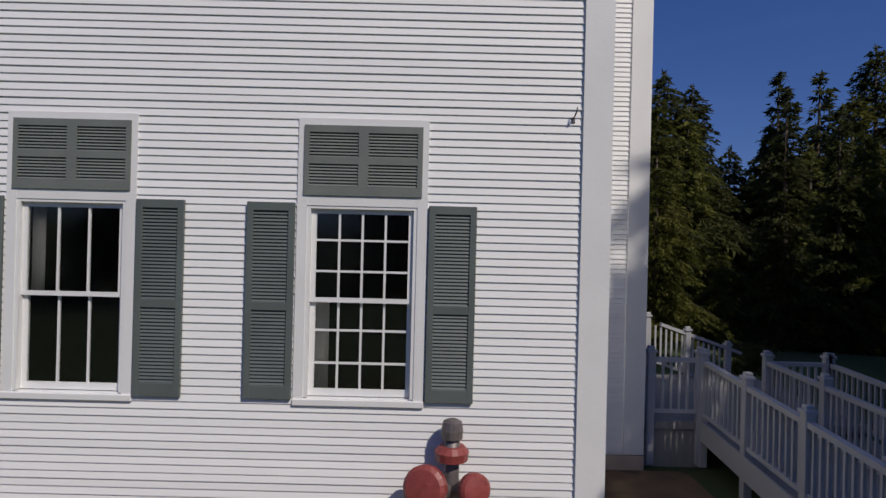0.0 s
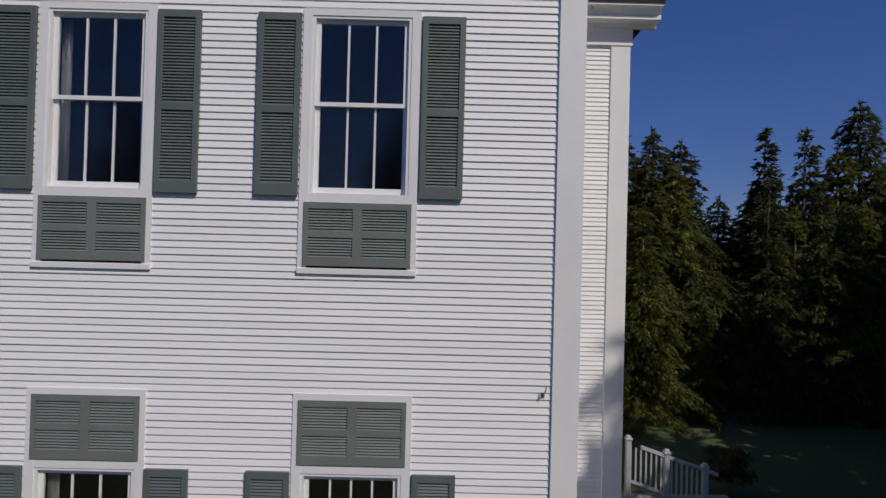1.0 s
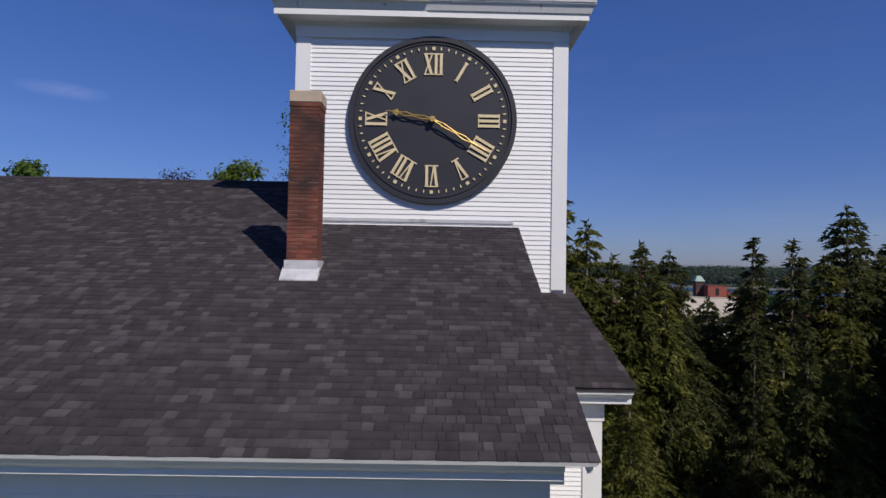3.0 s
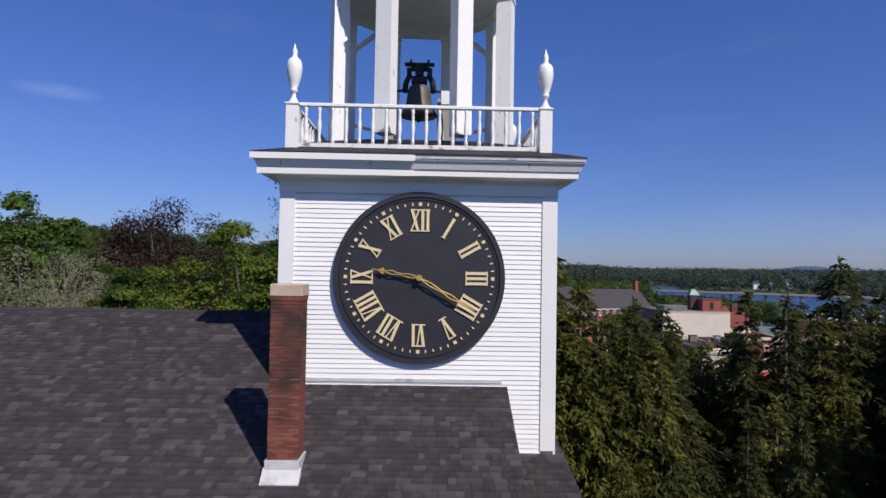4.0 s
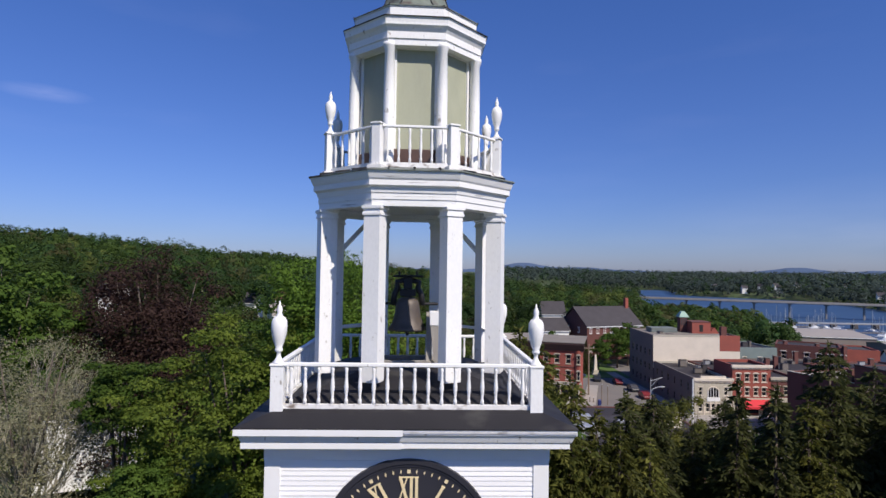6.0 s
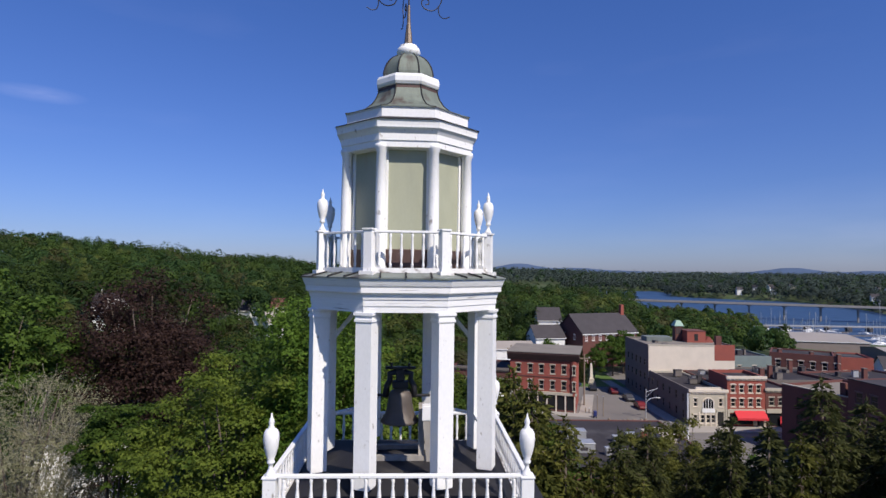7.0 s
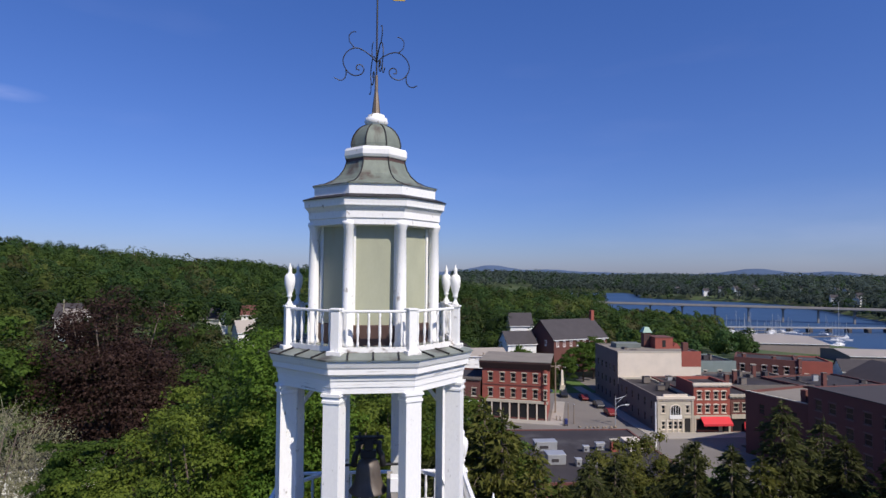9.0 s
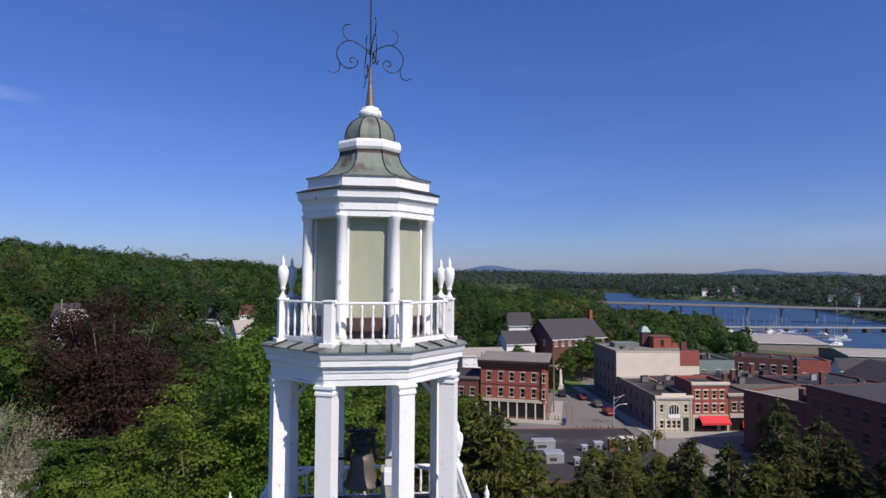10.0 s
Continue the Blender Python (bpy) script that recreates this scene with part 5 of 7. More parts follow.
# ---- woods ----
def woods(name, label, spots, seed, blades=70, size=(4.2, 6.5), leaf=1.1, lumps=9, mats=None, shares=(0.34, 0.27, 0.09, 0.09, 0.21), flat=0.2):
    """Many tree crowns on the ground at the spots (x, y), each a cluster of leaf clumps of one kind of leaf."""
    rng = np.random.default_rng(seed)
    mats = mats or [L_FAR, L_FAR_DARK, L_FAR_LIGHT, L_FAR_WARM, L_FAR_COOL]
    n = len(spots)
    R = rng.uniform(*size, n)
    H = R * rng.uniform(1.8, 2.7, n)
    z = land_z(spots[:, 0], spots[:, 1])
    g = np.arange(lumps) + 0.5
    ph = np.arccos(1 - 1.35 * g / lumps)[None, :] + rng.normal(0, 0.1, (n, lumps))
    th = g[None, :] * 2.4 + rng.uniform(0, 6.28, (n, 1)) + rng.normal(0, 0.3, (n, lumps))
    ld = np.stack([np.sin(ph) * np.cos(th), np.sin(ph) * np.sin(th), np.cos(ph)], 2)
    lk = rng.uniform(0.42, 0.7, (n, lumps))[:, :, None]
    lr = rng.uniform(0.36, 0.6, (n, lumps))
    which = rng.integers(0, lumps, (n, blades))
    row = np.arange(n)[:, None]
    d = rng.normal(0, 1, (n, blades, 3))
    d /= np.linalg.norm(d, axis=2)[:, :, None]
    d = d + 0.75 * ld[row, which] + np.array([0, 0, 0.15])
    d /= np.linalg.norm(d, axis=2)[:, :, None]
    off = (ld * lk)[row, which] + d * (lr[row, which] * rng.uniform(0.75, 1.08, (n, blades)))[:, :, None]
    c = np.empty((n, blades, 3))
    c[:, :, 0] = spots[:, 0, None] + off[:, :, 0] * R[:, None]
    c[:, :, 1] = spots[:, 1, None] + off[:, :, 1] * R[:, None]
    c[:, :, 2] = z[:, None] + H[:, None] * 0.55 + off[:, :, 2] * H[:, None] * 0.45
    crown = off / (np.linalg.norm(off, axis=2)[:, :, None] + 1e-9)
    d = 0.6 * crown + 0.4 * d + np.array([0, 0, flat])
    verts = leaf_quads(c.reshape(-1, 3), d.reshape(-1, 3), leaf, rng, 0.2, 0.75)
    kinds = np.repeat(rng.choice(len(mats), n, p=shares[:len(mats)]), blades)
    ob = new(name, raw_mesh(name, verts, np.arange(len(verts)).reshape(-1, 3), mats, kinds))
    return tagged(ob, label, "woods", kind="stuff")


def scatter(n, seed, test, r0, r1, a0, a1, gap=0.0):
    rng = np.random.default_rng(seed)
    out, cells = [], {}
    for _ in range(n * 14):
        if len(out) >= n:
            break
        r = math.sqrt(rng.uniform(r0 * r0, r1 * r1))
        a = radians(rng.uniform(a0, a1))
        x, y = r * math.sin(a), r * math.cos(a)
        i, j = int(x // max(gap, 1)), int(y // max(gap, 1))
        near = [q for a in (-1, 0, 1) for b in (-1, 0, 1) for q in cells.get((i + a, j + b), ())]
        if all((q[0] - x) ** 2 + (q[1] - y) ** 2 > gap * gap for q in near) and test(x, y):
            out.append((x, y))
            cells.setdefault((i, j), []).append((x, y))
    return np.array(out)




def open_land(x, y):
    if float(shore(x, y)) < 14 or (4 < x < 250 and 58 < y < 196 and x > 0.1 * y - 4):
        return False
    for hx, hy, _ in HOUSES:          # keep a gap round each house and on the side it is seen from
        k = (x * hx + y * hy) / math.hypot(hx, hy)
        off = abs(x * hy - y * hx) / math.hypot(hx, hy)
        if off < 5.0 and math.hypot(hx, hy) - 19 < k < math.hypot(hx, hy) + 8:
            return False
    return True


FAR_HOUSES = []
far_rng = random.Random(4)
while len(FAR_HOUSES) < 22:
    a, r = radians(far_rng.uniform(26, 45)), far_rng.uniform(560, 1150)
    x, y = r * math.sin(a), r * math.cos(a)
    if 12 < float(far_side(x, y)) < 260:
        FAR_HOUSES.append((x, y, far_rng.uniform(-40, 40)))


def far_open(x, y):
    if float(far_side(x, y)) < -5:
        return False
    for hx, hy, _ in FAR_HOUSES:
        r = math.hypot(hx, hy)
        if abs(x * hy - y * hx) / r < 8 and -75 < (x * hx + y * hy) / r - r < 10:
            return False
    return True


woods("near_woods", "green broadleaf woods on the slope beyond the church", scatter(150, 31, lambda x, y: open_land(x, y) and x < 12 and y > 66 and not (-52 < x < -14 and y < 86), 66, 170, -46, 16, 7.5), 32, 1700, (3.4, 5.6), 0.28, 10)
woods("hill_woods", "wooded hillside of broadleaf trees", scatter(400, 33, open_land, 165, 300, -46, 20.5, 9.0), 34, 700, (4.0, 7.0), 0.48, 7)
woods("high_woods", "wooded upper slope of the hill", scatter(800, 43, open_land, 290, 540, -45, 20.5, 11.0), 44, 380, (4.6, 8.2), 0.6, 6)
woods("ridge_woods", "dense woods on the far ridge", scatter(1500, 35, open_land, 520, 860, -44, 20.5, 13.0), 36, 190, (6, 9), 0.82, 5, shares=(0.3, 0.4, 0.04, 0.08, 0.18))
woods("bank_woods", "green trees along the river bank", scatter(480, 37, lambda x, y: float(shore(x, y)) > 8 and x > 40 and y > 205 and x < 262 and not (170 < x and y < 345) and not x > (0.645 if y < 255 else 0.585) * y, 190, 560, 12, 38, 7.0), 38, 290, (3.2, 5.4), 0.6, 6, shares=(0.3, 0.4, 0.03, 0.09, 0.18))
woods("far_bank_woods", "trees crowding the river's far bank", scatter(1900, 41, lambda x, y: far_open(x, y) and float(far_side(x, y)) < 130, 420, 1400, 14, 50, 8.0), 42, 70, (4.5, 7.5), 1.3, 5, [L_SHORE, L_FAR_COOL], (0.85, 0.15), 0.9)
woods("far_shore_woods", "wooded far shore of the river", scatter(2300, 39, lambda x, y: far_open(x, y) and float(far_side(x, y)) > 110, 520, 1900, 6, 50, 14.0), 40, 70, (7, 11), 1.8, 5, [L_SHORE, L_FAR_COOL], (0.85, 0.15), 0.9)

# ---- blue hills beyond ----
# blue of the distance haze is put into the hills' base colour
M_HILL = material("haze_blue_hill_forest", (0.075, 0.11, 0.18), 1.0, scale=0.004, vary=0.12, grain=0.03, bump=0.0, spec=0.0)
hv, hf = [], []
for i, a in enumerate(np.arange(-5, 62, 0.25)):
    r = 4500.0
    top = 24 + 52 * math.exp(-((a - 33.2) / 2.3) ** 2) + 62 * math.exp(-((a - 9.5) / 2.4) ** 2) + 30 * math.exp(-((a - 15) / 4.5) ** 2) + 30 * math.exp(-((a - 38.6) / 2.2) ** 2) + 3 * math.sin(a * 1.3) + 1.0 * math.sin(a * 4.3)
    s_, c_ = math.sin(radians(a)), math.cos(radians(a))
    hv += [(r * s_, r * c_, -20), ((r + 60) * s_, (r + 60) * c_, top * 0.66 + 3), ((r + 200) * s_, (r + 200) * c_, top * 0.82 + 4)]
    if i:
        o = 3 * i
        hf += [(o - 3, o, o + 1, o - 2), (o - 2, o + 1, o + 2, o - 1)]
tagged(new("backdrop", raw_mesh("backdrop", hv, hf, M_HILL)), "distant hills in haze blue on the horizon", "hills", kind="structure")

# ---- town ----
M_TBRICK = material("town_red_brick", (0.25, 0.066, 0.047), 0.85, scale=0.6, vary=0.16, grain=5, bump=0.2)
M_DBRICK = material("town_brown_brick", (0.118, 0.045, 0.037), 0.85, scale=0.6, vary=0.16, grain=5, bump=0.2)
M_CREAM = material("cream_render", (0.62, 0.55, 0.45), 0.8, scale=0.5, vary=0.08, grain=3, bump=0.1)
M_BUFF = material("buff_stone", (0.42, 0.38, 0.30), 0.8, scale=0.6, vary=0.12, grain=4, bump=0.15)
M_GREYW = material("grey_side_wall", (0.135, 0.117, 0.102), 0.85, scale=0.5, vary=0.15, grain=4, bump=0.15)
M_FLAT = material("dark_membrane_roof", (0.043, 0.039, 0.042), 0.8, scale=0.3, vary=0.22, grain=2, bump=0.1, stain=(0.085, 0.083, 0.085), amount=0.25, spec=0.12)
M_GRAVEL = material("gravel_roof", (0.2, 0.18, 0.155), 0.95, scale=0.3, vary=0.18, grain=3, bump=0.2, spec=0.12)
M_SLATE = material("grey_slate_roof", (0.06, 0.055, 0.058), 0.8, scale=0.5, vary=0.15, grain=4, bump=0.2, spec=0.12)
M_WHITEH = material("white_house_siding", (0.72, 0.72, 0.7), 0.6, scale=0.6, vary=0.06, grain=5, bump=0.1)
M_TAN = material("tan_metal_roof", (0.31, 0.275, 0.235), 0.6, scale=0.2, vary=0.1, grain=2, bump=0.1)
M_SHED = material("brown_shed_siding", (0.2, 0.165, 0.145), 0.8, scale=0.4, vary=0.12, grain=3, bump=0.1)
M_ROAD = material("worn_asphalt", (0.165, 0.152, 0.14), 0.9, scale=0.12, vary=0.16, grain=2, bump=0.1, stain=(0.12, 0.115, 0.11), amount=0.2, spec=0.12)
M_WALK = material("concrete_pavement", (0.31, 0.285, 0.25), 0.9, scale=0.3, vary=0.12, grain=3, bump=0.1)
M_AWN = material("red_awning_cloth", (0.55, 0.03, 0.04), 0.8, scale=1.0, vary=0.08, bump=0.05)
M_SHOP = glass_material("shop_glass", (0.015, 0.016, 0.018), 0.12)
M_SHOP.node_tree.nodes["Principled BSDF"].inputs["Specular IOR Level"].default_value = 0.3
M_VERD = material("verdigris_copper", (0.22, 0.34, 0.27), 0.6, scale=0.8, vary=0.15, bump=0.1)
M_STEEL = material("galvanised_steel", (0.45, 0.46, 0.46), 0.45, metal=0.5, scale=2, vary=0.1)
M_POLE = material("weathered_pole", (0.2, 0.16, 0.12), 0.9, scale=2, vary=0.2, bump=0.2)
STREET = -7.0


def win_meshes(w, h, arch, trim, pane_mat=M_SHOP):
    """Meshes of a sash window: frame with meeting rail, pane, sill and hood."""
    frame_m = wall_with_holes(0.06, 0.16, -w / 2, w / 2, 0, h, [(-w / 2 + 0.1, w / 2 - 0.1, 0.1, h * 0.5 - 0.05), (-w / 2 + 0.1, w / 2 - 0.1, h * 0.5 + 0.05, h - 0.1)])
    sill = boxes((-w / 2 - 0.12, w / 2 + 0.12, -0.1, 0.1, -0.16, -0.002))
    if arch:
        pts = [(-w / 2 - 0.14, h - 0.12), (-w / 2 - 0.14, h + 0.08)] + [(-(w / 2 + 0.14) * math.cos(t), h + 0.06 + 0.2 * math.sin(t)) for t in (0.5, 1.0, 1.57, 2.14, 2.64)] + [(w / 2 + 0.14, h + 0.08), (w / 2 + 0.14, h - 0.12), (w / 2, h - 0.12), (w / 2, h + 0.0), (-w / 2, h + 0.0), (-w / 2, h - 0.12)]
        hood = prism(bmesh.new(), pts, "y", -0.12, 0.05)
    else:
        hood = boxes((-w / 2 - 0.12, w / 2 + 0.12, -0.06, 0.1, h + 0.002, h + 0.2))
    return mesh_of("window", frame_m, trim), mesh_of("pane", boxes((-w / 2 + 0.05, w / 2 - 0.05, 0.11, 0.14, 0.05, h - 0.05)), pane_mat), mesh_of("sill", sill, trim), mesh_of("hood", hood, trim)


def hang_window(meshes, parent, m):
    wv = shared("window", meshes[0], parent, m)
    for nm, me in zip(("pane", "sill", "hood"), meshes[1:]):
        shared(nm, me, wv, Matrix())


def town_block(name, label, x, y, yaw, w, d, h, wall, z0=STREET, front=(), left=(), roof_mat=None, parapet=0.4, cornice=None, trim=None, size=(1.0, 1.6), arch=False, lsize=None, lwall=None, category="building", skirt=2.5):
    """A flat-roofed block: walls with real openings on the front and left, roof behind a parapet, windows as parts. (x, y) is the front left corner."""
    t = thing(name, label, category)
    t.matrix_basis = pose(x, y, z0, 0, 0, yaw)
    trim = trim or M_CREAM
    lsize = lsize or size
    fh = [(u - size[0] / 2, u + size[0] / 2, z, z + size[1]) for u, z in front]
    lh = [(d - u - lsize[0] / 2, d - u + lsize[0] / 2, z, z + lsize[1]) for u, z in left]
    part("front_wall", wall_with_holes(0, 0.35, 0, w, -skirt, h, fh), wall, t)
    lw = part("left_wall", wall_with_holes(0, 0.35, 0, d - 0.36, -skirt, h - 0.004, [(a, b, c, e) for a, b, c, e in lh]), lwall or wall, t)
    lw.matrix_basis = pose(0, d, 0, 0, 0, -90)
    part("right_wall", boxes((w - 0.35, w, 0.36, d, -skirt, h - 0.004)), wall, t)
    part("rear_wall", boxes((0.36, w - 0.36, d - 0.35, d, -skirt, h - 0.008)), wall, t)
    part("roof", boxes((0.3, w - 0.3, 0.3, d - 0.3, h - parapet - 0.2, h - parapet)), roof_mat or M_FLAT, t)
    if cornice:
        bm = boxes((-0.25, w + 0.25, -0.35, 0.1, h - 0.45, h + 0.06), (-0.12, w + 0.12, -0.16, 0.05, h - 0.75, h - 0.45))
        n = int(w / 0.8)
        for i in range(n):
            u = (i + 0.5) * w / n
            box(bm, u - 0.1, u + 0.1, -0.28, 0.0, h - 0.72, h - 0.46)
        part("cornice", bm, cornice, t)
    if front:
        wm = win_meshes(size[0], size[1], arch, trim)
        for u, z in front:
            hang_window(wm, t, pose(u, 0, z))
    if left:
        wm = win_meshes(lsize[0], lsize[1], False, trim if trim is not M_CREAM else M_GREYW)
        for u, z in left:
            hang_window(wm, t, pose(0, u, z, 0, 0, -90))
    return t


def grid(us, zs):
    return [(u, z) for z in zs for u in us]


def gable_house(name, label, x, y, yaw, w, d, h, rise, wall, roof_mat, z0, windows=True, gable_left=True):
    """A house whose ridge runs along its width; gables at both ends."""
    t = thing(name, label, "house")
    t.matrix_basis = pose(x, y, z0, 0, 0, yaw)
    bm = bmesh.new()
    prism(bm, [(0, -2), (d, -2), (d, h), (d / 2, h + rise), (0, h)], "x", 0, w)
    part("wall", bm, wall, t)
    o = 0.4
    k = rise / (d / 2)
    part("roof", prism(bmesh.new(), [(-o, h - o * k + 0.02), (-o, h - o * k + 0.22), (d / 2, h + rise + 0.24), (d + o, h - o * k + 0.22), (d + o, h - o * k + 0.02), (d / 2, h + rise + 0.03)], "x", -o, w + o), roof_mat, t)
    part("eave_trim", boxes((-o, w + o, -o - 0.06, -o + 0.02, h - o * k - 0.1, h - o * k + 0.14)), M_WHITEH, t)
    if windows:
        wm = win_meshes(0.9, 1.5, False, M_WHITEH)
        n = max(1, int(w / 2.6))
        for lv in ([0.9] if h < 4 else [0.9, h - 2.3]):
            for i in range(n):
                hang_window(wm, t, pose((i + 0.5) * w / n, -0.1, lv))
            for u in (d * 0.3, d * 0.7):
                hang_window(wm, t, pose(-0.1, u, lv, 0, 0, -90))
    return t


# streets and pavements
road = part("road", boxes((2, 66, 62, 175, STREET - 0.4, STREET), (66, 150, 104, 112, STREET - 0.4, STREET)), M_ROAD)
tagged(road, "pale worn asphalt street and square", "road", kind="structure")
walk_a = part("pavement", boxes((51.5, 72, 108.6, 112.9, STREET - 0.1, STREET + 0.12), (51.5, 54.2, 112.9, 160, STREET - 0.1, STREET + 0.12)), M_WALK)
tagged(walk_a, "concrete pavement along the shop fronts", "pavement", kind="structure")
pv = part("pavement", boxes((-16, 17.4, -3.2, -0.05, -0.1, 0.13), (14.8, 17.4, -0.05, 20, -0.1, 0.13)), M_WALK)
pv.matrix_basis = pose(21.0, 127.7, STREET, 0, 0, -18.2)
tagged(pv, "concrete pavement round the corner block", "pavement", kind="structure")
green = part("lawn", boxes((43, 56, 152, 176, STREET - 0.1, STREET + 0.1)), material("mown_grass", (0.06, 0.11, 0.02), 0.95, scale=0.5, vary=0.2, grain=6, bump=0.3))
tagged(green, "small mown green at the street's end", "lawn", kind="structure")

# bank, brick shops
bank = town_block("bank", "two-storey buff stone bank with arched middle window and parapet", 54.3, 113.1, -2, 7.4, 22, 7.2, M_BUFF, lwall=M_GREYW, front=[(1.2, 3.9), (6.2, 3.9), (1.2, 0.7), (2.6, 0.7), (3.7, 0.7), (4.7, 0.7)], left=grid([3, 6.5, 10, 13.5, 17, 20], [1.0, 4.2]), size=(0.8, 1.6), parapet=0.45, cornice=M_CREAM, trim=M_CREAM)
part("arched_window", prism(bmesh.new(), [(2.7, 3.6), (4.7, 3.6), (4.7, 4.7)] + [(3.7 + 1.0 * math.cos(t), 4.7 + 0.75 * math.sin(t)) for t in (0.4, 0.8, 1.2, 1.57, 1.94, 2.34, 2.74)] + [(2.7, 4.7)], "y", -0.05, 0.05), M_SHOP, bank)
part("arch_frame", boxes((2.6, 2.72, -0.1, 0.02, 3.5, 4.8), (4.68, 4.8, -0.1, 0.02, 3.5, 4.8), (3.65, 3.75, -0.1, 0.02, 3.5, 5.4), (3.15, 3.22, -0.1, 0.02, 3.5, 5.3), (4.18, 4.25, -0.1, 0.02, 3.5, 5.3)), M_WHITEH, bank, "white frame of the arched window")
arch = [(3.7 - 1.22 * math.cos(t), 4.72 + 0.97 * math.sin(t)) for t in [0.1 * math.pi * i for i in range(11)]]
part("arch_moulding", prism(bmesh.new(), arch + [(3.7 + 1.0 * math.cos(t), 4.72 + 0.77 * math.sin(t)) for t in [0.1 * math.pi * i for i in range(11)]], "y", -0.14, 0.02), M_CREAM, bank)
part("spandrel_panel", boxes((2.45, 4.95, -0.16, 0.02, 2.75, 3.5)), M_WHITEH, bank, "white panel below the arched window")
for u in (1.9, 3.15, 4.2, 5.2):
    part("pilaster", boxes((u - 0.11, u + 0.11, -0.13, 0.02, 0.0, 2.75)), M_CREAM, bank)
part("doorway", boxes((5.5, 6.7, -0.06, 0.02, 0.1, 2.9)), M_DARK, bank, "dark entrance doorway")
part("door_surround", boxes((5.3, 5.5, -0.14, 0.02, 0.1, 3.1), (6.7, 6.9, -0.14, 0.02, 0.1, 3.1), (5.3, 6.9, -0.16, 0.02, 2.9, 3.25)), M_BUFF, bank)
part("pier", boxes((-0.06, 0.35, -0.12, 0.02, -0.5, 6.4)), M_BUFF, bank)
part("pier", boxes((7.05, 7.4, -0.12, 0.02, -0.5, 6.4)), M_BUFF, bank)
part("parapet_block", boxes((1.2, 6.2, -0.1, 0.3, 7.2, 7.65)), M_CREAM, bank)
shop = town_block("brick_shop", "three-storey red brick shop with pale window hoods and red awning", 61.8, 112.85, -2, 7.5, 8, 9.9, M_TBRICK, front=grid([1.15, 2.85, 4.6, 6.2], [3.95, 6.65]), size=(0.95, 1.6), arch=True, cornice=M_CREAM, trim=M_CREAM, parapet=0.6)
part("awning", prism(bmesh.new(), [(-0.02, 3.2), (-0.02, 3.05), (-1.5, 1.95), (-1.5, 1.65), (-1.56, 1.65), (-1.56, 2.05), (-0.1, 3.2)], "x", 1.3, 7.3), M_AWN, shop, "red cloth awning")
part("shop_window", boxes((0.5, 5.0, -0.05, 0.02, 0.5, 2.6), (5.9, 7.1, -0.05, 0.02, 0.2, 2.6)), M_SHOP, shop)
part("shop_front", boxes((0.0, 0.4, -0.14, 0.02, 0, 3.4), (5.1, 5.8, -0.12, 0.02, 0, 3.3), (7.15, 7.5, -0.14, 0.02, 0, 3.4), (0.4, 7.15, -0.1, 0.0, 2.8, 3.5)), M_BUFF, shop)
shop2 = town_block("narrow_shop", "narrow brick shop with pale upper windows and open front", 69.4, 112.6, -2, 5.5, 18, 7.6, M_DBRICK, front=grid([1.2, 3.0, 4.6], [4.2]), size=(1.1, 1.6), cornice=M_BUFF, trim=M_BUFF)
part("shop_window", boxes((0.4, 5.1, -0.05, 0.02, 0.3, 2.7)), M_SHOP, shop2)
part("fascia", boxes((0.1, 5.4, -0.3, 0.02, 2.8, 3.6)), M_BUFF, shop2)
part("banner", boxes((2.6, 3.6, -0.5, -0.42, 0.5, 2.2)), M_AWN, shop2, "red goods hung outside")

town_block("rear_store", "low brick store with a dark flat roof behind the shops", 62.2, 121.2, -2, 12.5, 13, 7.5, M_DBRICK, parapet=0.2)

# hall with the blank cream side wall
hall = town_block("cream_wall_hall", "tall brick hall with a blank cream-painted side wall", 54.9, 135.2, -2, 20.4, 17, 13.2, M_GREYW, left=grid([2.5, 5.5, 8.5, 11.5, 14.5], [1.2, 4.6, 8.0]), roof_mat=M_GRAVEL, parapet=0.35, trim=M_GREYW)
part("painted_wall", boxes((0.02, 15.6, -0.06, -0.004, 5.5, 12.9)), M_CREAM, hall, "pale cream painted wall")
part("brick_bay", boxes((15.6, 20.4, -0.08, -0.004, 9.6, 13.3)), M_TBRICK, hall, "red brick end bay")
part("base_band", boxes((15.6, 20.4, -0.07, -0.004, 7.2, 9.6)), M_CREAM, hall)
part("coping", boxes((-0.05, 15.6, -0.1, 0.3, 12.9, 13.22)), M_BUFF, hall)
part("penthouse", boxes((12.6, 17.2, 8, 13, 12.8, 15.6)), M_TBRICK, hall, "brick penthouse")
part("penthouse_opening", boxes((14.4, 15.3, 7.96, 8.01, 13.3, 15.0)), M_DARK, hall)
part("penthouse_coping", boxes((12.5, 17.3, 7.9, 13.1, 15.6, 15.75)), M_DBRICK, hall)
part("stair_gable", prism(bmesh.new(), [(17.2, 12.8), (19.4, 12.8), (18.9, 13.6), (18.3, 14.3), (17.6, 13.7)], "y", 8.3, 11.5), M_TBRICK, hall, "small brick stair gable")
part("cupola_base", boxes((10.9, 12.7, 11, 13, 12.8, 16.6)), M_DBRICK, hall)
for u in (11.25, 11.8, 12.35):
    part("cupola_louver", boxes((u - 0.16, u + 0.16, 10.94, 11.0, 14.6, 16.2)), M_SLATE, hall)
part("cupola_roof", loft(bmesh.new(), [(1.75, 16.6), (1.7, 16.75), (1.3, 17.3), (0.8, 17.9), (0.7, 18.0), (0.55, 18.05)], 4, math.pi / 4, 11.8, 12), M_VERD, hall, "green copper cupola roof")
part("chimney", boxes((16.6, 17.9, 1.2, 2.2, 12.6, 15.2)), M_DBRICK, hall)
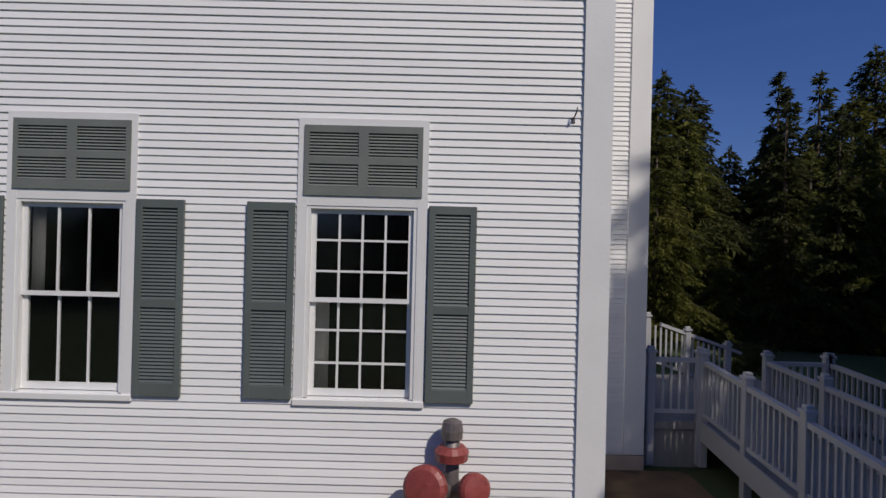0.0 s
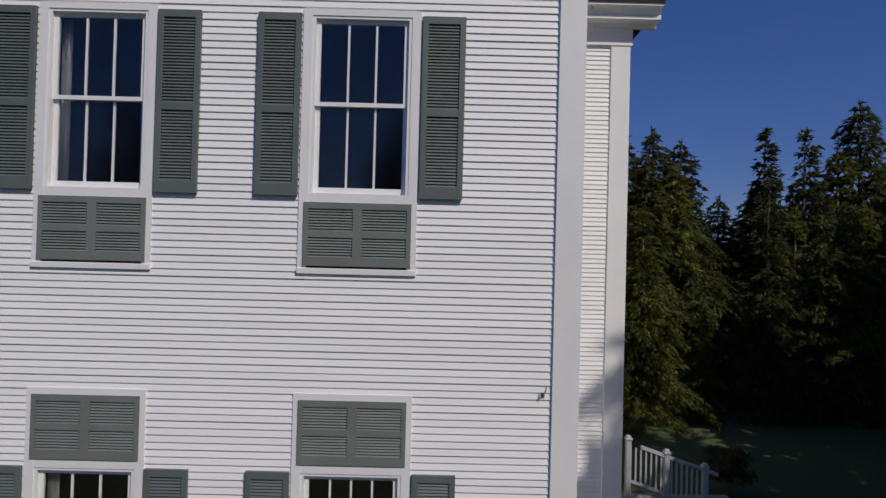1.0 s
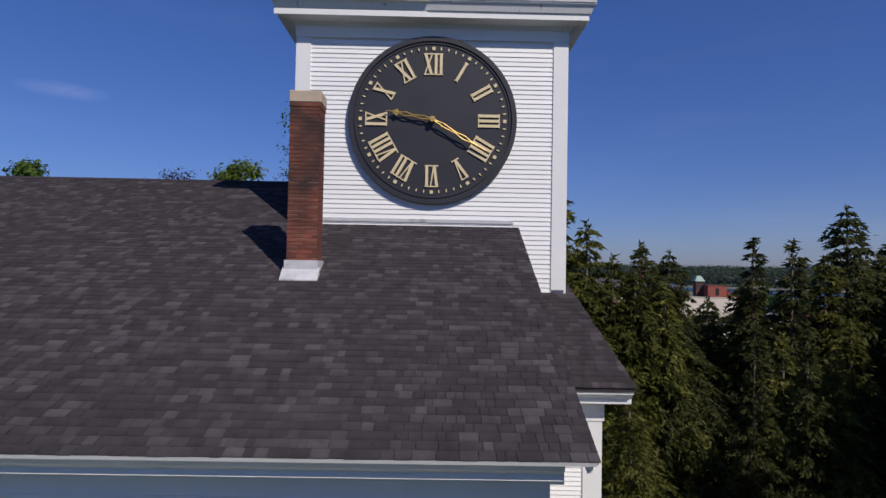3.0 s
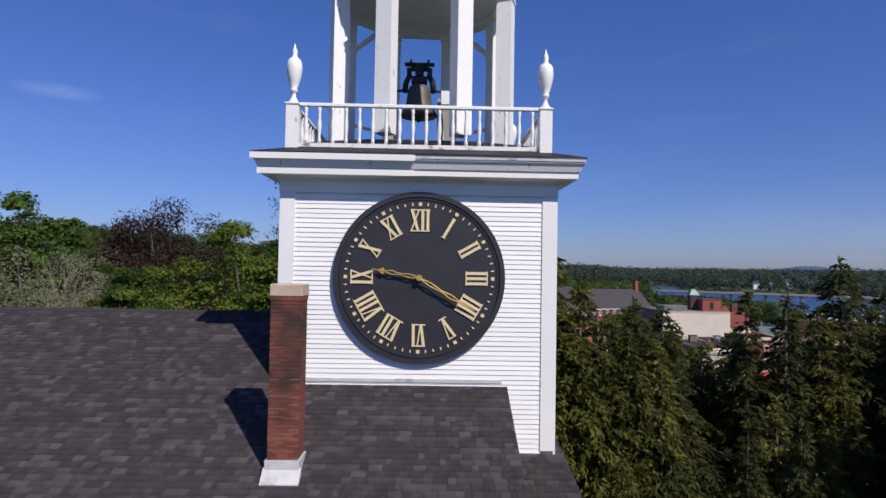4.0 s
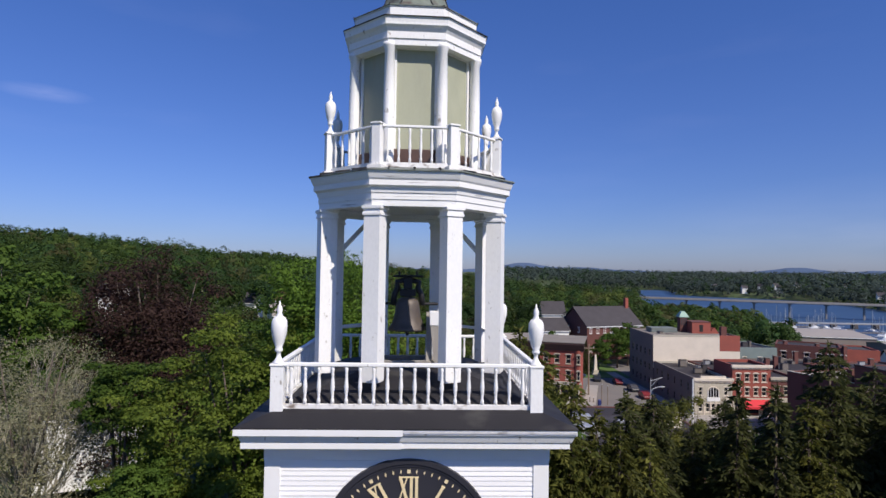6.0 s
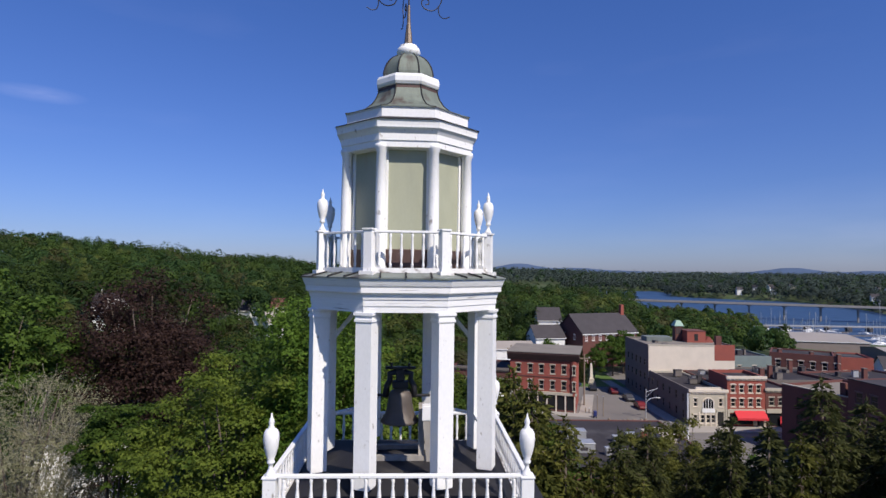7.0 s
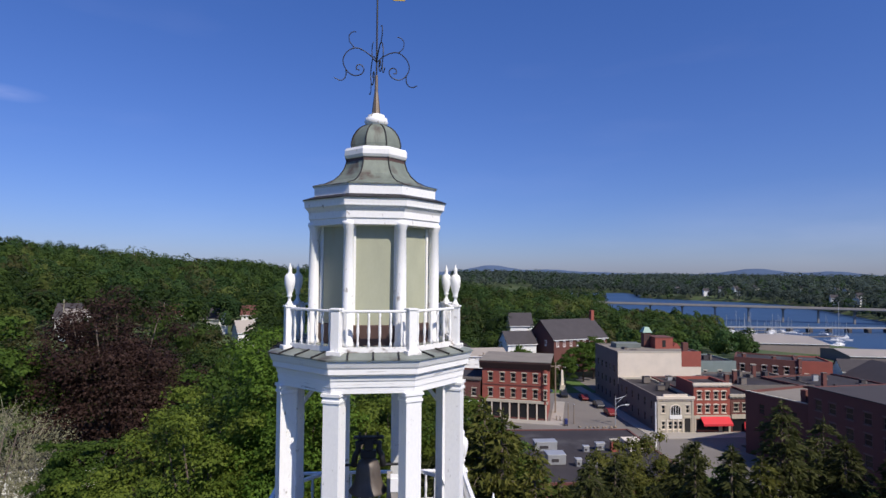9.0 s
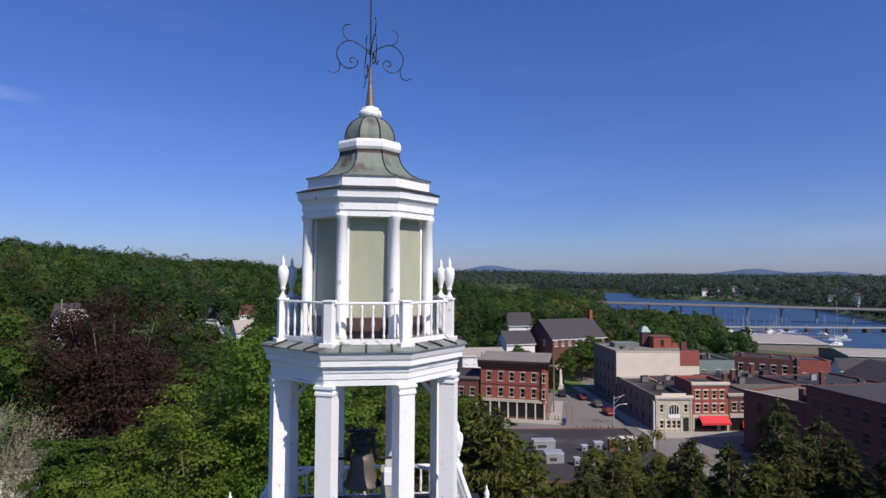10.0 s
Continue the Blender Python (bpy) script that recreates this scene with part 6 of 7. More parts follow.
part("roof_hatch", soft_edges(boxes((3.0, 9.5, 9.5, 13.5, 12.8, 14.0)), 0.08), material("grey_green_roof_hatch", (0.13, 0.15, 0.14), 0.8, scale=0.6, vary=0.2), hall)

# corner block in red brick
corner = town_block("corner_block", "three-storey red brick corner block with wide dark cornice", 21.0, 127.7, -18.2, 14.1, 13, 12.6, M_TBRICK, front=grid([1.8, 4.4, 6.8, 9.2, 11.6], [4.7, 8.1]), left=grid([3, 7, 11], [4.7, 8.1]), size=(1.05, 1.9), arch=True, roof_mat=M_GRAVEL, parapet=0.1, trim=M_BUFF)
part("cornice", prism(bmesh.new(), [(0.3, 12.55), (-1.1, 12.55), (-1.1, 12.25), (-0.5, 11.3), (-0.3, 10.9), (0.02, 10.8), (0.02, 11.0), (0.3, 11.0)], "x", -0.6, 14.9), material("dark_brown_cornice_paint", (0.06, 0.03, 0.026), 0.7, scale=0.8, vary=0.2), corner, "dark flared overhanging cornice")
part("roof_cap", boxes((-0.7, 15.0, -1.2, 13.4, 12.6, 12.72)), M_GRAVEL, corner)
part("corner_bay", loft(bmesh.new(), [(0.9, 3.6), (0.9, 11.0)], 14, 0, 13.7, 0.5), M_TBRICK, corner, "rounded brick corner bay")
wm = win_meshes(0.7, 1.9, True, M_BUFF)
for z in (4.7, 8.1):
    hang_window(wm, corner, pose(13.75, -0.5, z))
part("shop_beam", boxes((0, 14.4, -0.35, 0.02, 3.65, 4.25)), M_BUFF, corner, "cream shop front beam")
part("belt_course", boxes((0, 14.2, -0.1, 0.02, 7.3, 7.5)), M_DBRICK, corner)
for i in range(8):
    part("shop_pillar", boxes((0.05 + 1.96 * i, 0.32 + 1.96 * i, -0.25, 0.02, 0, 3.65)), M_CREAM, corner)
    if i < 7:
        part("shop_window", boxes((0.4 + 1.96 * i, 1.95 + 1.96 * i, -0.06, 0.02, 0.5, 3.6)), M_SHOP, corner)
        part("stall_riser", boxes((0.4 + 1.96 * i, 1.95 + 1.96 * i, -0.1, 0.02, 0, 0.5)), M_DBRICK, corner)
low = town_block("low_shop", "two-storey brick shop with small white awnings", 8.2, 131.6, -17.5, 12.9, 12, 8.7, M_DBRICK, front=grid([1.5, 4.0, 6.5, 9.0, 11.5], [4.6]), size=(1.1, 1.7), trim=M_BUFF, cornice=M_GREYW)
for u in (2.0, 6.4, 10.8):
    part("awning", prism(bmesh.new(), [(-0.02, 3.6), (-1.3, 2.7), (-1.3, 2.5), (-0.02, 3.4)], "x", u - 1.8, u + 1.8), M_WHITEH, low, "white cloth awning")
    part("shop_window", boxes((u - 1.5, u + 1.5, -0.05, 0.02, 0.5, 2.4)), M_SHOP, low)

# low flat-roofed store below the church
store = town_block("flat_roof_store", "low store with a dark flat roof carrying vents", 18.5, 73.5, -2, 22.5, 25.5, 5.0, M_DBRICK, parapet=0.15, left=grid([4, 9, 14, 19], [1.0]), lsize=(1.6, 1.6))
for nm, lab, u, v, a, b, c, mt in (("rooftop_unit", "white rooftop air unit", 3.7, 13.6, 3.4, 1.8, 1.3, M_STEEL), ("rooftop_unit", "white rooftop air unit with a dented lid", 4.2, 7.4, 2.6, 2.2, 1.3, M_STEEL), ("rooftop_unit", "small white rooftop air unit", 13.2, 13.8, 1.4, 0.9, 1.0, M_STEEL),
                                   ("rooftop_unit", "grey metal rooftop vent", 11.0, 13.0, 0.9, 0.7, 0.8, M_STEEL), ("roof_stair", "pale roof stair housing with a sloping lid", 17.9, 12.6, 2.5, 3.8, 1.2, M_CREAM), ("rooftop_unit", "small grey metal rooftop vent", 8.0, 6.4, 0.8, 0.8, 1.0, M_STEEL), ("rooftop_unit", "low grey metal rooftop vent", 9.8, 6.6, 1.6, 1.0, 0.6, M_STEEL), ("rooftop_unit", "small grey metal rooftop vent", 14.0, 5.4, 0.5, 0.5, 1.1, M_STEEL)):
    q = thing(nm, lab, "roof unit")
    q.matrix_basis = store.matrix_basis @ pose(u, v, 4.85)
    part("casing", soft_edges(boxes((0, a, 0, b, 0, c)), 0.06), mt, q)
    part("lid", soft_edges(boxes((-0.06, a + 0.06, -0.06, b + 0.06, c, c + 0.12)), 0.03), mt, q)
    part("grille", boxes((a * 0.2, a * 0.6, -0.03, 0.0, c * 0.3, c * 0.65)), M_SLATE, q)
q = thing("roof_chimney", "short brick chimney on the store roof", "chimney")
q.matrix_basis = store.matrix_basis @ pose(15.2, 12.8, 4.85)
part("shaft", boxes((0, 1.1, 0, 0.8, 0, 1.7)), M_TBRICK, q)
part("cap", boxes((-0.08, 1.18, -0.08, 0.88, 1.7, 1.85)), M_BUFF, q)

# brown brick blocks along the cross street, seen from their shaded side
mill_a = town_block("brown_brick_block", "brown brick block with a gravel roof and chimney", 68.0, 88.5, 17.5, 15, 11.8, 11.0, M_DBRICK, left=grid([2.5, 5.5, 8.5], [1.4, 4.6, 7.6]), lsize=(1.1, 1.7), roof_mat=M_GRAVEL, trim=M_DBRICK)
part("chimney", boxes((0.8, 1.7, 1.0, 1.9, 10.4, 13.0)), M_DBRICK, mill_a)
part("coping", boxes((-0.1, 0.4, -0.05, 11.8, 11.0, 11.12)), M_BUFF, mill_a)
mill_b = town_block("tall_brick_block", "large brown brick block with a slate-grey roof", 70.6, 59.6, 6.0, 18, 28.6, 14.0, M_DBRICK, left=grid([3, 6, 9, 12, 15, 18, 21, 24, 26.6], [1.6, 4.6, 7.6, 10.6]), lsize=(1.3, 1.7), roof_mat=M_SLATE, parapet=0.1, trim=material("dusty_brown_stone", (0.16, 0.1, 0.085), 0.9, scale=1, vary=0.15))
part("coping", boxes((-0.12, 0.4, -0.05, 28.6, 14.0, 14.14)), M_SLATE, mill_b)

# buildings behind
chapel = gable_house("brick_hall", "brick hall with a steep grey slate roof and tall windows", 53.2, 184.0, 19.6, 21.5, 15, 10.4, 5.6, M_DBRICK, M_SLATE, STREET)
part("chimney", boxes((20.2, 21.4, 6.5, 7.7, 14, 19.0)), M_TBRICK, chapel)
gable_house("white_house", "white wooden house with a grey roof near the brick hall", 39.0, 188.0, 10, 10, 9, 7.5, 3.6, M_WHITEH, M_SLATE, STREET + 1)
gable_house("white_house", "long white wooden building with a pale roof", 22.5, 172.0, 5, 13, 9, 6.0, 1.6, M_WHITEH, M_TAN, STREET + 1)
gable_house("white_house", "small white wooden house behind the shops", 48.0, 228.0, 0, 9, 8, 8.0, 4.5, M_WHITEH, M_SLATE, STREET + 3)
gable_house("white_house", "white wooden house half hidden by trees", -38.5, 60.0, 20, 10, 7, 5.6, 2.8, M_WHITEH, M_SLATE, -0.3)
for i, (hx, hy, a) in enumerate(HOUSES):
    gable_house("white_house", "white wooden house on the wooded slope", hx, hy, a, 5.6, 5.4, 4.8, 3.2, M_WHITEH, (M_SLATE, M_TAN, M_DBRICK)[i % 3], float(land_z(hx, hy)))
row = town_block("brick_terrace", "dark brick terrace with pale arched windows facing the harbour", 94.6, 152.2, -34, 14.5, 11, 11.4, M_DBRICK, z0=-9.0, front=grid([2, 4.6, 7.2, 9.8, 12.4, 15], [4.0, 7.6]), size=(1.2, 2.0), arch=True, trim=M_CREAM)
town_block("orange_brick_shed", "orange brick building with a low flat roof", 112.5, 156, -20, 11.5, 12, 10.2, M_TBRICK, z0=-9.5, front=grid([2, 5, 8, 11], [5.0]))
town_block("grey_store", "low grey flat-roofed store among the shops", 79, 128, -2, 20, 18, 6.4, M_GREYW)
town_block("green_grey_store", "grey-green flat-roofed store beside the hall", 78, 150, -2, 15, 14, 8.6, material("grey_green_siding", (0.16, 0.2, 0.19), 0.7, scale=0.5, vary=0.12, bump=0.1), front=grid([3, 7, 11, 15], [4.5]))
town_block("brick_store", "brick store with a dark flat roof", 96, 118, 10, 22, 20, 6.6, M_DBRICK, left=grid([4, 8, 12], [4.0]))
town_block("brick_store", "brick store with a pale flat roof", 104, 88, 14, 24, 20, 8.5, M_DBRICK, roof_mat=M_GRAVEL)
gable_house("grey_roof_house", "long building with a broad grey roof by the harbour", 130.0, 158, -100.5, 30, 18, 5.5, 5.0, M_DBRICK, M_SLATE, -10)
gable_house("boat_shed", "large tan-roofed boat shed on the quay", 180.0, 270.5, -13, 32, 46, 6.6, 1.5, M_SHED, M_TAN, -15.2, windows=False)
gable_house("boat_shed", "low pale-roofed boat shed on the quay", 192.5, 228.5, -14, 60, 26, 5.6, 1.4, M_SHED, M_TAN, -14.6, windows=False)
gable_house("harbour_house", "dark-roofed wooden house near the quay", 146, 176, -20, 14, 9, 5.0, 3.2, M_WHITEH, M_SLATE, -11)
gable_house("harbour_house", "small grey house near the quay", 128, 178, 15, 11, 8, 4.5, 3.0, M_GREYW, M_SLATE, -11)
gable_house("harbour_house", "white wooden house near the quay", 112, 176, -10, 10, 8, 5.5, 3.2, M_WHITEH, M_SLATE, -10)
rv = random.Random(17)
for bx, by, bw, bd, bz, n in ((79, 128, 20, 18, -0.9, 9), (78, 150, 14, 13, 1.3, 5), (96, 119, 20, 18, -0.8, 9), (102, 90, 20, 18, 1.1, 6), (62.6, 121.6, 11, 12, 0.3, 5), (56, 118, 5, 14, 0.2, 4), (57, 137, 12, 12, 5.05, 3), (75, 66, 10, 18, 6.9, 3)):
    for i in range(n):
        q = thing("rooftop_unit", "small weathered rooftop vent or hatch on a shop roof", "roof unit", (bx + bw * rv.uniform(.12, .85), by + bd * rv.uniform(.12, .85), bz), "shop roof vents")
        q.rotation_euler = (0, 0, rv.choice((-0.03, 0.17, 0.2)))
        a, b, c = rv.uniform(0.5, 1.8), rv.uniform(0.5, 1.4), rv.uniform(0.5, 1.5)
        mt = rv.choice((M_STEEL, M_GREYW, M_GREYW, M_DBRICK, M_SLATE))
        part("casing", soft_edges(boxes((0, a, 0, b, -0.3, c)), 0.05), mt, q)
        part("lid", soft_edges(boxes((-0.06, a + 0.06, -0.06, b + 0.06, c, c + 0.1)), 0.03), M_SLATE, q)
for k, (cx_, cy_, cz_) in enumerate(((74, 122, 2.6), (82, 132, 1.6), (70.5, 121, 1.4), (92, 140, 1.6), (100, 126, 2.0), (98, 153.5, 2.6), (103, 148, 2.6), (107, 143.5, 2.6), (118, 160, 1.0), (112, 96, 3.0), (86, 70, 7.5))):
    q = thing("roof_chimney", "brick chimney stack on a shop roof", "chimney", (cx_, cy_, cz_ - 2.0), "town chimneys")
    part("shaft", boxes((0, 0.9, 0, 0.75, -1.5, 2.3)), M_DBRICK, q)
    part("cap", boxes((-0.08, 0.98, -0.08, 0.83, 2.3, 2.42)), M_GREYW, q)

# lamp, poles, monument
lamp = thing("street_lamp", "galvanised street lamp with a curved arm and sign bracket", "street lamp", (47.9, 119.0, STREET))
part("pole", tube(bmesh.new(), [(0, 0, 0), (0, 0, 6.1)], 0.13, 8, 0.65), M_STEEL, lamp)
part("arm", tube(bmesh.new(), [(0, 0, 3.2), (0.5, 0, 3.9), (1.4, 0, 4.25), (2.2, 0, 4.3)], 0.08, 6), M_STEEL, lamp)
part("luminaire", soft_edges(boxes((2.0, 2.9, -0.22, 0.22, 4.2, 4.42)), 0.05), M_STEEL, lamp)
part("upper_arm", tube(bmesh.new(), [(0, 0, 5.5), (2.4, 0, 6.2)], 0.07, 6), M_STEEL, lamp)
part("strut", tube(bmesh.new(), [(0, 0, 4.4), (1.7, 0, 5.95)], 0.05, 6), M_STEEL, lamp)
flag = thing("flagpole", "tall bare pale flagpole", "flagpole", (44.5, 93.0, -2.2))
part("pole", tube(bmesh.new(), [(0, 0, -5), (0, 0, 5.9)], 0.17, 8, 0.7), M_WHITEH, flag)
for px_, py_, ph in ((38.3, 130.5, 11.5), (33, 160, 10), (26, 158, 10), (15, 150, 10)):
    up = thing("utility_pole", "brown wooden utility pole with a crossarm", "utility pole", (px_, py_, STREET), "utility poles")
    part("pole", tube(bmesh.new(), [(0, 0, 0), (0, 0, ph)], 0.2, 7, 0.7), M_POLE, up)
    part("crossarm", boxes((-1.3, 1.3, -0.08, 0.08, ph - 1.0, ph - 0.8)), M_POLE, up)
    for s in (-1.1, 0, 1.1):
        part("insulator", loft(bmesh.new(), [(0.07, ph - 0.8), (0.09, ph - 0.7), (0.05, ph - 0.55)], 6, 0, s, 0), M_STEEL, up)
for px_, py_, ph in ((-85.5, 162, 10.2), (-72.5, 196, 9.6), (-69.5, 203, 10.0), (-66.5, 206, 9.4)):
    up = thing("utility_pole", "plain pale utility pole by the wooded slope", "utility pole", (px_, py_, float(land_z(px_, py_))), "slope poles")
    part("pole", tube(bmesh.new(), [(0, 0, 0), (0, 0, ph)], 0.19, 7, 0.75), M_TWIG, up)
    part("cap", loft(bmesh.new(), [(0.17, ph), (0.15, ph + 0.1), (0.03, ph + 0.16)], 7), M_STEEL, up)
for px_, py_, ph in ((39.6, 121.0, 4.0), (38.6, 121.8, 4.2), (37.2, 123.0, 1.1), (36.6, 123.6, 1.1)):
    sp = thing("street_post", "thin wooden post standing on the square", "post", (px_, py_, STREET), "street posts")
    part("post", tube(bmesh.new(), [(0, 0, 0), (0, 0, ph)], 0.1, 6, 0.9), M_POLE, sp)
    part("cap", loft(bmesh.new(), [(0.14, ph), (0.12, ph + 0.08), (0.02, ph + 0.14)], 6), M_STEEL, sp)
rk = random.Random(21)
for i in range(9):                            # rough stones edging the square
    u = (i + rk.uniform(-0.2, 0.2)) / 8
    st = loft(bmesh.new(), [(0.3, -0.1), (0.42, 0.12), (0.36, 0.34), (0.16, 0.5)], 7, rk.uniform(0, 6))
    for v in st.verts:
        v.co += Vector((rk.uniform(-.09, .09), rk.uniform(-.09, .09), rk.uniform(-.05, .05)))
    bl = new("boulder", mesh_of("boulder", st, M_POLE, True))
    bl.matrix_basis = pose(40.0 + u * 7.2, 117.8 + u * -0.4 + rk.uniform(-.4, .4), STREET, 0, 0, rk.uniform(0, 360)) @ Matrix.Scale(rk.uniform(0.5, 0.95), 4)
    tagged(bl, "rough brown boulder edging the paved square", "boulder", "boulders by the square")
mon = thing("monument", "pale stone obelisk on a stepped base in the green", "monument", (47.5, 156, STREET + 0.1))
part("base", boxes((-1.0, 1.0, -1.0, 1.0, 0, 0.5), (-0.7, 0.7, -0.7, 0.7, 0.5, 1.3)), M_BUFF, mon)
part("shaft", loft(bmesh.new(), [(0.6, 1.3), (0.35, 5.0), (0.02, 5.6)], 4, math.pi / 4), M_CREAM, mon)
bin_ = thing("letter_box", "blue street letter box on the corner", "letter box", (37.4, 119.5, STREET))
part("body", soft_edges(boxes((-0.35, 0.35, -0.3, 0.3, 0.3, 1.5)), 0.12), material("blue_enamel", (0.02, 0.03, 0.12), 0.4), bin_)
part("leg", boxes((-0.3, -0.22, -0.26, -0.18, 0, 0.32), (0.22, 0.3, -0.26, -0.18, 0, 0.32), (-0.3, -0.22, 0.18, 0.26, 0, 0.32), (0.22, 0.3, 0.18, 0.26, 0, 0.32)), M_IRON, bin_)


def car(x, y, yaw, paint, label):
    c = thing("car", label, "car", group="parked cars")
    c.matrix_basis = pose(x, y, STREET + 0.02, 0, 0, yaw)
    prof = [(-2.15, 0.3), (-2.2, 0.75), (-1.9, 0.92), (-1.35, 0.98), (-0.75, 1.42), (0.75, 1.45), (1.45, 1.0), (2.1, 0.85), (2.2, 0.55), (2.15, 0.3)]
    part("body", soft_edges(prism(bmesh.new(), prof, "y", -0.85, 0.85), 0.06), paint, c)
    part("side_window", prism(bmesh.new(), [(-1.1, 1.0), (-0.7, 1.36), (0.7, 1.38), (1.15, 1.0)], "y", -0.865, 0.865), M_SHOP, c)
    part("windscreen", prism(bmesh.new(), [(0.8, 1.41), (1.4, 1.02), (1.43, 1.05), (0.84, 1.44)], "y", -0.7, 0.7), M_SHOP, c)
    for sx in (-1.35, 1.35):
        for sy in (-0.8, 0.8):
            wv = part("wheel", loft(bmesh.new(), [(0.33, -0.1), (0.33, 0.1)], 14), M_IRON, c)
            wv.matrix_basis = pose(sx, sy, 0.33, 90)
    return c


for i, (x, y, a, col, lab) in enumerate(((45.5, 148, 80, (0.02, 0.022, 0.025), "black car parked by the green"), (49.5, 144, 85, (0.12, 0.015, 0.015), "dark red car parked at the kerb"), (41.5, 152, 20, (0.03, 0.05, 0.1), "dark blue car parked by the green"), (50.2, 128, 88, (0.16, 0.02, 0.02), "red parked car in the shade"), (44.0, 160, 10, (0.5, 0.5, 0.5), "silver car parked by the green"), (50.4, 136, 88, (0.06, 0.06, 0.065), "dark grey car parked in the shade"), (30, 150, 60, (0.25, 0.04, 0.06), "maroon car parked behind the shops"), (24, 147, 50, (0.5, 0.5, 0.5), "pale car parked behind the shops"))):
    car(x, y, a, material("car_paint", col, 0.3, scale=2, vary=0.05, bump=0.0), lab)

# street trees
street_tree = to_top(broad_tree("street_tree", "green street tree with a rounded crown", L_GREEN, 12.0, 4.6, 2.0, 6500, 0.27, 51, 30, 6), 50.5, 163, 12.0, 1.5)
for src, h, x, y, top, a in ((spruces[1][0], 15.0, 45.0, 158, 2.5, 20), (street_tree, 12.0, 57.5, 168, 4.5, 100), (street_tree, 12.0, 62, 172, 5.5, 10), (street_tree, 12.0, 75, 180, 3.5, 70), (street_tree, 12.0, 66, 178, 4.0, 170), (spruces[2][0], 14.0, 10.5, 92, 4.5, 200), (street_tree, 12.0, 14.0, 98, 1.0, 30), (street_tree, 12.0, 5.0, 90, 3.0, 130),
                             (street_tree, 12.0, 36, 60, 4.0, 250), (street_tree, 12.0, 24, 60, 4.0, 80), (street_tree, 12.0, 52, 60, 2.0, 0), (street_tree, 12.0, 60, 56, 3.0, 200), (street_tree, 12.0, 70, 176, 3.0, 40), (street_tree, 12.0, 83, 188, 1.0, 140), (street_tree, 12.0, 90, 196, 0.0, 240), (street_tree, 12.0, 40, 176, 2.5, 340)):
    to_top(copy_thing(src, Matrix()), x, y, h, top, a)

# ---- bridges and harbour ----
M_CONC = material("bridge_concrete", (0.22, 0.21, 0.2), 0.85, scale=0.2, vary=0.12, grain=2, bump=0.1)
M_CRIB = material("wet_timber_crib", (0.06, 0.055, 0.055), 0.9, scale=1.0, vary=0.2, grain=6, bump=0.3)
br = thing("road_bridge", "long slender concrete road bridge over the river", "bridge", (260, 500, -1.7))
br.rotation_euler = (0, math.atan2(0.9, 135), math.atan2(-44, 128))
part("deck", boxes((-76, 460, -5, 5, -1.9, -0.9)), M_CONC, br)
part("parapet", boxes((-76, 460, -5.3, -5.0, -1.5, -0.1)), M_CONC, br)
part("parapet", boxes((-76, 460, 5.0, 5.3, -1.5, -0.1)), M_CONC, br)
for i in range(-1, 17):
    u = 27 * i
    part("pier", boxes((u - 0.65, u + 0.65, -0.8, 0.8, -20, -2.6), (u - 1.1, u + 1.1, -3.2, 3.2, -2.9, -2.0)), M_CONC, br)
fb = thing("foot_bridge", "low white railed footbridge on stone piers", "bridge", (224, 396, 0))
fb.rotation_euler = (0, 0, -0.075)
part("deck", boxes((-30, 320, -1.5, 1.5, -13.1, -12.6)), M_TAN, fb)
part("railing", boxes((-30, 320, -1.6, -1.5, -12.6, -11.9)), M_STEEL, fb)
for i in range(20):
    part("pier", soft_edges(boxes((14 * i + 2, 14 * i + 5, -2.2, 2.2, -17.5, -13.1)), 0.4), M_CRIB, fb)


def boat(x, y, yaw, length, mast, label):
    b = thing("sailboat", label, "boat", group="harbour boats")
    b.matrix_basis = pose(x, y, -16.0, 0, 0, yaw)
    L, W = length / 2, length * 0.15
    bm = bmesh.new()
    lo = [(-L * 0.9, -W * 0.6), (L * 0.3, -W * 0.7), (L * 0.9, 0), (L * 0.3, W * 0.7), (-L * 0.9, W * 0.6)]
    hi = [(-L, -W * 0.8), (L * 0.3, -W), (L, 0), (L * 0.3, W), (-L, W * 0.8)]
    a = [bm.verts.new((p[0], p[1], -0.4)) for p in lo]
    c = [bm.verts.new((p[0], p[1], 1.1)) for p in hi]
    bm.faces.new(a[::-1])
    bm.faces.new(c)
    for i in range(5):
        bm.faces.new((a[i], a[(i + 1) % 5], c[(i + 1) % 5], c[i]))
    part("hull", bm, M_WHITEH, b)
    part("cabin", soft_edges(boxes((-L * 0.4, L * 0.35, -W * 0.55, W * 0.55, 1.1, 1.9)), 0.15), M_WHITEH, b)
    if mast:
        part("mast", tube(bmesh.new(), [(L * 0.1, 0, 1.0), (L * 0.1, 0, mast)], 0.15, 6, 0.7), M_STEEL, b)
        part("boom", tube(bmesh.new(), [(L * 0.1, 0, 2.6), (-L * 0.75, 0, 2.7)], 0.12, 6), M_WHITEH, b)
        part("stay", tube(bmesh.new(), [(L * 0.1, 0, mast), (L * 0.95, 0, 1.1)], 0.035, 4), M_STEEL, b)
    return b


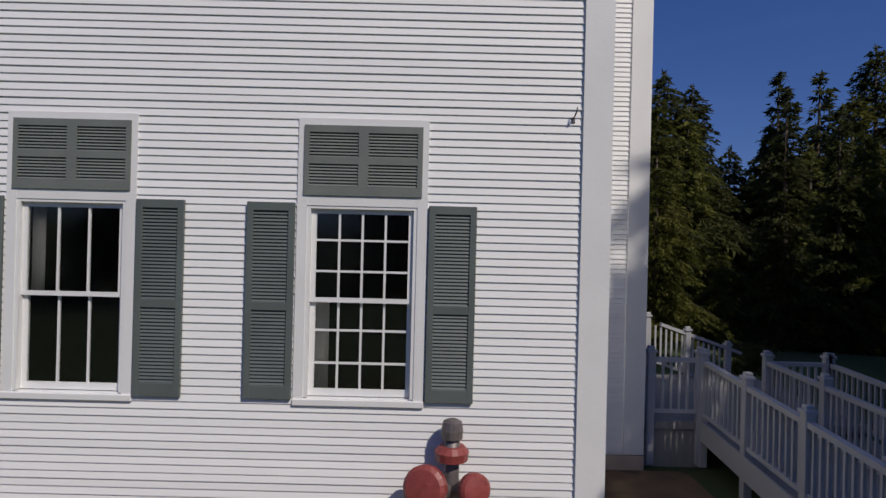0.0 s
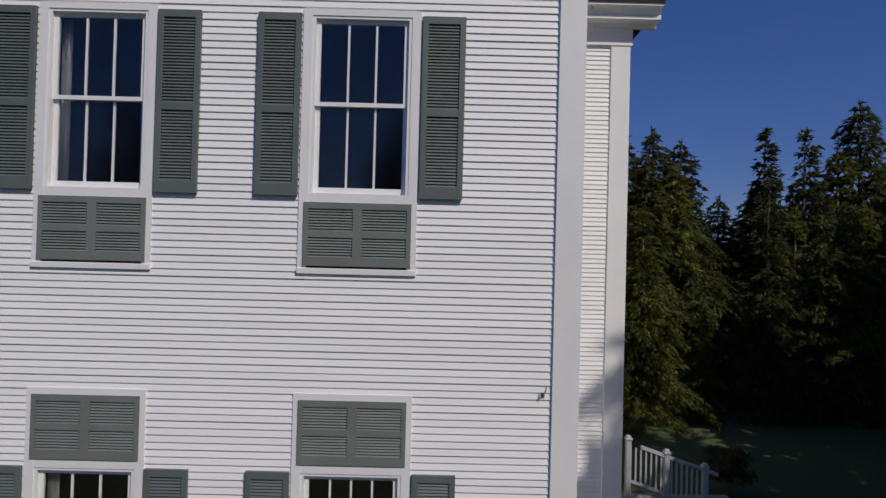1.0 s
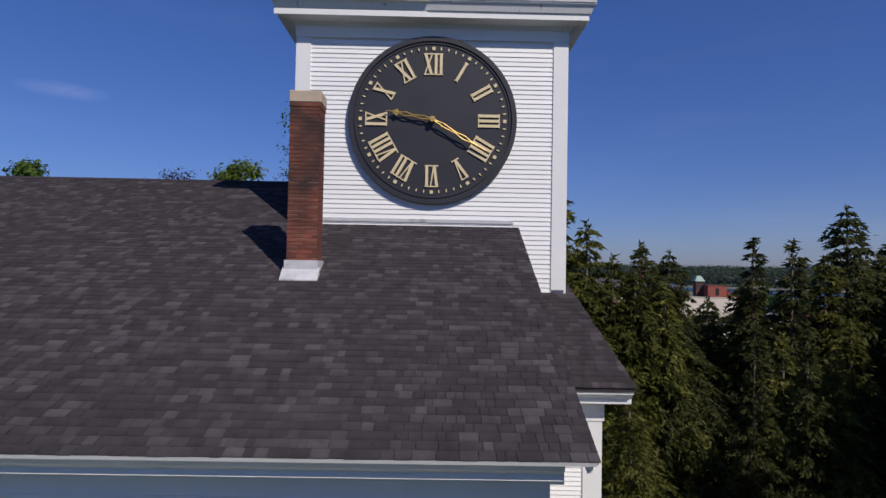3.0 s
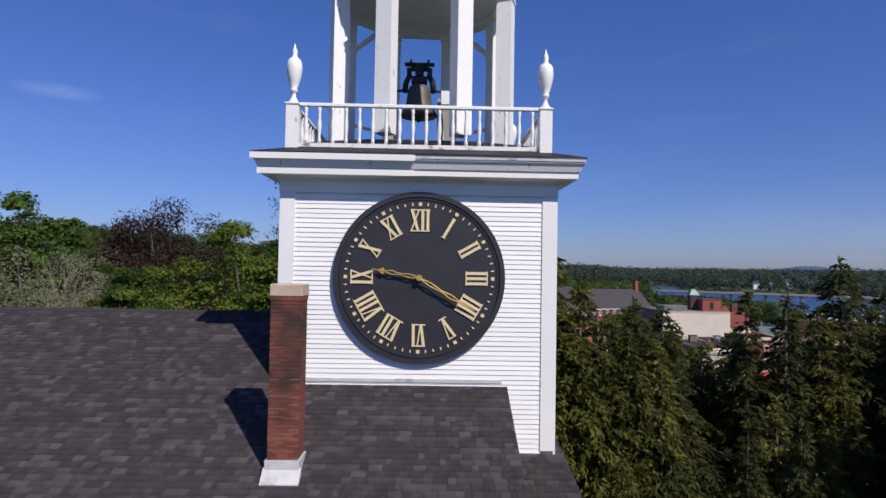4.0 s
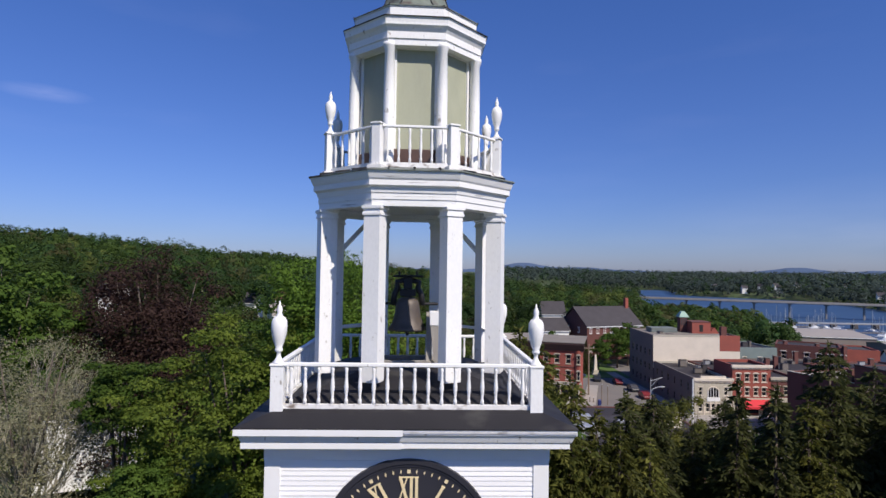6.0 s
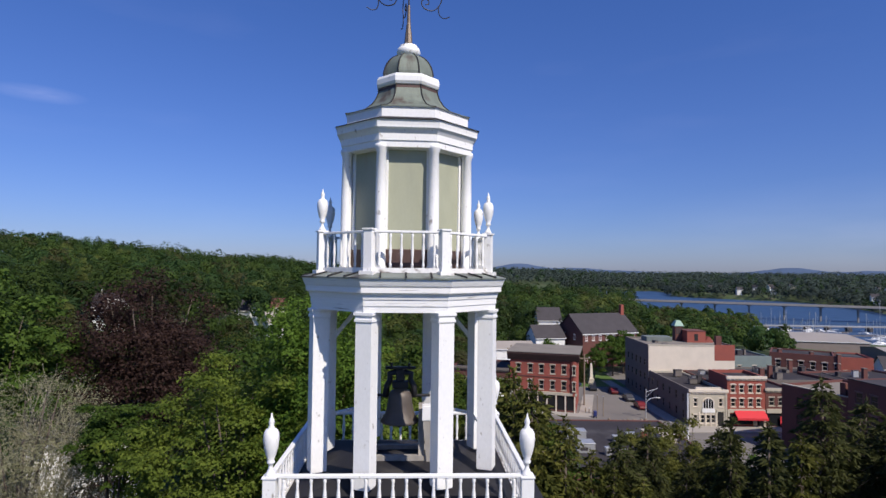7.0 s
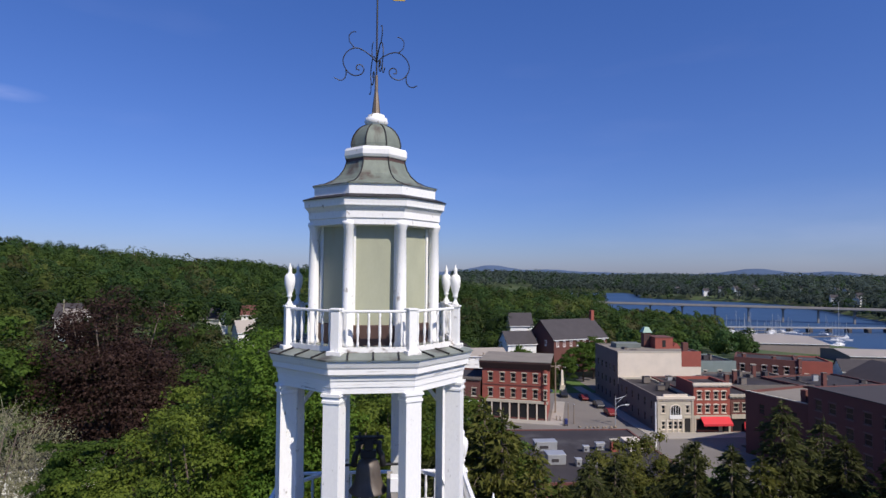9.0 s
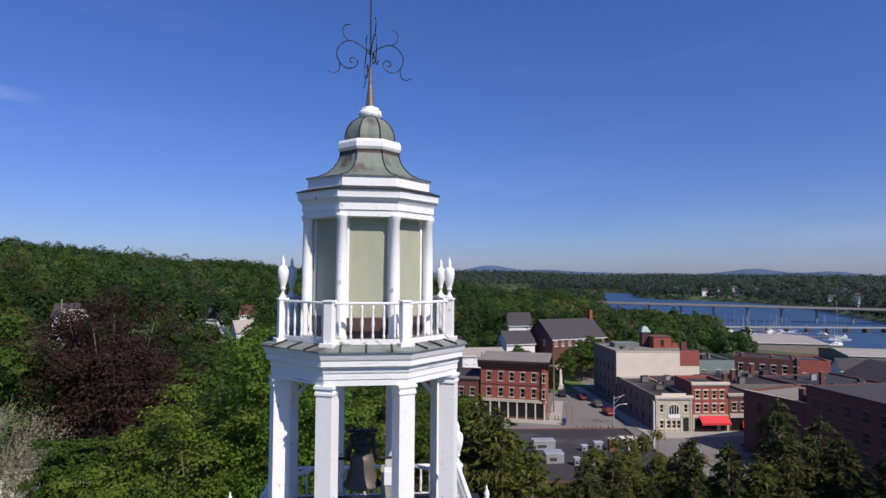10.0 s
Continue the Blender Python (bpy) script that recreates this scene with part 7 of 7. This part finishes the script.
boat(258, 315, 40, 18, 26, "large white sailboat with a very tall mast")
rb = random.Random(9)
for i in range(34):
    boat(226 + 70 * rb.random(), 330 + 62 * rb.random(), rb.uniform(0, 360), rb.uniform(8, 12), rb.uniform(9, 16) if i % 5 else 0, "white moored boat in the harbour")
for i in range(3):
    dk = part("pontoon", boxes((224, 300 - 10 * i, 360 + 20 * i, 362.4 + 20 * i, -16.3, -15.5)), M_GREYW)
    tagged(dk, "floating grey timber pontoon", "pontoon")
for x, y, a in FAR_HOUSES:
    gable_house("white_house", "white house on the far shore", x, y, a, 9, 8, 7.5, 3.8, M_WHITEH, M_SLATE, float(land_z(x, y)) + 1, windows=False)

# ---- entrance ramp ----
M_PLANK = material("grey_ramp_boards", (0.25, 0.24, 0.23), 0.8, scale=2, vary=0.15, bump=0.2)


def rail_run(name, label, a, b, bays):
    """White railing from a to b (feet of the posts), with square balusters."""
    a, b = Vector(a), Vector(b)
    t = thing(name, label, "railing", a, "ramp railings")
    d = b - a
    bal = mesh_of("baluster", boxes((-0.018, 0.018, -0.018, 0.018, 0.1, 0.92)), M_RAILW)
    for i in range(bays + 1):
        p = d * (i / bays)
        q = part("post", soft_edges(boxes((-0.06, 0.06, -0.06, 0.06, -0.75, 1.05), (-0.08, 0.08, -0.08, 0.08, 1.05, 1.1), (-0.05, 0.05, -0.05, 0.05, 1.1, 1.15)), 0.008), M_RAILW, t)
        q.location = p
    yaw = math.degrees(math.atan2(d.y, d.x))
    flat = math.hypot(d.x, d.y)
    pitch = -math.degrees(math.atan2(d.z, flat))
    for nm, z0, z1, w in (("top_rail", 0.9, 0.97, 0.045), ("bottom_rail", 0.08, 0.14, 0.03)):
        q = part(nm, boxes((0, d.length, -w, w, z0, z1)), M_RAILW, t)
        q.matrix_basis = pose(0, 0, 0, 0, pitch, yaw)
    n = int(d.length / 0.125)
    for i in range(n):
        p = d * ((i + 0.5) / n)
        shared("baluster", bal, t, pose(*p, 0, 0, yaw))
    return t


rail_run("ramp_railing", "white vinyl railing along the entrance ramp", (4.25, 9.4, 0.78), (4.35, 4.2, 0.34), 4)
rail_run("ramp_railing", "white vinyl railing on the far side of the ramp", (5.8, 10.35, 0.62), (5.9, 4.2, 0.3), 4)
rail_run("ramp_railing", "white vinyl railing of the lower ramp", (6.95, 10.4, 0.6), (7.1, 4.2, 0.2), 4)
rail_run("ramp_railing", "white vinyl railing of the entrance landing", (3.4, 9.42, 0.8), (4.2, 9.42, 0.8), 1)
rail_run("ramp_railing", "white vinyl railing across the landing", (5.85, 10.4, 0.6), (6.9, 10.4, 0.6), 1)
rail_run("ramp_railing", "white vinyl railing of the front steps", (4.6, 13.0, 1.0), (6.4, 13.0, 0.4), 2)
ramp = thing("entrance_ramp", "grey boarded entrance ramp with white side boards", "ramp", (0, 0, 0))
part("ramp_deck", prism(bmesh.new(), [(9.4, 0.66), (9.4, 0.74), (4.2, 0.3), (4.2, 0.22)], "x", 4.3, 5.8), M_PLANK, ramp)
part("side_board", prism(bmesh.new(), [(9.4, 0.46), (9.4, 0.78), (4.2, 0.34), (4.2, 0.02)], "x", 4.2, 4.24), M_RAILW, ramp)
part("landing", boxes((3.3, 7.0, 9.4, 13.2, 0.62, 0.74)), M_PLANK, ramp)
part("landing_skirt", boxes((3.3, 4.25, 9.44, 9.48, 0.0, 0.6)), M_OLDWOOD, ramp, "dark skirting boards under the landing")
part("lower_deck", prism(bmesh.new(), [(10.4, 0.5), (10.4, 0.58), (4.2, 0.2), (4.2, 0.12)], "x", 5.95, 7.0), M_PLANK, ramp)

# ---- fire service inlet on the wall ----
inlet = thing("fire_inlet", "grey iron fire service inlet with three red caps on the wall", "pipe fitting", (0.13, 5.56, 0.0))
part("stem", tube(bmesh.new(), [(0, 0.16, 0.9), (0, 0.02, 0.95), (0, 0.0, 1.2), (0, 0.0, 1.66)], 0.075, 14), M_PIPE, inlet, smooth=True)
part("stem_cap", loft(bmesh.new(), [(0.1, 1.62), (0.105, 1.7), (0.09, 1.78), (0.05, 1.8)], 14), M_PIPE, inlet)
part("collar", loft(bmesh.new(), [(0.10, 1.4), (0.155, 1.42), (0.165, 1.5), (0.12, 1.55)], 16), M_REDCAP, inlet, "faded red collar")
for sx, r in ((-1, 0.21), (1, 0.15)):
    q = part("outlet", tube(bmesh.new(), [(0, 0, 1.12), (sx * 0.12, -0.08, 1.16), (sx * 0.19, -0.14, 1.2)], 0.08, 12), M_PIPE, inlet, smooth=True)
    q = part("cap", loft(bmesh.new(), [(r * 0.9, -0.02), (r, 0.0), (r, 0.07), (r * 0.82, 0.1), (r * 0.3, 0.11)], 20), M_REDCAP, inlet, "red metal cap")
    q.matrix_basis = pose(sx * 0.2 + (-0.03 if sx < 0 else 0.0), -0.15, 1.2, 78, 0, sx * 20)

# mulched planting beds along the foot of the walls
M_MULCH = material("brown_bark_mulch", (0.15, 0.095, 0.05), 0.95, scale=3, vary=0.3, grain=40, bump=0.8, stain=(0.07, 0.045, 0.03), amount=0.35)
bed = part("planting_bed", boxes((WEST, 3.9, 3.6, 5.74, -0.1, 0.03), (1.66, 3.9, 5.74, 9.16, -0.1, 0.03)), M_MULCH)
tagged(bed, "brown bark mulch bed along the foot of the wall", "planting bed")

# ---- clapboards and bricks ----
clapboards(side_wall, wall_spans, 0.22, 9.84, WALL_Y, LAP)
clapboards(front, lambda z: [(CX - HALF + 0.27, CX + HALF - 0.27)], 11.4, 17.14, T_Y, 0.0985)
brick_cache = {}
BW = (HX1 - HX0) / 0.56
z, k = 12.3, 0
while z < 15.1:
    for x0, x1 in ([(0, 0.182), (0.189, 0.371), (0.378, 0.56)] if k % 2 else [(0, 0.088), (0.095, 0.276), (0.283, 0.465), (0.472, 0.56)]):
        w = round(x1 - x0, 3)
        if w not in brick_cache:
            brick_cache[w] = mesh_of("brick", boxes((0, w, 0, 0.05, 0, 0.058)), M_BRICK)
        shared("brick", brick_cache[w], chimney, pose(HX0 + x0 * BW, HY0 + random.uniform(-0.003, 0.002), z) @ Matrix.Diagonal((BW, 1, 0.8 if z < 14.0 and random.random() < 0.3 else 1, 1)))
    z += 0.0675
    k += 1
side_bricks = bmesh.new()
z, k = 12.0, 0
while z < 15.1:
    for y0, y1 in ([(0.06, 0.25), (0.257, 0.45)] if k % 2 else [(0.06, 0.15), (0.157, 0.35), (0.357, 0.45)]):
        box(side_bricks, HX0, HX0 + 0.05, HY0 + y0, HY0 + y1, z, z + 0.058)
        box(side_bricks, HX1 - 0.05, HX1, HY0 + y0, HY0 + y1, z, z + 0.058)
    box(side_bricks, HX0 + 0.06, HX1 - 0.06, HY1 - 0.03, HY1, z, z + 0.058)
    z += 0.0675
    k += 1
tagged(part("side_bricks", side_bricks, M_BRICK, chimney), kind="stuff")
